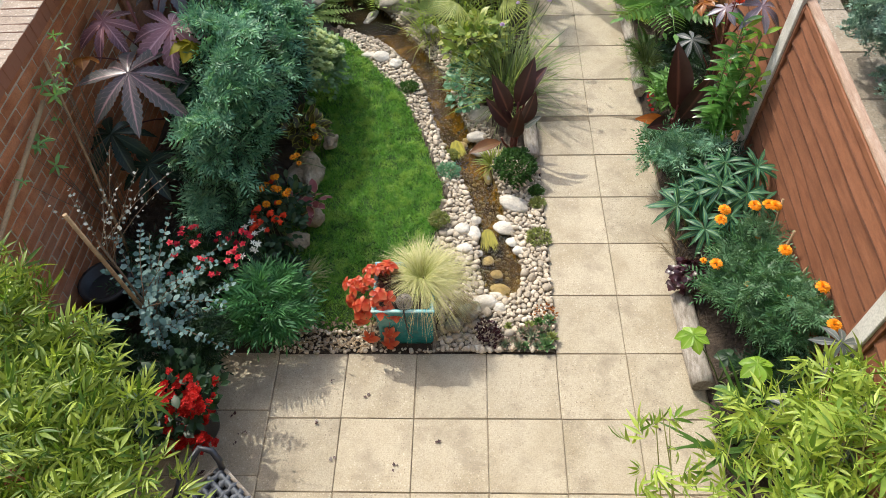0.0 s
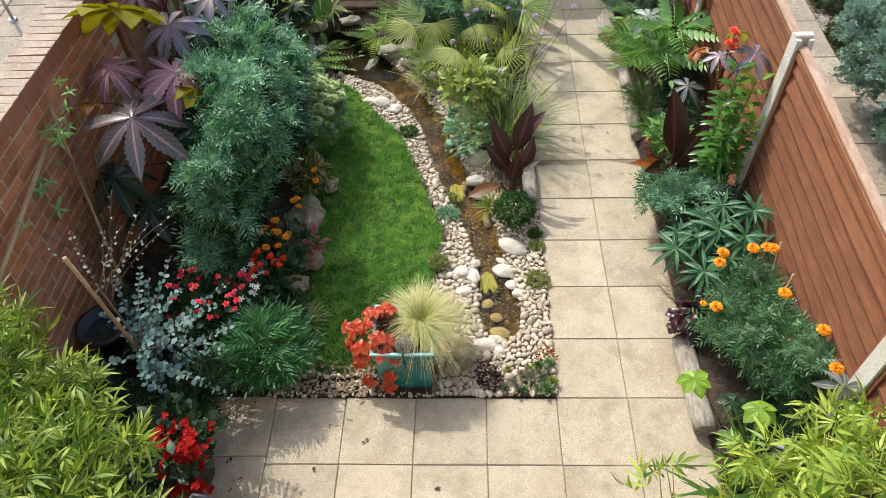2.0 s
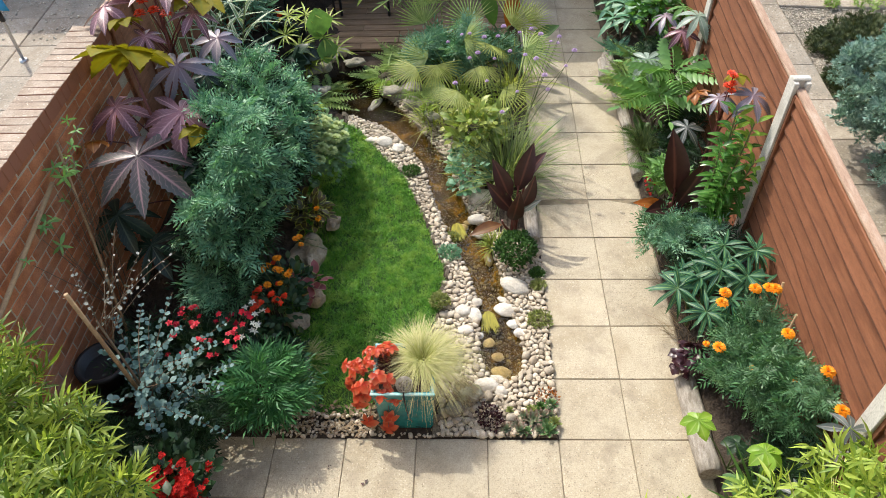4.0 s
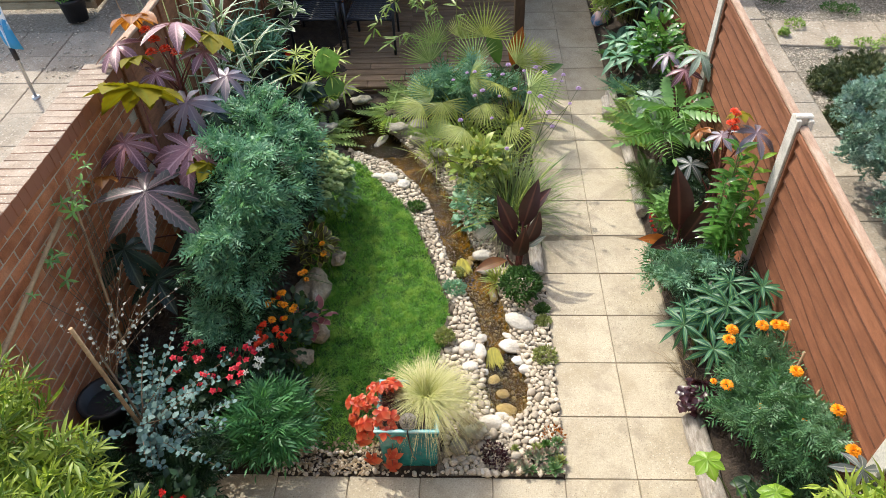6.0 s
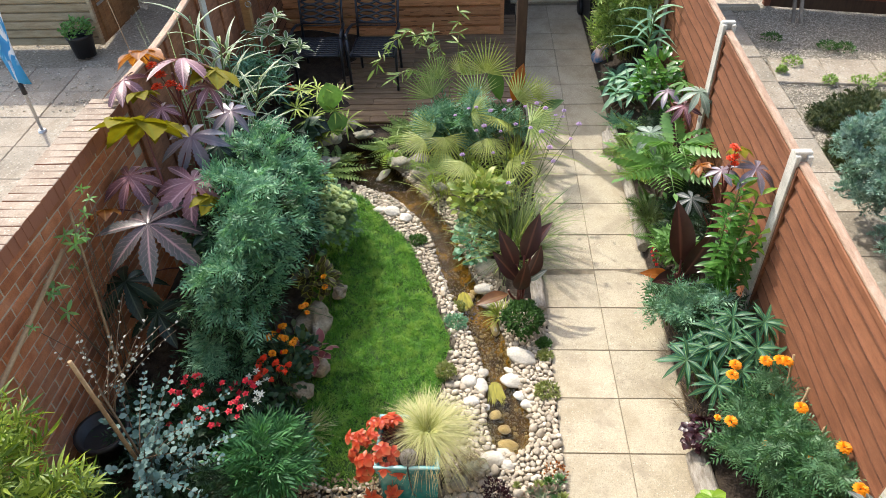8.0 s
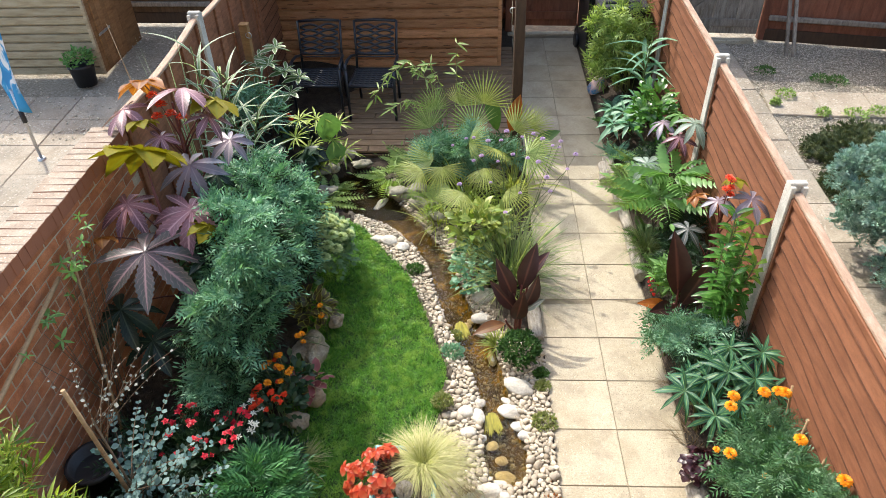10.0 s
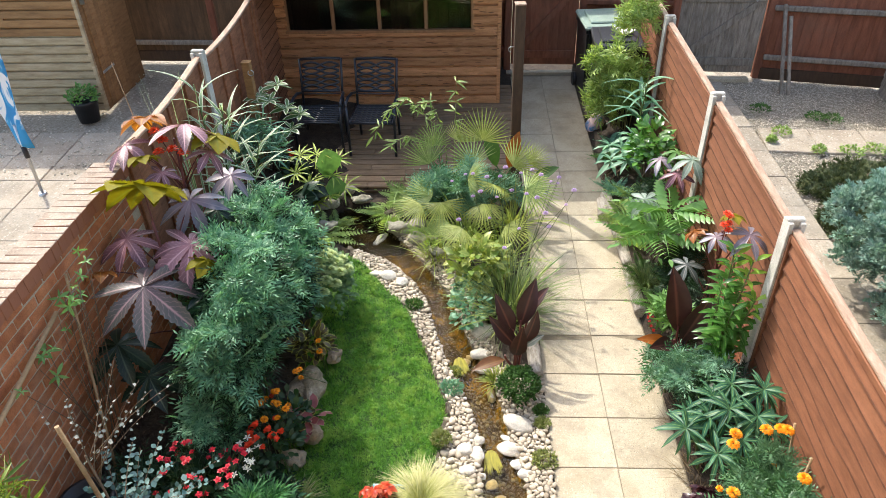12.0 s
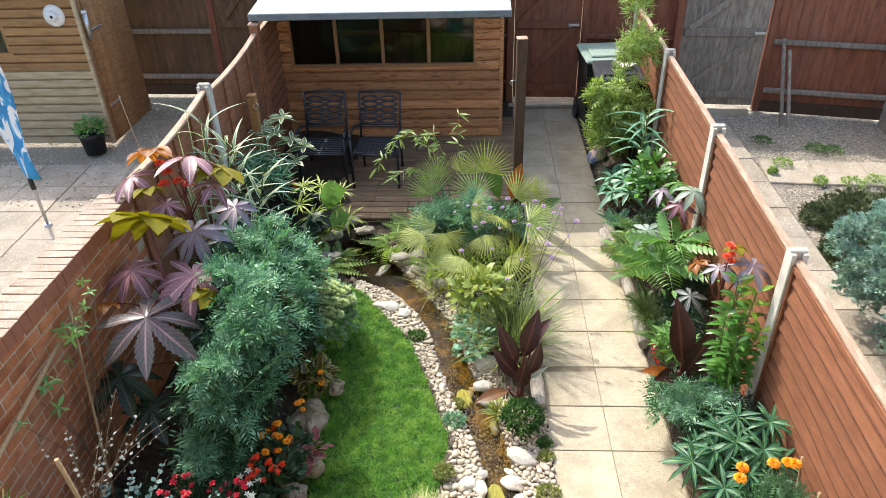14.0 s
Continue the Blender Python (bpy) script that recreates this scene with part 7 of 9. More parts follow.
b = Bag(91).dome(palmate(6, 5, wide=0.42), (0.9, 0.45, 0.18), (0.15, 0.14, 0.12), 60, 0.055, inner=0.5, lift=0.2)
part("foliage", b.mesh("foliage", L_HEUCH_P), None, heuch)
fatsia = plant("fatsia", "fatsia with bright green lobed leaves over the log", "fatsia", 0.95, -0.25)
for k, (x, y, z, r, m_) in enumerate([(0.70, -0.18, 0.55, 0.115, L_BRIGHT), (1.0, -0.38, 0.58, 0.115, L_BRIGHT), (0.88, -0.46, 0.40, 0.10, L_GREEN), (1.14, -0.28, 0.36, 0.12, L_DARK), (0.98, -0.18, 0.30, 0.10, L_DARK)]):
    lf = part("leaf", place_shape(palmate(7, 60 + k, wide=0.3), "leaf", m_, (x, y, z), (0.2 - 0.3 * k, -1, 0), (-0.1, -0.15, 1), r), None, fatsia)
    part("leaf_stalk", rod(bend(base(0.95, -0.25), (x, y, z), 0.03), 0.005, 0.003, 5), M_STEM, lf)
iris = plant("iris", "clump of broad sword-shaped iris leaves", "iris", 1.0, -0.72)
for k in range(34):
    part("blade", Bag(92 + k).blades((0.98 + 0.1 * math.cos(k * 2.4), -0.72 + 0.1 * math.sin(k * 2.4), 0.1), 1, 0.62, 0.02, 0.75, 0.35, 0.017, 6, toward=(-0.5, 0.1)).mesh("blade", L_GREEN), None, iris)
palmate_plant(1.3, -0.55, [(1.33, -0.40, 0.84, 0.17, L_CASTOR_GREY, (0.0, -0.3)), (1.05, -0.66, 0.66, 0.15, L_CASTOR_GREY, (0, -0.2)), (1.38, -0.74, 0.75, 0.14, L_CASTOR_GREY, (0, -0.2)), (1.25, -0.9, 0.75, 0.12, L_CASTOR_GREY, (0, -0.2))], "castor oil plant with slate-grey leaves beside the bamboo", M_STEM_RED, seed=17)
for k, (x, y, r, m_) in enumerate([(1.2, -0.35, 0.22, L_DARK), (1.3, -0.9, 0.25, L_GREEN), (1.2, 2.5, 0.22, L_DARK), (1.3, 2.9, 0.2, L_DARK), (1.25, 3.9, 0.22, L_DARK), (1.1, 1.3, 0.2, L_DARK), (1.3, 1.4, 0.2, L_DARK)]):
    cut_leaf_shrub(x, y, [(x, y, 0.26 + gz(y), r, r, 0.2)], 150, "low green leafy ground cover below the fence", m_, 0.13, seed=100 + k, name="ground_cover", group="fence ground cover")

for k, (x, y, m_) in enumerate([(1.05, 2.45, L_SUMAC), (1.0, 2.95, L_GREEN), (1.02, 3.4, L_FERN), (0.98, 4.3, L_BLUEGR), (1.05, 4.95, L_GREEN), (1.1, 5.3, L_BLUEGR), (1.2, 2.2, L_GREEN), (1.35, 5.0, L_GREEN)]):
    fern(x, y, 12, 0.28, "low ferny ground cover along the log edging", m_, 0.7, 30 + k, "edging ferns")

# planter with its plants
PX0, PX1, PY0, PY1, PZ = -1.155, -0.775, 0.06, 0.42, 0.37
planter = thing("planter", ((PX0 + PX1) / 2, 0.24, 0), "square teal glazed ceramic planter with worn rim", "planter")
bm = bmesh.new()
cx, cy = (PX0 + PX1) / 2, (PY0 + PY1) / 2
levels = [(0.165, 0.0), (0.172, 0.03), (0.178, 0.33), (0.180, 0.345), (0.174, 0.355), (0.176, 0.365), (0.192, 0.372), (0.194, 0.412), (0.188, 0.42), (0.165, 0.42), (0.160, 0.37), (0.155, 0.36)]
rings = []
for r, z in levels:
    ring = []
    for sx, sy in ((-1, -1), (1, -1), (1, 1), (-1, 1)):
        for ox, oy in (((1, 0), (0, 1)) if sx * sy < 0 else ((0, 1), (1, 0))):
            ring.append(bm.verts.new((cx + sx * (r - 0.012 * ox), cy + sy * (r - 0.012 * oy), z)))
    rings.append(ring)
for a, c in zip(rings, rings[1:]):
    for k in range(8):
        bm.faces.new((a[k], a[(k + 1) % 8], c[(k + 1) % 8], c[k]))
bm.faces.new(rings[0][::-1])
bm.faces.new(rings[-1])
bmesh.ops.recalc_face_normals(bm, faces=bm.faces)
body = part("body", bm, M_TEAL, planter)
for sx, sy, lx, ly in ((0, -1, 0.392, 0.02), (0, 1, 0.392, 0.02), (-1, 0, 0.02, 0.35), (1, 0, 0.02, 0.35)):
    part("rim", block((lx, ly, 0.012), Matrix.Translation((cx + sx * 0.182, cy + sy * 0.182, 0.421)), 0.004), M_TEAL_RIM, planter, "paler worn glaze along the rim")
part("compost", block((0.33, 0.33, 0.02), Matrix.Translation((cx, cy, 0.385)), 0), M_SOIL, planter)
sedge = thing("sedge_grass", (-0.86, 0.28, 0.34), "straw-coloured fine sedge spilling from the planter", "grass")
b = Bag(95).blades((-0.85, 0.31, 0.38), 2300, 0.34, 0.045, 0.95, 1.2, 0.0012, 9, toward=(0.55, 0.35), lean_least=0.1)
part("blade", b.mesh("blade", L_CAREX), None, sedge)
coral = thing("coral_heuchera", (-1.05, 0.24, 0.34), "heuchera with large coral-red leaves trailing from the planter", "heuchera")
rng = random.Random(21)
for k in range(38):
    a = rng.uniform(1.4, 5.2)
    r = 0.05 + 0.24 * math.sqrt(rng.random())
    x, y = -1.06 + r * math.cos(a) * 0.95, 0.24 + r * math.sin(a) * 0.7
    z = 0.60 - r * 0.75 + rng.uniform(-0.03, 0.03)
    lf = part("leaf", place_shape(palmate(5, 200 + k, wide=0.33), "leaf", L_HEUCH, (x, y, z), (math.cos(a), math.sin(a), -0.2 - r), (0.3 * math.cos(a), 0.3 * math.sin(a) - 0.25, 1), rng.uniform(0.035, 0.075)), None, coral)
    part("leaf_stalk", rod(bend((-1.05, 0.26, 0.34), (x, y, z), 0.05, 4), 0.0025, 0.002, 4), M_STEM_RED, lf)
for k, (x, y, z) in enumerate([(-1.06, 0.03, 0.20), (-1.07, 0.02, 0.10), (-1.25, 0.1, 0.25), (-1.2, 0.05, 0.12), (-1.3, 0.18, 0.33)]):
    lf = part("leaf", place_shape(palmate(5, 240 + k, wide=0.33), "leaf", L_HEUCH, (x, y, z), (0.1, -0.35, -1), (-0.1, -1, 0.4), 0.075), None, coral)
    part("leaf_stalk", rod(bend((-1.05, 0.22, 0.36), (x, y, z), 0.1, 5), 0.0025, 0.002, 4), M_STEM_RED, lf)
# Crumpled pale dried ball, drawn as thin looped strands.
ball = thing("wire_ball", (-0.95, 0.1, 0.35), "crumpled ball of pale dried strands resting in the planter", "ornament")
bm = bmesh.new()
rng = random.Random(5)
for k in range(26):
    ax = Vector((rng.gauss(0, 1), rng.gauss(0, 1), rng.gauss(0, 1))).normalized()
    u_ = ax.orthogonal().normalized()
    w_ = ax.cross(u_)
    o_ = Vector((-0.955, 0.11, 0.445)) + ax * rng.uniform(-0.02, 0.02)
    tube(bm, [o_ + 0.05 * (u_ * math.cos(t * 0.52) + w_ * math.sin(t * 0.52)) for t in range(13)], 0.0013, 0.0013, 4)
tagged(part("wire", bm, M_LOG, ball), kind="stuff")
vine = thing("dark_stem", (-0.95, 0.05, 0.36), "thin dark stem hanging over the planter front", "stem")
part("stalk", rod([(-0.96, 0.1, 0.43), (-0.955, 0.04, 0.425), (-0.95, 0.045, 0.28), (-0.94, 0.045, 0.17), (-0.92, 0.045, 0.13)], 0.006, 0.003, 5), M_BLACK, vine)

# ---- stones, pebbles and grass ----
M_SANDSTONE = surface("rough_sandstone", [(0.26, 0.20, 0.13), (0.40, 0.33, 0.23), (0.52, 0.45, 0.34)], 9, 0.9, 0.8, 50, vary=0.1, stain=(0.16, 0.14, 0.09), stain_scale=8, stain_amount=0.6, depth=0.02)
SANDSTONES = [stone_mesh("rock", k + 40, 0.34, 3, 0.8) for k in range(5)]
for me in SANDSTONES:
    me.materials.append(M_SANDSTONE)
STONES = [stone_mesh("stone", k, 0.14, 3, 0.62) for k in range(6)]
for me in STONES:
    me.materials.append(M_STONE)
ROCKS = [stone_mesh("rock", k + 20, 0.3, 3, 0.75) for k in range(5)]
for me in ROCKS:
    me.materials.append(M_STONE_DARK)


def boulder(x, y, sx, sy, rz=0.0, z=None, dark=False, label="smooth pale river stone at the stream edge", k=0):
    me = (SANDSTONES if "sandstone" in label else ROCKS if dark else STONES)[k % 5]
    h = min(sx, sy) * 0.9
    ob = new("rock" if dark else "river_stone", me)
    ob.matrix_basis = pose(x, y, (garden_height(x, y) + h * 0.30) if z is None else z, 0, 0, rz) @ Matrix.Diagonal((sx, sy, h, 1))
    return tagged(ob, label, "rock" if dark else "stone", "pond rocks" if dark else "stream stones")


for k, (x, y, sx, sy, rz) in enumerate([(-0.22, 1.27, 0.235, 0.135, -25), (-0.28, 1.07, 0.20, 0.13, -8), (-0.19, 0.85, 0.12, 0.08, -5), (-0.34, 0.56, 0.15, 0.10, -15), (-0.37, 0.48, 0.13, 0.085, -5), (-0.45, 0.39, 0.17, 0.11, 5),
                                        (-0.35, 0.35, 0.10, 0.08, 0), (-0.52, 1.0, 0.09, 0.14, 5), (-0.61, 1.03, 0.12, 0.11, 0), (-0.30, 1.18, 0.11, 0.06, -20), (-0.23, 0.94, 0.12, 0.08, 0), (-0.51, 1.13, 0.10, 0.08, 0)]):
    boulder(x, y, sx, sy, rz, k=k)
for k, (x, y, sx, sy, rz) in enumerate([(-0.47, 2.27, 0.22, 0.16, 10), (-0.49, 2.02, 0.17, 0.11, -5), (-0.46, 1.88, 0.17, 0.11, 15), (-1.35, 3.02, 0.16, 0.13, -10), (-1.21, 2.93, 0.13, 0.12, 20), (-0.49, 0.03, 0.10, 0.06, -5),
                                        (-0.40, 1.62, 0.08, 0.16, 10), (-0.57, 2.05, 0.08, 0.07, 0), (-0.59, 0.86, 0.12, 0.08, 10), (-0.49, 0.84, 0.07, 0.06, 0), (-0.79, 1.08, 0.06, 0.1, 0), (-1.47, 3.06, 0.14, 0.08, 0)]):
    boulder(x, y, sx, sy, rz, k=k + 2)
for k, (x, y, sx, sy, rz) in enumerate([(-1.84, 1.58, 0.26, 0.32, 10), (-1.68, 1.90, 0.11, 0.17, -10), (-1.71, 1.10, 0.17, 0.18, 0), (-1.80, 0.88, 0.18, 0.16, 0), (-1.74, 0.50, 0.14, 0.16, 0)]):
    boulder(x, y, sx, sy, rz, garden_height(x, y) + 0.11, label="rough sandstone rock edging the lawn", k=k)
for k, (x, y, sx, sy, rz) in enumerate([(-2.03, 4.23, 0.20, 0.14, 10), (-1.75, 4.22, 0.2, 0.13, 5), (-2.2, 3.93, 0.30, 0.2, 15), (-1.33, 3.78, 0.26, 0.18, -25), (-1.11, 3.8, 0.22, 0.2, 0), (-1.05, 3.56, 0.26, 0.18, -20),
                                        (-1.19, 4.06, 0.2, 0.15, 0), (-0.92, 3.35, 0.2, 0.14, -30), (-2.05, 4.05, 0.18, 0.14, 30), (-1.9, 4.36, 0.16, 0.12, 0), (-2.02, 3.66, 0.18, 0.14, 0), (-1.5, 3.66, 0.08, 0.2, -20)]):
    boulder(x, y, sx, sy, rz, garden_height(x, y) + 0.06 if not inside(x, y, STREAM) else gz(y) - 0.03, True, "angular mossy grey rock at the pond edge", k)
boulder(-0.57, 0.30, 0.17, 0.12, 0, 0.05, True, "rounded brown rock beside the planter", 1)
boulder(-0.66, 0.20, 0.13, 0.10, 20, 0.04, True, "rounded brown rock beside the planter", 3)
for k, (x, y, r) in enumerate([(-0.36, 0.68, 0.09), (-0.42, 0.80, 0.10), (-0.62, 1.98, 0.12), (-0.42, 1.0, 0.11)]):
    ob = new("weedy_stone", STONES[k % 5])
    ob.matrix_basis = pose(x, y, gz(y) - 0.075, 0, 0, 30 * k) @ Matrix.Diagonal((r, r * 0.8, r * 0.6, 1))
    tagged(ob, "stone lying under the shallow stream water", "stone", "stones under water")
weed = thing("water_weed", (-0.42, 1.02, -0.05), "ochre weed trailing over the stream sill", "water weed")
bw = Bag(120)
for x, y, n in ((-0.42, 1.03, 90), (-0.66, 1.98, 90), (-0.55, 0.46, 60)):
    bw.blades((x, y, gz(y) - 0.036), n, 0.15, 0.04, 1.56, 0.02, 0.006, 4, toward=(0.4, -4.0), lean_least=1.5)
tagged(part("strand", bw.mesh("strand", L_WEED), None, weed), kind="stuff")

# pebbles: the nearest as parts, the rest joined
rng = random.Random(77)
taken = {}
spots = []


def free(x, y, r):
    cx, cy = int(x / 0.08), int(y / 0.08)
    for i in (-1, 0, 1):
        for j in (-1, 0, 1):
            for (a, c, q) in taken.get((cx + i, cy + j), ()):
                if (a - x) ** 2 + (c - y) ** 2 < (0.74 * (q + r)) ** 2:
                    return False
    return True


for sizes, tries in (((0.024, 0.036), 1000), ((0.016, 0.024), 26000), ((0.009, 0.014), 50000)):
    for _ in range(tries):
        x, y = rng.uniform(-1.75, 0.0), rng.uniform(0.02, 4.1)
        r = rng.uniform(*sizes) * (0.85 if y > 1.3 else 1.0)
        if not inside(x, y, PEBBLES) or (inside(x, y, STREAM) and near_loop(x, y, STREAM) > 0.02) or not free(x, y, r):
            continue
        if PX0 - 0.02 < x < PX1 + 0.02 and y < PY1 + 0.02:
            continue
        taken.setdefault((int(x / 0.08), int(y / 0.08)), []).append((x, y, r))
        spots.append((x, y, r))
for _ in range(2600):
    x, y = rng.uniform(-1.85, -0.74), rng.uniform(0.0, 0.2)
    r = rng.uniform(0.007, 0.018)
    if rng.random() < 0.35 and free(x, y, r) and not (PX0 - 0.02 < x < PX1 + 0.02 and y > 0.03):
        taken.setdefault((int(x / 0.08), int(y / 0.08)), []).append((x, y, r))
        spots.append((x, y, r))
for _ in range(9000):
    x, y = rng.uniform(-1.1, -0.15), rng.uniform(0.45, 3.6)
    r = rng.uniform(0.009, 0.018)
    if (y < 1.8 or rng.random() < 0.12) and inside(x, y, STREAM) and near_loop(x, y, STREAM) > 0.015 and free(x, y, r * 1.1):
        taken.setdefault((int(x / 0.08), int(y / 0.08)), []).append((x, y, r))
        spots.append((x, y, -r))
PEB = [stone_mesh("pebble", k + 50, 0.20, 2, 0.6) for k in range(6)]
PEB_RAW = []
for me in PEB:
    me.materials.append(M_PEBBLE_ONE)
    v = np.array([q.co[:] for q in me.vertices])
    f = np.array([p.vertices[:] for p in me.polygons])
    v = v * np.array([1.18, 0.88, 1.0])
    PEB_RAW.append((v, f, np.zeros((len(v), 2))))
pebble_bed = thing("pebble_bed", (-0.4, 0.3, -0.02), "bed of rounded cream and grey pebbles along the stream", "pebbles", kind="structure")
bag, wet = Bag(5), Bag(6)
single = 0
for x, y, r in spots:
    q = abs(r)
    z = garden_height(x, y) + (0.012 + q * 0.45 if r > 0 else q * 0.35)
    if r > 0 and y < 0.62 and x > -0.5 and single < 300 and q > 0.0165:
        part("pebble", PEB[rng.randrange(6)], None, pebble_bed, at=pose(x, y, z, rng.uniform(-15, 15), rng.uniform(-15, 15), rng.uniform(0, 360)) @ Matrix.Diagonal((q * 2.3, q * 1.8, q * 1.9, 1)))
        single += 1
    else:
        a = rng.uniform(0, 6.28)
        (bag if r > 0 else wet).put(PEB_RAW[rng.randrange(6)], (x, y, z), (math.cos(a), math.sin(a), rng.uniform(-0.2, 0.2)), (rng.uniform(-0.2, 0.2), rng.uniform(-0.2, 0.2), 1), q * 2.05)


def smooth(me):
    me.polygons.foreach_set("use_smooth", [True] * len(me.polygons))
    return me


tagged(part("pebble", smooth(bag.mesh("pebble", M_PEBBLE)), None, pebble_bed), kind="stuff")
M_WETSTONE = surface("wet_stream_stone", [(0.07, 0.06, 0.03), (0.16, 0.135, 0.07), (0.30, 0.26, 0.15)], 8, 0.4, 0.2, 80, vary=0.35, by="island")
tagged(part("stream_pebble", smooth(wet.mesh("stream_pebble", M_WETSTONE)), None, pebble_bed), kind="stuff")

# lawn blades
r_ = np.random.RandomState(3)
pts = []
while len(pts) < 52000:
    for x, y in zip(r_.uniform(-2.0, -0.66, 4000), r_.uniform(0.1, 3.4, 4000)):
        d_ = noise.noise((x * 7, y * 7, 0.5)) * 0.5 + noise.noise((x * 20, y * 20, 1.5)) * 0.3
        if inside(x, y, LAWN) and r_.rand() < 0.75 + d_ and (y > 0.45 or r_.rand() < 0.4):
            pts.append((x, y, gz(y) + 0.004 + 0.012 * noise.noise((x * 2, y * 2, 1))))
grass = Bag(9).blades(np.array(pts), len(pts), 0.042, 0.0, 0.9, 0.5, 0.0018, 2)
tall = np.array([p for p in pts[:40000] if noise.noise((p[0] * 11, p[1] * 11, 4)) > 0.10])
grass.blades(tall, len(tall), 0.07, 0.0, 0.8, 0.6, 0.002, 3)
tagged(part("lawn_grass", grass.mesh("lawn_grass", L_LAWN), None), "short fresh green mown lawn grass", "grass", kind="stuff")

# litter of dry bits along the patio edge
litter = Bag(19)
for _ in range(260):
    x = rng.uniform(-1.85, -1.1)
    litter.put(kite(0.2), (x, rng.uniform(0.0, 0.22), 0.05), (rng.uniform(-1, 1), rng.uniform(-1, 1), 0.1), (0, 0, 1), rng.uniform(0.02, 0.05))
tagged(part("leaf_litter", litter.mesh("leaf_litter", L_DEAD), None), "dry straw-coloured leaf litter at the bed edge", "leaf litter", kind="stuff")
scraps = Bag(23)
for (x, y) in [(-2.02, -0.44), (-1.95, -0.55), (-1.97, -0.62), (-2.2, -0.45), (-2.25, -0.62), (-2.3, -0.7), (-2.22, -0.72), (-1.5, -0.47), (-1.38, -0.7), (-2.15, -0.8), (-1.43, -0.2), (0.62, -0.62), (0.56, -0.5), (-1.2, -0.3), (-0.75, -0.6), (-1.0, -0.75), (-2.35, -0.6)]:
    for _ in range(3):
        scraps.put(kite(0.35, 0.3), (x + rng.uniform(-0.015, 0.015), y + rng.uniform(-0.015, 0.015), 0.006), (rng.uniform(-1, 1), rng.uniform(-1, 1), 0.3), (0, 0, 1), rng.uniform(0.012, 0.03))
tagged(part("fallen_leaf", scraps.mesh("fallen_leaf", L_CANNA), None), "small dark fallen leaves lying on the paving", "fallen leaves", kind="stuff")

# succulents in the pebble corner
ROS = whorl(22, strip(2, 0.26, -0.15, 0.3, 1.6, 0, 0.6), (0.1, 1.2), seed=7)
for k, (x, y, s, m_) in enumerate([(-0.15, 0.13, 0.065, L_SUCC), (-0.26, 0.08, 0.05, L_SUCC), (-0.07, 0.09, 0.055, L_SEDUM), (-0.10, 0.22, 0.045, L_GREEN), (-0.04, 0.16, 0.04, L_SUCC), (-0.2, 0.04, 0.04, L_SEDUM), (-0.3, 0.2, 0.03, L_MOSS), (-0.12, 0.05, 0.045, L_SUCC), (-0.06, 0.045, 0.06, L_SEDUM), (-0.21, 0.15, 0.05, L_SUCC), (-0.16, 0.19, 0.05, L_MOSS), (-0.03, 0.23, 0.05, L_SEDUM), (-0.24, 0.045, 0.055, L_SUCC), (-0.09, 0.15, 0.06, L_SUCC), (-0.02, 0.10, 0.05, L_MOSS), (-0.33, 0.06, 0.05, L_SUCC)]):
    s_ = plant("succulent", "fleshy grey-green rosette succulent among pebbles", "succulent", x, y, "rosette succulents")
    part("rosette", place_shape(ROS, "rosette", m_, (x, y, garden_height(x, y) + 0.03), (1, k, 0), (0, -0.2, 1), s * 1.25), None, s_)
for x, y, m_, n in ((-0.42, 0.10, L_HEUCH_P, 260), (-0.05, 0.28, L_CANNA_O, 60), (-0.44, 0.16, L_HEUCH_P, 160)):
    s_ = plant("red_sedum", "low dark red stonecrop spreading over pebbles", "stonecrop", x, y)
    part("foliage", Bag(130).dome(kite(0.3), (x, y, 0.02), (0.08, 0.07, 0.06), n, 0.022, lift=1.0).mesh("foliage", m_), None, s_)
tuft = plant("grass_tuft", "brown dry grass tuft below the planter", "grass", -0.62, 0.3)
part("blade", Bag(131).blades((-0.6, 0.3, 0.05), 200, 0.13, 0.05, 1.2, 0.6, 0.0018).mesh("blade", L_DEAD), None, tuft)


# ---- log edging ----
def log(a, b, r, seed):
    a, b = Vector(a), Vector(b)
    ob = thing("log", ((a.x + b.x) / 2, (a.y + b.y) / 2, min(a.z, b.z) - r), "weathered grey log edging the planting bed", "log", "log edging")
    bm = bmesh.new()
    n, s = 9, 14
    d = (b - a).normalized()
    x_ = d.cross(Vector((0, 0, 1))).normalized()
    y_ = x_.cross(d)
    rings = []
    for i in range(n + 1):
        p = a.lerp(b, i / n)
        ring = []
        for k in range(s):
            t = 2 * math.pi * k / s
            rr = r * (1 + 0.13 * noise.noise((math.cos(t) * 1.5 + seed, math.sin(t) * 1.5, i * 0.5)) + 0.05 * noise.noise((math.cos(t) * 5, math.sin(t) * 5 + seed, i * 0.9)))
            ring.append(bm.verts.new(p + rr * (x_ * math.cos(t) + y_ * math.sin(t))))
        rings.append(ring)
    for q, w in zip(rings, rings[1:]):
        for k in range(s):
            bm.faces.new((q[k], q[(k + 1) % s], w[(k + 1) % s], w[k])).smooth = True
    bm.faces.new(rings[0][::-1])
    bm.faces.new(rings[-1])
    part("bark", bm, M_LOG, ob)
    return ob


log((0.865, -0.26, 0.07), (0.855, 0.40, 0.07), 0.07, 1)
log((0.90, 2.45, 0.09), (0.90, 3.05, 0.11), 0.055, 2)
log((0.91, 3.1, 0.11), (0.90, 3.75, 0.13), 0.055, 3)
log((0.90, 3.85, 0.13), (0.89, 4.35, 0.15), 0.06, 4)
log((-0.05, 1.72, 0.05), (-0.06, 2.35, 0.07), 0.055, 5)
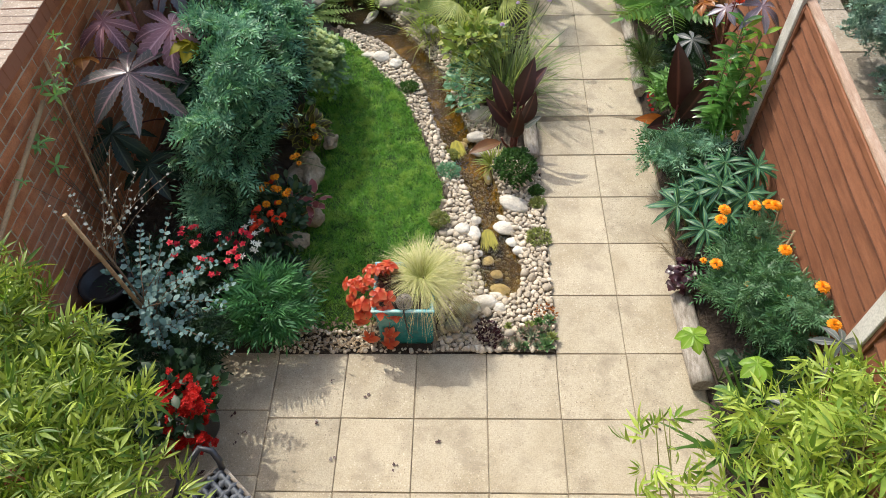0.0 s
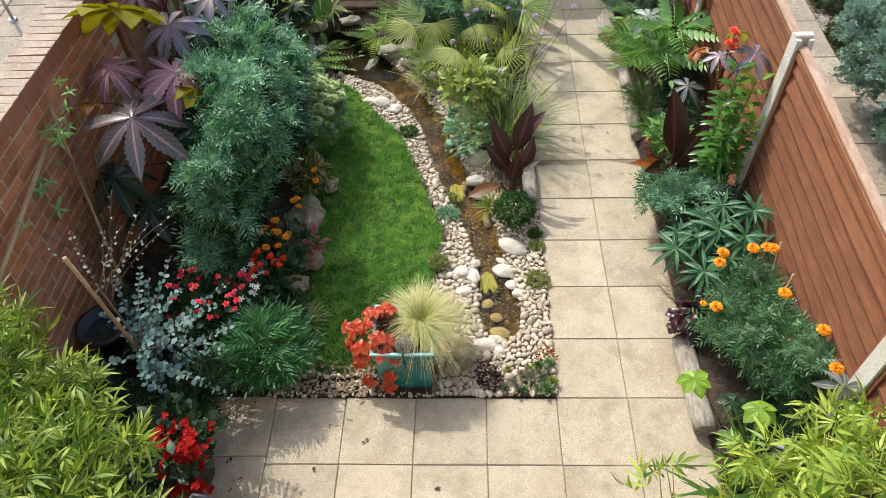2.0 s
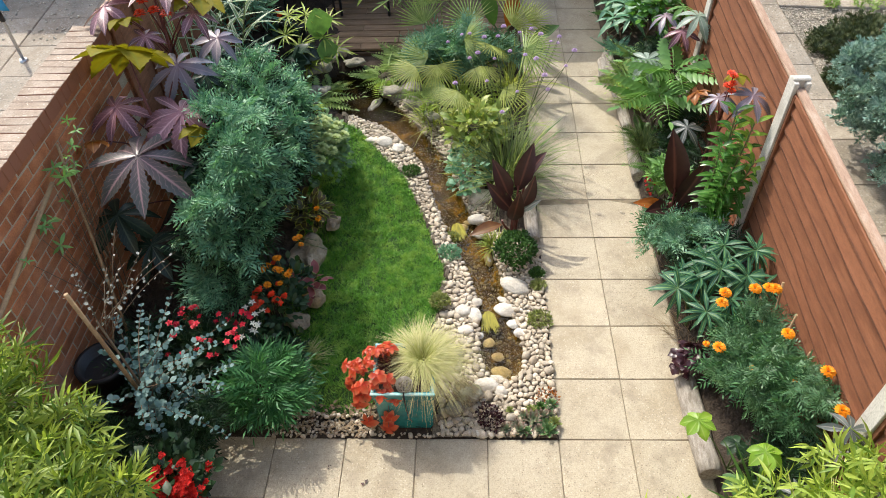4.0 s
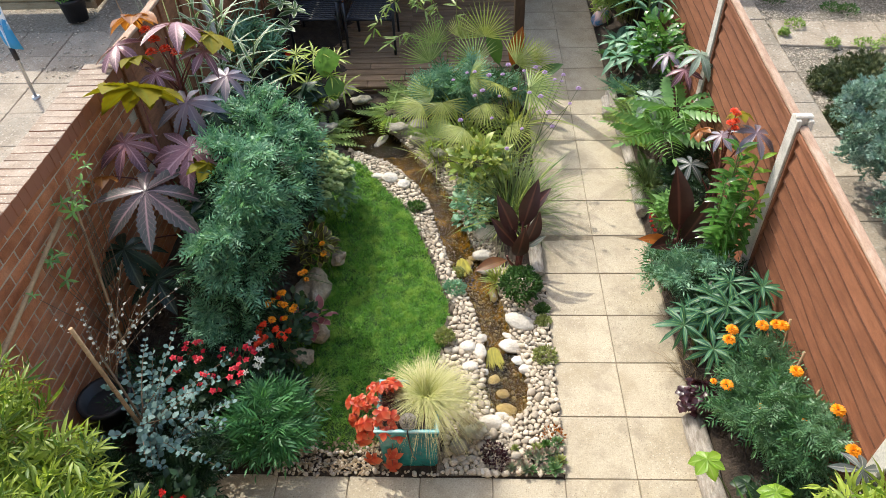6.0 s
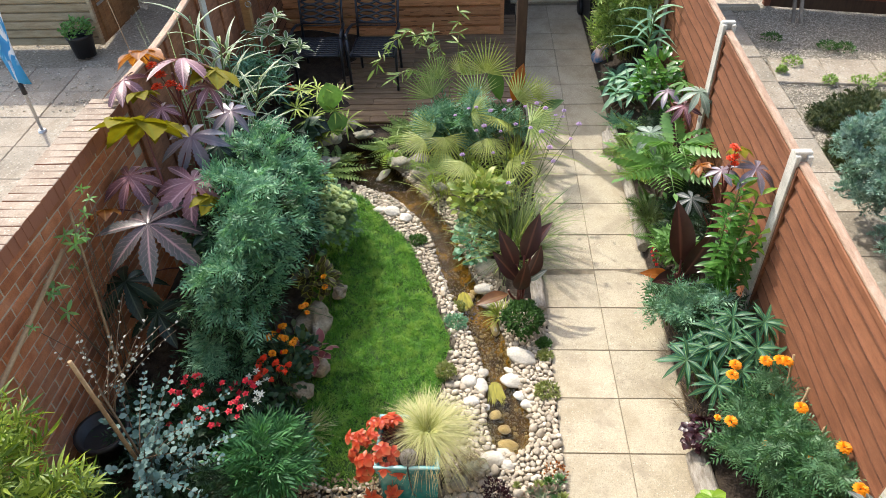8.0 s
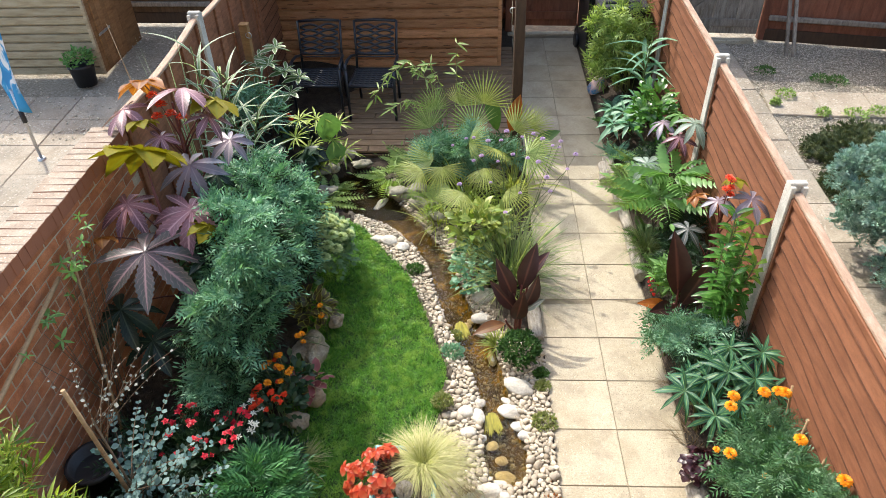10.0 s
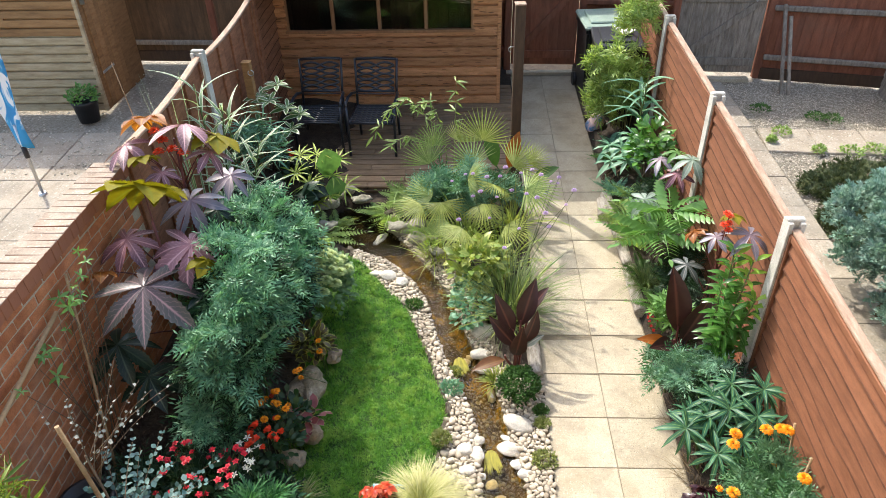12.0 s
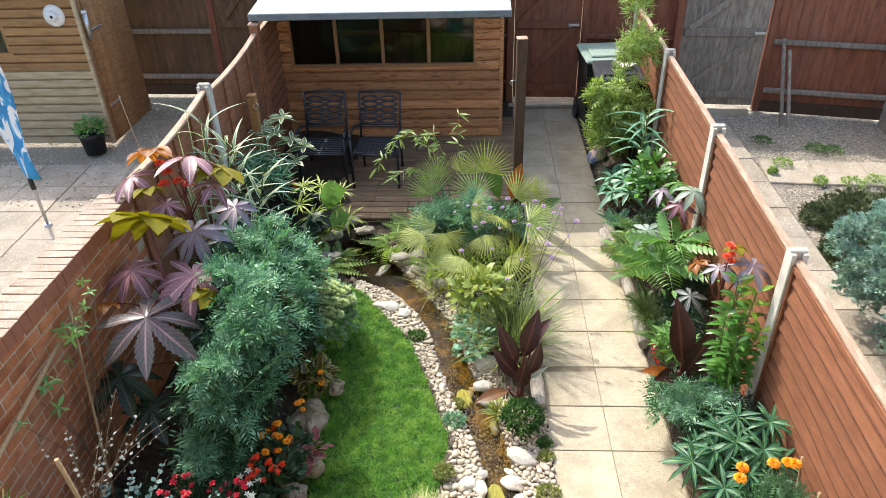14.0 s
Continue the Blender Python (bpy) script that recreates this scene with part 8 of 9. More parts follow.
log((0.80, 3.95, 0.12), (0.83, 4.25, 0.14), 0.05, 6)


# ---- patio and deck furniture ----
def arm_chair(x, y, z, turn_deg=0.0):
    """A cast metal garden armchair with a looped lattice back."""
    ob = thing("garden_chair", (0, 0, 0), "dark cast metal garden armchair with lattice back", "chair", "chairs on the decking")
    w, d = 0.27, 0.27
    for sx in (-1, 1):
        part("leg", rod([(sx * w, -d, 0), (sx * w, -d + 0.01, 0.42), (sx * (w + 0.005), -d + 0.03, 0.60)], 0.017, 0.016, 8), M_IRON, ob)
        part("leg", rod([(sx * (w - 0.03), d + 0.04, 0), (sx * (w - 0.03), d - 0.02, 0.40)], 0.016, 0.016, 8), M_IRON, ob)
        part("arm", rod([(sx * (w + 0.005), -d + 0.03, 0.60), (sx * (w + 0.012), -d + 0.06, 0.635), (sx * (w + 0.012), -0.05, 0.64), (sx * (w + 0.005), 0.12, 0.62), (sx * (w - 0.02), d - 0.02, 0.58)], 0.019, 0.016, 8), M_IRON, ob)
        part("back_post", rod([(sx * (w - 0.03), d - 0.03, 0.38), (sx * (w - 0.03), d + 0.03, 0.65), (sx * (w - 0.02), d + 0.11, 0.95)], 0.016, 0.014, 8), M_IRON, ob)
    seat = bmesh.new()
    for sy in (-d + 0.02, d - 0.03):
        tube(seat, [(-w, sy, 0.41), (w, sy, 0.41)], 0.016, 0.016, 8)
    for sx in (-w + 0.02, w - 0.02):
        tube(seat, [(sx, -d, 0.41), (sx, d - 0.02, 0.41)], 0.016, 0.016, 8)
    seat = part("seat", seat, M_IRON, ob)
    for k in range(9):
        yy = -d + 0.06 + k * 0.054
        part("slat", rod([(-w + 0.02 + 0.03 * i, yy + 0.012 * (1 if i % 2 else -1), 0.415) for i in range(17)], 0.013, 0.013, 5), M_IRON, seat)
    back = bmesh.new()

    def on_back(u, v):
        return (u, d + 0.02 + (v - 0.5) * 0.2, 0.60 + v * 0.34)
    tube(back, [on_back(-0.24, 1.0), on_back(0, 1.03), on_back(0.24, 1.0)], 0.016, 0.016, 8)
    back = part("backrest", back, M_IRON, ob)
    part("back_rail", rod([on_back(-0.23, 0.05), on_back(0.23, 0.05)], 0.014, 0.014, 8), M_IRON, back)
    part("back_rail", rod([on_back(-0.23, -0.03), on_back(0.23, -0.03)], 0.008, 0.008, 6), M_IRON, back)
    for k in range(5):
        v0 = 0.14 + 0.17 * k
        for s in (-1, 1):
            part("lattice_bar", rod([on_back(-0.22 + 0.44 * i / 12, v0 + s * 0.085 * math.sin(i / 12 * math.pi * 2)) for i in range(13)], 0.0135, 0.0135, 5), M_IRON, back)
    ob.matrix_basis = pose(x, y, z, 0, 0, turn_deg)
    return ob


chair = arm_chair(-2.35, 5.40, 0.245, 2)
copy_thing(chair, pose(-1.71, 5.38, 0.245, 0, 0, -2))

rattan = thing("rattan_chair", (-1.75, -1.4, 0), "grey woven garden chair with a curved dark tube arm", "chair")
f = Matrix.Translation((-1.775, -1.0, 0.70)) @ Matrix.Rotation(radians(-42), 4, "Z")
W_ = 0.46
part("frame", rod([f @ Vector(c) for c in ((-0.02, -W_, 0), (0, 0, 0), (W_, 0, -0.02))], 0.014, 0.014, 8), M_GREYWOOD, rattan)
part("back_panel", block((W_, W_, 0.01), f @ Matrix.Translation((W_ / 2, -W_ / 2, -0.022)), 0), M_BLACK, rattan)
for k in range(9):
    t = 0.03 + k * 0.05
    part("weave_strip", rod([f @ Vector((t, -W_ * i / 18, -0.004 + 0.007 * (1 if (i + k) % 2 else -1))) for i in range(19)], 0.019, 0.019, 4), M_RATTAN, rattan)
    part("weave_strip", rod([f @ Vector((W_ * i / 18, -t, -0.004 - 0.007 * (1 if (i + k) % 2 else -1))) for i in range(19)], 0.019, 0.019, 4), M_RATTAN, rattan)
part("arm", rod([(-1.97, -1.30, 0.62), (-1.95, -1.18, 0.72), (-1.92, -1.06, 0.78), (-1.86, -0.955, 0.80), (-1.80, -0.965, 0.79), (-1.765, -1.0, 0.76), (-1.76, -1.02, 0.70)], 0.018, 0.017, 8), M_IRON, rattan)
for c in ((-1.78, -1.03), (-1.5, -1.35), (-2.0, -1.35), (-1.75, -1.62)):
    part("leg", rod([(c[0], c[1], 0.0), (c[0], c[1], 0.7)], 0.016, 0.016, 8), M_IRON, rattan)


def wheelie_bin(x, y, z, lid, lid_label, label, rz=0):
    ob = thing("wheelie_bin", (0, 0, 0), label, "wheelie bin", "wheelie bins")
    bm = bmesh.new()
    lv = [(0.22, 0.25, 0.0), (0.235, 0.27, 0.04), (0.27, 0.34, 0.92), (0.285, 0.36, 0.93), (0.285, 0.36, 0.98)]
    rings = [[bm.verts.new((sx * a, sy * c, h)) for sx, sy in ((-1, -1), (1, -1), (1, 1), (-1, 1))] for a, c, h in lv]
    for q, w in zip(rings, rings[1:]):
        for k in range(4):
            bm.faces.new((q[k], q[(k + 1) % 4], w[(k + 1) % 4], w[k]))
    bm.faces.new(rings[0][::-1])
    bm.faces.new(rings[-1])
    bmesh.ops.bevel(bm, geom=[e for e in bm.edges if abs(e.verts[0].co.z - e.verts[1].co.z) > 0.03], offset=0.03, segments=2, affect="EDGES")
    part("body", bm, M_BLACK, ob)
    top = bmesh.new()
    box(top, (0.60, 0.74, 0.05), pose(0, 0, 1.01, 2), 0.02)
    box(top, (0.42, 0.5, 0.03), pose(0, 0, 1.045, 2), 0.012)
    part("lid", top, lid, ob, lid_label)
    part("handle", rod([(-0.25, 0.38, 0.94), (-0.24, 0.45, 0.97), (0.24, 0.45, 0.97), (0.25, 0.38, 0.94)], 0.016, 0.016, 8), M_BLACK, ob)
    for sx in (-1, 1):
        w_ = lathe([(0.095, -0.025), (0.1, -0.01), (0.1, 0.01), (0.095, 0.025)], 18)
        bmesh.ops.transform(w_, matrix=pose(sx * 0.26, 0.27, 0.1, 0, 90, 0), verts=w_.verts)
        part("wheel", w_, M_BLACK, ob)
    ob.matrix_basis = pose(x, y, z, 0, 0, rz)
    return ob


wheelie_bin(1.17, 7.12, 0.205, M_BINLID, "faded green plastic lid", "black wheelie bin with faded green lid by the back gate", 4)
wheelie_bin(1.24, 6.42, 0.18, M_IRON, "dark grey plastic lid", "dark wheelie bin with grey lid behind the bamboo", -3)
paper = new("paper_sheet", place_shape(strip(5, 0.5, 0.1, 0.2, 2.0, 0.1, 0.5), "paper_sheet", M_WHITE, (1.28, 6.3, 1.27), (0.3, 1, 0.12), (0.1, 0, 1), 0.26))
tagged(paper, "crumpled white paper lying on the bin lid", "paper")
M_BAGCOL = leaf("printed_bag", (0.60, 0.34, 0.34), (0.66, 0.52, 0.48), blotch=(0.03, 0.20, 0.42), rough=0.35, through_light=0.0)
sack = new("printed_sack", stone_mesh("printed_sack", 91, 0.22, 3, 0.8))
sack.data.materials.append(M_BAGCOL)
sack.matrix_basis = pose(0.98, 5.86, 0.30, 0, 25, 40) @ Matrix.Diagonal((0.26, 0.20, 0.34, 1))
tagged(sack, "crumpled pink, white and blue printed plastic sack beside the path", "plastic sack")

feeder = thing("timber_post", base(-2.92, 4.78), "short honey-coloured post with a ring hook", "post")
part("shaft", block((0.085, 0.085, 1.45), pose(-2.92, 4.78, 0.78), 0.005), M_NSHED, feeder)
part("top", block((0.095, 0.095, 0.018), pose(-2.92, 4.78, 1.515), 0.004), M_NSHED, feeder)
part("hook", rod([(-2.87 + 0.03 * math.sin(a), 4.72, 1.42 + 0.03 * math.cos(a)) for a in (0.5 * k for k in range(12))], 0.005, 0.005), M_STEEL, feeder, "small metal ring")
pot2 = thing("plant_pot", (-2.42, 4.6, 0.2), "black plastic plant pot on the decking edge", "plant pot")
part("body", lathe([(0.10, 0), (0.135, 0.2), (0.145, 0.21), (0.145, 0.24), (0.12, 0.24), (0.11, 0.18)], 18, (-2.42, 4.62, 0.2)), M_BLACK, pot2)
flowering(-2.45, 4.45, "red_flower", "red flower leaning over the reed leaves", OVAL, L_DARK, (-2.5, 4.45, 0.35, 0.15, 0.15, 0.2), 60, 0.08, pompom(30, 5), F_SCARLET, [(-2.48, 4.3, 0.72), (-2.45, 4.28, 0.69)], 0.06)

# ---- things in the neighbouring gardens ----
flag = thing("feather_flag", (-5.46, 4.5, 0.08), "tall feather flag in blue and white on a metal pole", "flag")
part("pole", rod([(-5.46, 4.5, 0.1), (-5.47, 4.5, 0.95)], 0.018, 0.018, 8), M_STEEL, flag)
part("sleeve", rod([(-5.465, 4.5, 0.56), (-5.47, 4.5, 0.70)], 0.027, 0.027, 8), M_BLACK, flag)
part("base", rod([(-5.46, 4.5, 0.06), (-5.46, 4.5, 0.12)], 0.06, 0.04, 10), M_STEEL, flag)
m_, nt, p_ = nodes_of("printed_flag_cloth")
geo_ = nt.nodes.new("ShaderNodeNewGeometry")
n_ = node(nt, "ShaderNodeTexNoise", Scale=2.6, Detail=2.0, Distortion=2.2)
mp_ = node(nt, "ShaderNodeMapping", Scale=(2.2, 1.0, 0.9), Rotation=(0, 0.5, 0))
nt.links.new(geo_.outputs["Position"], mp_.inputs["Vector"])
nt.links.new(mp_.outputs[0], n_.inputs["Vector"])
col_ = ramp(nt, n_.outputs["Fac"], [(0.02, 0.22, 0.50), (0.04, 0.32, 0.60), (0.74, 0.78, 0.80)], 0.44, 0.56)
sx_ = nt.nodes.new("ShaderNodeSeparateXYZ")
nt.links.new(geo_.outputs["Position"], sx_.inputs[0])
low_ = ramp(nt, sx_.outputs[2], [(1, 1, 1), (0, 0, 0)], 0.9, 1.35)
nt.links.new(mixc(nt, low_, col_, (0.02, 0.26, 0.52)), p_.inputs["Base Color"])
p_.inputs["Roughness"].default_value = 0.6
bm = bmesh.new()
rows = []
for i in range(25):
    z = 0.68 + 1.95 * i / 24
    w_ = 0.20 + 0.18 * min(1, i / 10)
    rows.append([bm.verts.new((-5.36 + 0.02 - (w_ * u) * 0.9 + 0.02 * math.sin(z * 4 + u * 3), 4.5 + 0.03 * math.sin(z * 5 + u * 4), z + 0.05 * u)) for u in (0, 0.25, 0.5, 0.75, 1.0)])
for a, c in zip(rows, rows[1:]):
    for k in range(4):
        bm.faces.new((a[k], a[k + 1], c[k + 1], c[k])).smooth = True
cloth = part("cloth", bm, m_, flag, "blue and white printed cloth")
md = cloth.modifiers.new("thickness", "SOLIDIFY")
md.thickness = 0.004

npot = thing("plant_pot", (-5.72, 6.3, 0.18), "black plastic pot with a small green plant on the paving", "plant pot")
part("body", lathe([(0.13, 0), (0.16, 0.25), (0.172, 0.26), (0.172, 0.295), (0.148, 0.295), (0.14, 0.23)], 22, (-5.74, 6.36, 0.165)), M_BLACK, npot)
npl = thing("potted_plant", (-5.72, 6.32, 0.45), "small bushy green plant growing in a black pot", "plant")
part("foliage", Bag(140).dome(OVAL, (-5.74, 6.36, 0.50), (0.19, 0.18, 0.15), 420, 0.05).mesh("foliage", L_SUMAC), None, npl)
hose = thing("wall_hook", (-5.87, 6.59, 1.9), "round white ceramic disc hung on the shed wall", "ornament")
bm = lathe([(0.135, 0), (0.14, 0.012), (0.10, 0.03), (0.06, 0.035), (0.058, 0.075), (0.02, 0.078)], 24)
bmesh.ops.transform(bm, matrix=pose(-5.88, 6.608, 1.94, 90, 0, 0), verts=bm.verts)
part("disc", bm, M_WHITE, hose)
bm = lathe([(0.02, 0), (0.02, 0.006)], 12)
bmesh.ops.transform(bm, matrix=pose(-5.88, 6.532, 1.94, 90, 0, 0), verts=bm.verts)
part("centre", bm, M_BLACK, hose)
nfeeder = thing("bird_feeder", (-5.53, 6.7, 2.0), "clear tube bird feeder hung at the shed corner", "bird feeder")
part("tube", rod([(-5.53, 6.68, 1.62), (-5.53, 6.68, 1.95)], 0.03, 0.03, 10), M_STEEL, nfeeder)
part("cap", rod([(-5.53, 6.68, 1.95), (-5.53, 6.68, 1.98)], 0.038, 0.03, 10), M_WHITE, nfeeder)

con = thing("conifer", (2.95, 2.5, 0.0), "dense blue-grey conifer beyond the fence", "conifer")
SPRAY = joined([(kite(0.13), turn(0.2 + 0.2 * (k % 3), 0, (k - 4) * 0.33, (0, 0.06 * k, 0.0), 0.75 - 0.05 * abs(k - 4))) for k in range(9)])
b = Bag(141)
for c in ((2.9, 2.85, 0.70, 0.40, 0.42, 0.5), (3.0, 2.3, 0.6, 0.42, 0.4, 0.5), (3.1, 1.75, 0.5, 0.45, 0.45, 0.5), (3.3, 3.0, 0.7, 0.4, 0.4, 0.5)):
    q = b.r.normal(size=(46, 3))
    q /= np.linalg.norm(q, axis=1, keepdims=True)
    for p in q:
        p[2] = abs(p[2]) if p[2] > -0.5 else p[2]
        b.dome(SPRAY, np.array(c[:3]) + p * np.array(c[3:]) * 0.86, (0.10, 0.10, 0.09), 56, 0.07, inner=0.5, jitter=0.45)
part("foliage", b.mesh("foliage", L_CONIFER), None, con)
part("trunk", rod([(2.95, 2.5, -0.05), (2.95, 2.5, 0.6)], 0.05, 0.03, 8), M_TWIG, con)
jun = thing("juniper", (3.6, 4.5, 0.1), "spreading dark green ground juniper on gravel", "juniper")
b = Bag(142)
for c in ((3.45, 4.55, 0.10, 0.42, 0.36, 0.09), (3.85, 4.75, 0.10, 0.5, 0.4, 0.10), (4.1, 4.4, 0.10, 0.5, 0.4, 0.11), (3.6, 4.15, 0.09, 0.4, 0.3, 0.09), (4.5, 4.75, 0.10, 0.5, 0.4, 0.11), (3.3, 3.85, 0.08, 0.3, 0.3, 0.08)):
    b.dome(SPRAY, c[:3], c[3:], 900, 0.09, inner=0.4, jitter=0.7)
part("foliage", b.mesh("foliage", L_JUNIPER), None, jun)
stems(jun, [(3.4, 4.5, 0.2), (3.9, 4.8, 0.2), (4.1, 4.3, 0.2)], 0.012, 0.006, M_TWIG)
for k, (x, y, r, m_) in enumerate([(3.23, 6.45, 0.12, L_GREEN), (3.83, 6.2, 0.12, L_GREEN), (4.02, 6.15, 0.12, L_GREEN), (3.27, 5.82, 0.11, L_FERN), (3.9, 5.3, 0.14, L_FERN), (4.2, 5.35, 0.12, L_FERN), (3.55, 5.35, 0.07, L_FERN), (3.08, 5.6, 0.05, L_FERN)]):
    w_ = thing("weed", (x, y, gz(y)), "small green weed growing in the gravel", "weed", "weeds in the gravel")
    part("foliage", Bag(150 + k).dome(OVAL, (x, y, gz(y) + 0.03), (r, r, 0.06), 170, 0.035, lift=0.8).mesh("foliage", m_), None, w_)
for a, c in (((3.68, 6.98, 0.2), (3.62, 7.39, 1.3)), ((3.77, 6.96, 0.2), (3.72, 7.37, 1.15))):
    pl = thing("plank", (a[0], a[1], a[2]), "weathered plank leaning on the back fence", "plank", "leaning planks")
    part("board", bar(a, c, (0.045, 0.03)), M_GREYWOOD, pl)
wshed = thing("shed", (5.2, 6.0, 0.15), "weathered grey timber shed beyond the gravel", "shed")
for k in range(12):
    z0 = 0.16 + k * 0.12
    sz, m2 = between((4.80, 5.2, z0 + 0.06), (5.0, 7.0, z0 + 0.06 + 0.04), (0.022, 0.116))
    part("board", block(sz, m2 @ Matrix.Rotation(radians(6), 4, "Y"), 0.003), M_GREYWOOD, wshed)
sz, m2 = between((4.84, 5.2, 0.85), (5.04, 7.0, 0.9), (0.02, 1.44))
part("lining", block(sz, m2 @ Matrix.Translation((0.03, 0, 0)), 0), M_DARKWOOD, wshed)
part("corner_trim", block((0.05, 0.05, 1.44), pose(4.79, 5.2, 0.86), 0.004), M_GREYWOOD, wshed)
CHIP_RAW = []
for k in range(3):
    me = stone_mesh("chip", k + 80, 0.25, 1, 0.6)
    CHIP_RAW.append((np.array([q.co[:] for q in me.vertices]), np.array([p.vertices[:] for p in me.polygons]), np.zeros((len(me.vertices), 2))))
rr = np.random.RandomState(8)
gravel_b = Bag(160)
for k in range(3):
    n = 7000
    x = rr.uniform(3.0, 5.0, n)
    y = rr.uniform(3.2, 7.4, n)
    z = np.maximum(0, (y - 2) * 0.042) - 0.012
    a = rr.uniform(0, 6.28, n)
    gravel_b.put(CHIP_RAW[k], np.stack([x, y, z], 1), np.stack([np.cos(a), np.sin(a), rr.uniform(-0.3, 0.3, n)], 1), (0.1, 0.05, 1.0), rr.uniform(0.010, 0.024, n))
tagged(part("gravel_stones", gravel_b.mesh("gravel_stones", M_GRAVEL), None), "loose pale gravel stones in the neighbouring garden", "gravel", kind="stuff")
gravel_l = Bag(161)
n = 1500
x, y = rr.uniform(-8.2, -3.6, n), rr.uniform(4.9, 8.2, n)
a = rr.uniform(0, 6.28, n)
gravel_l.put(CHIP_RAW[0], np.stack([x, y, np.maximum(0, (y - 2) * 0.042) - 0.005], 1), np.stack([np.cos(a), np.sin(a), rr.uniform(-0.3, 0.3, n)], 1), (0.1, 0.05, 1.0), rr.uniform(0.012, 0.035, n))
tagged(part("gravel_stones", gravel_l.mesh("gravel_stones", M_GRAVEL), None), "scattered grit and gravel on the grey paving", "gravel", kind="stuff")
step_ = part("threshold", block((0.95, 0.1, 0.06), pose(2.88, 7.42, 0.25), 0.006), M_SLAB)
tagged(step_, "pale stone threshold under the grey gate", "threshold", kind="structure")
tagged(part("threshold", block((1.0, 0.12, 0.05), pose(0.45, 7.78, 0.24), 0.006), M_SLAB), "sunlit pale stone threshold at the path end", "threshold", kind="structure")

# ---- paving, bricks and other pieces ----
def share(mesh, name, parent, poses):
    for m in poses:
        part(name, mesh, None, parent, at=m)


def piece(name, size, material, bevel=0.006, seed=0):
    bm = block(size, None, bevel)
    rng = random.Random(seed)
    for v in bm.verts:
        v.co += Vector((rng.uniform(-1, 1), rng.uniform(-1, 1), rng.uniform(-1, 1))) * min(size) * 0.03
    me = bpy.data.meshes.new(name)
    bm.to_mesh(me)
    bm.free()
    me.materials.append(material)
    return me


rng = random.Random(11)
pavement = thing("pavement", (0, -0.5, 0), "cream concrete paving slabs with gritty worn patches", "paving", kind="structure")
for poly in ([(-3.05, -2.8), (0.95, -2.8), (0.95, 0.0), (-3.05, 0.0)], [(-0.02, 0.0), (0.92, 0.0), (0.92, 2.0), (-0.02, 2.0)], [(-0.02, 2.0), (0.92, 2.0), (0.92, 5.0), (-0.02, 5.0)], [(-0.04, 5.0), (1.3, 5.0), (1.3, 7.8), (-0.04, 7.8)]):
    part("joint_bed", slab_of(poly, -0.055, -0.007), M_JOINT, pavement)
U = 0.45
SLABS = [piece("paving_slab", (U - 0.005, U - 0.005, 0.05), M_SLAB, 0.004, k) for k in range(4)]
SMALL = [piece("paving_slab", (0.377, 0.405, 0.05), M_SLAB, 0.004, k) for k in range(3)]


def tilt(x, y, spread=0.004):
    return pose(x, y, gz(y) - 0.025 + rng.uniform(-0.002, 0.002), (2.4 if y > 2.1 else 0) + rng.uniform(-0.2, 0.2), rng.uniform(-0.25, 0.25), rng.uniform(-0.3, 0.3))


for i in range(-4, 2):
    for j in range(-6, 0):
        share(SLABS[rng.randrange(4)], "paving_slab", pavement, [tilt((i + 0.5) * U, (j + 0.5) * U)])
for i in range(3):
    for j in range(7):
        me = SMALL[rng.randrange(3)]
        x, y = -1.995 - i * 0.382, 0.01 - 0.205 - j * 0.41
        part("paving_slab", me, None, pavement, at=pose(x, y, -0.026 + rng.uniform(-0.002, 0.001), rng.uniform(-0.2, 0.2), rng.uniform(-0.2, 0.2), rng.uniform(-0.4, 0.4)))
for j in range(17):
    for i in (0, 1):
        share(SLABS[rng.randrange(4)], "paving_slab", pavement, [tilt((i + 0.5) * U, (j + 0.5) * U)])

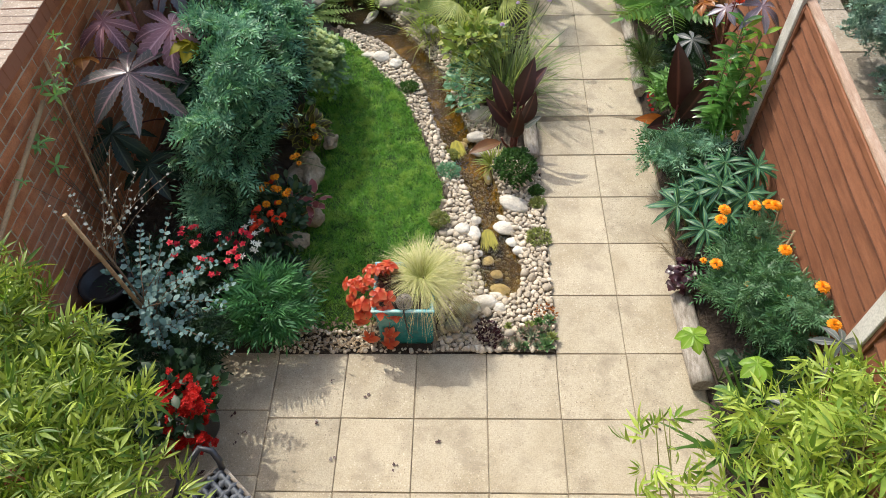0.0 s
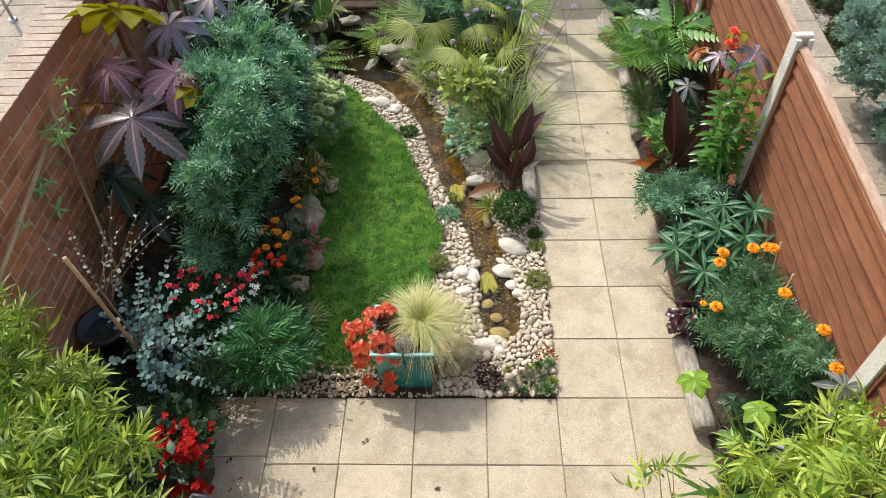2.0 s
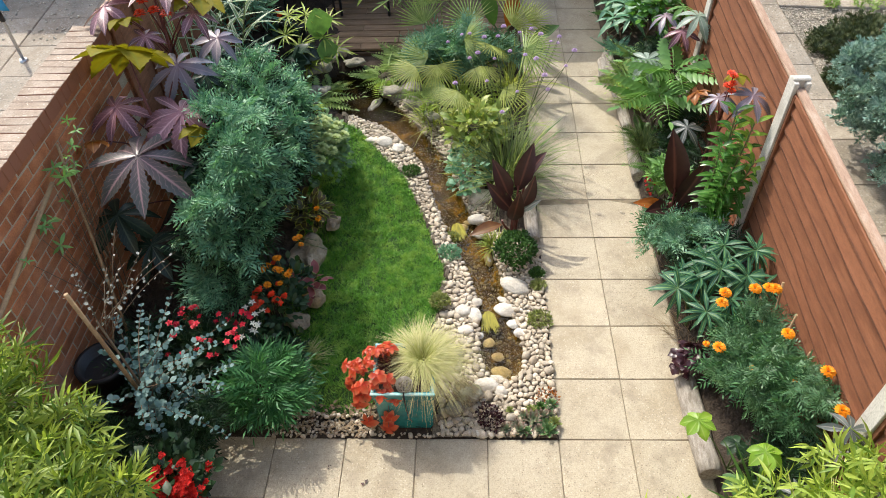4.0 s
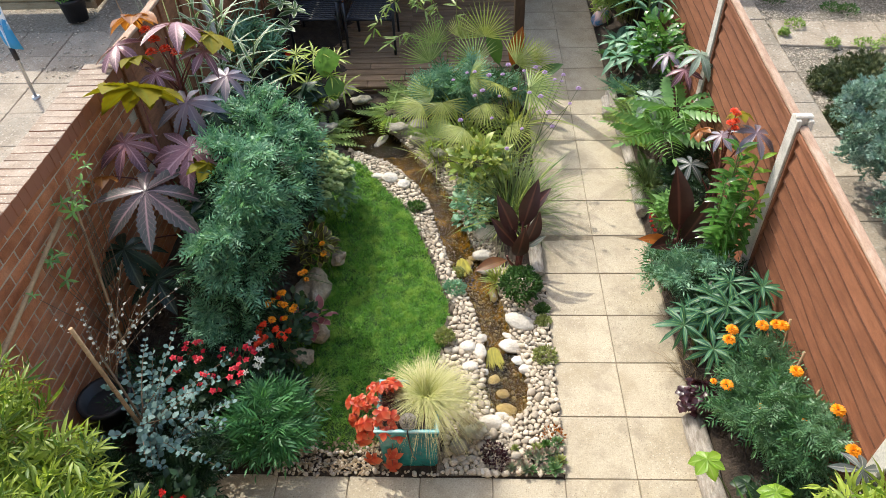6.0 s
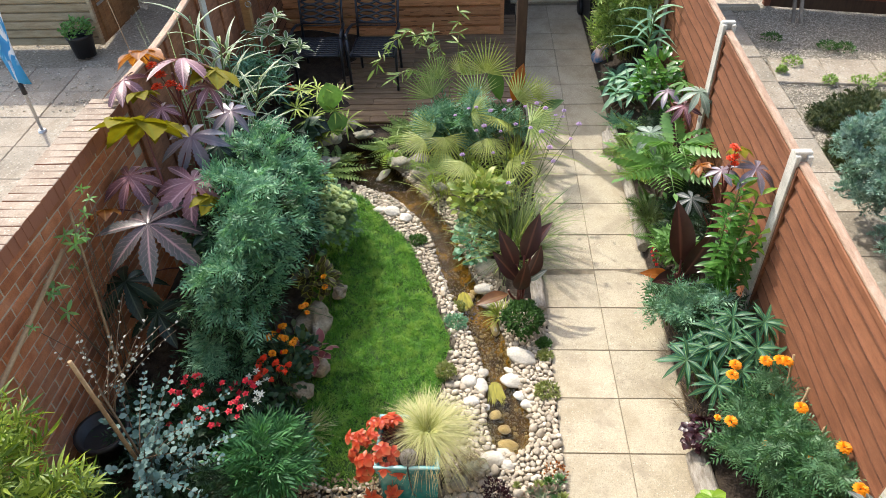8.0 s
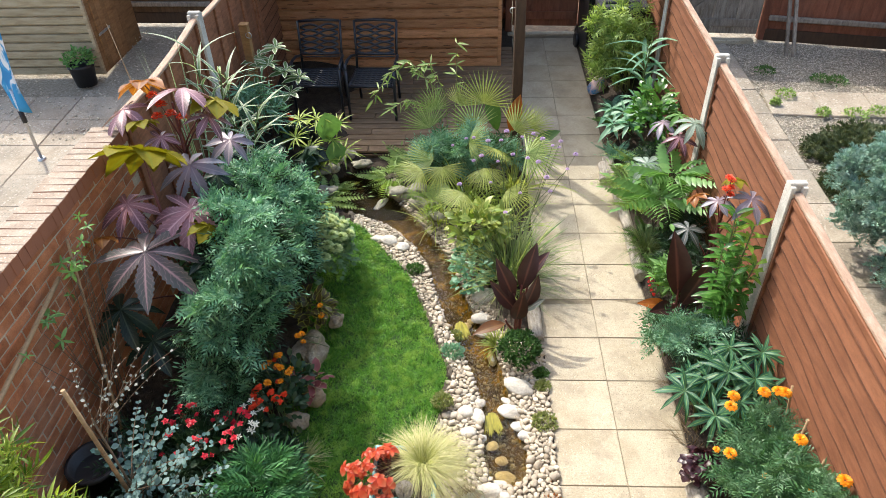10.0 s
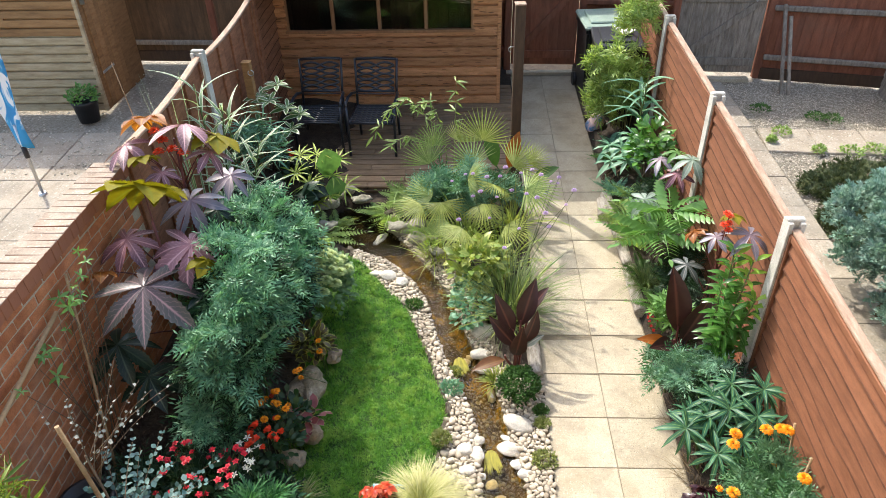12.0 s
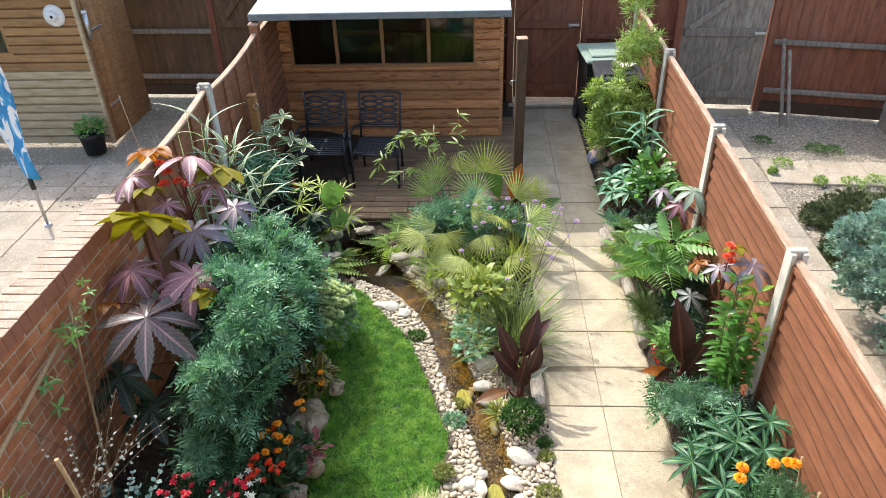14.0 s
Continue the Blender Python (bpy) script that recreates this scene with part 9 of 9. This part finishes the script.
neighbour_paving = thing("pavement", (-5, 3.5, 0), "grey-beige weathered paving slabs behind the brick wall", "paving", kind="structure")
NSLAB = [piece("paving_slab", (0.597, 0.597, 0.04), M_SLAB_GREY, 0.008, k) for k in range(3)]
for i in range(6):
    for j in range(-2, 10):
        y = j * 0.6 + 0.3
        part("paving_slab", NSLAB[rng.randrange(3)], None, neighbour_paving, at=pose(-3.55 - i * 0.6, y, gz(y) - 0.03 + rng.uniform(-0.004, 0.004), 2.4 if y > 2 else 0, rng.uniform(-0.4, 0.4), rng.uniform(-0.6, 0.6)))
side_path = thing("pavement", (2.3, 3.5, 0), "pale concrete path slabs in the neighbouring garden", "paving", kind="structure")
for i in range(2):
    for j in range(-3, 13):
        y = j * 0.6 + 0.3
        if y < 7.5:
            part("paving_slab", NSLAB[rng.randrange(3)], None, side_path, at=pose(2.08 + i * 0.6, y, gz(y) - 0.01 + rng.uniform(-0.004, 0.004), 2.4 if y > 2 else 0, rng.uniform(-0.4, 0.4), rng.uniform(-0.5, 0.5)))
for i in range(4):
    part("paving_slab", NSLAB[rng.randrange(3)], None, side_path, at=pose(3.3 + i * 0.6, 5.65 - i * 0.05, gz(5.6) - 0.005, 2.4, rng.uniform(-0.5, 0.5), -5 + rng.uniform(-0.8, 0.8)))

# bricks of the garden wall: stretchers in courses, headers on edge for the coping
BRICKS = [piece("brick", (0.1, 0.215, 0.065), M_BRICK, 0.004, k) for k in range(4)]
rest = bmesh.new()
for c in range(22):
    z = 0.05 + c * 0.075
    for k in range(22):
        y = WALL_END - 0.11 - k * 0.225 - (0.1125 if c % 2 else 0)
        if y < -2.6 or z > COPE_Z - 0.1:
            continue
        m = Matrix.Translation((WALL_X - 0.046 + rng.uniform(-0.0025, 0.0025), y, z)) @ Matrix.Rotation(rng.uniform(-0.006, 0.006), 4, "X")
        if y > -0.7 and z > 0.45:
            part("brick", BRICKS[rng.randrange(4)], None, wall_left, at=m)
        else:
            box(rest, (0.1, 0.215, 0.065), m, 0)
tagged(part("brick", rest, M_BRICK, wall_left), kind="stuff")
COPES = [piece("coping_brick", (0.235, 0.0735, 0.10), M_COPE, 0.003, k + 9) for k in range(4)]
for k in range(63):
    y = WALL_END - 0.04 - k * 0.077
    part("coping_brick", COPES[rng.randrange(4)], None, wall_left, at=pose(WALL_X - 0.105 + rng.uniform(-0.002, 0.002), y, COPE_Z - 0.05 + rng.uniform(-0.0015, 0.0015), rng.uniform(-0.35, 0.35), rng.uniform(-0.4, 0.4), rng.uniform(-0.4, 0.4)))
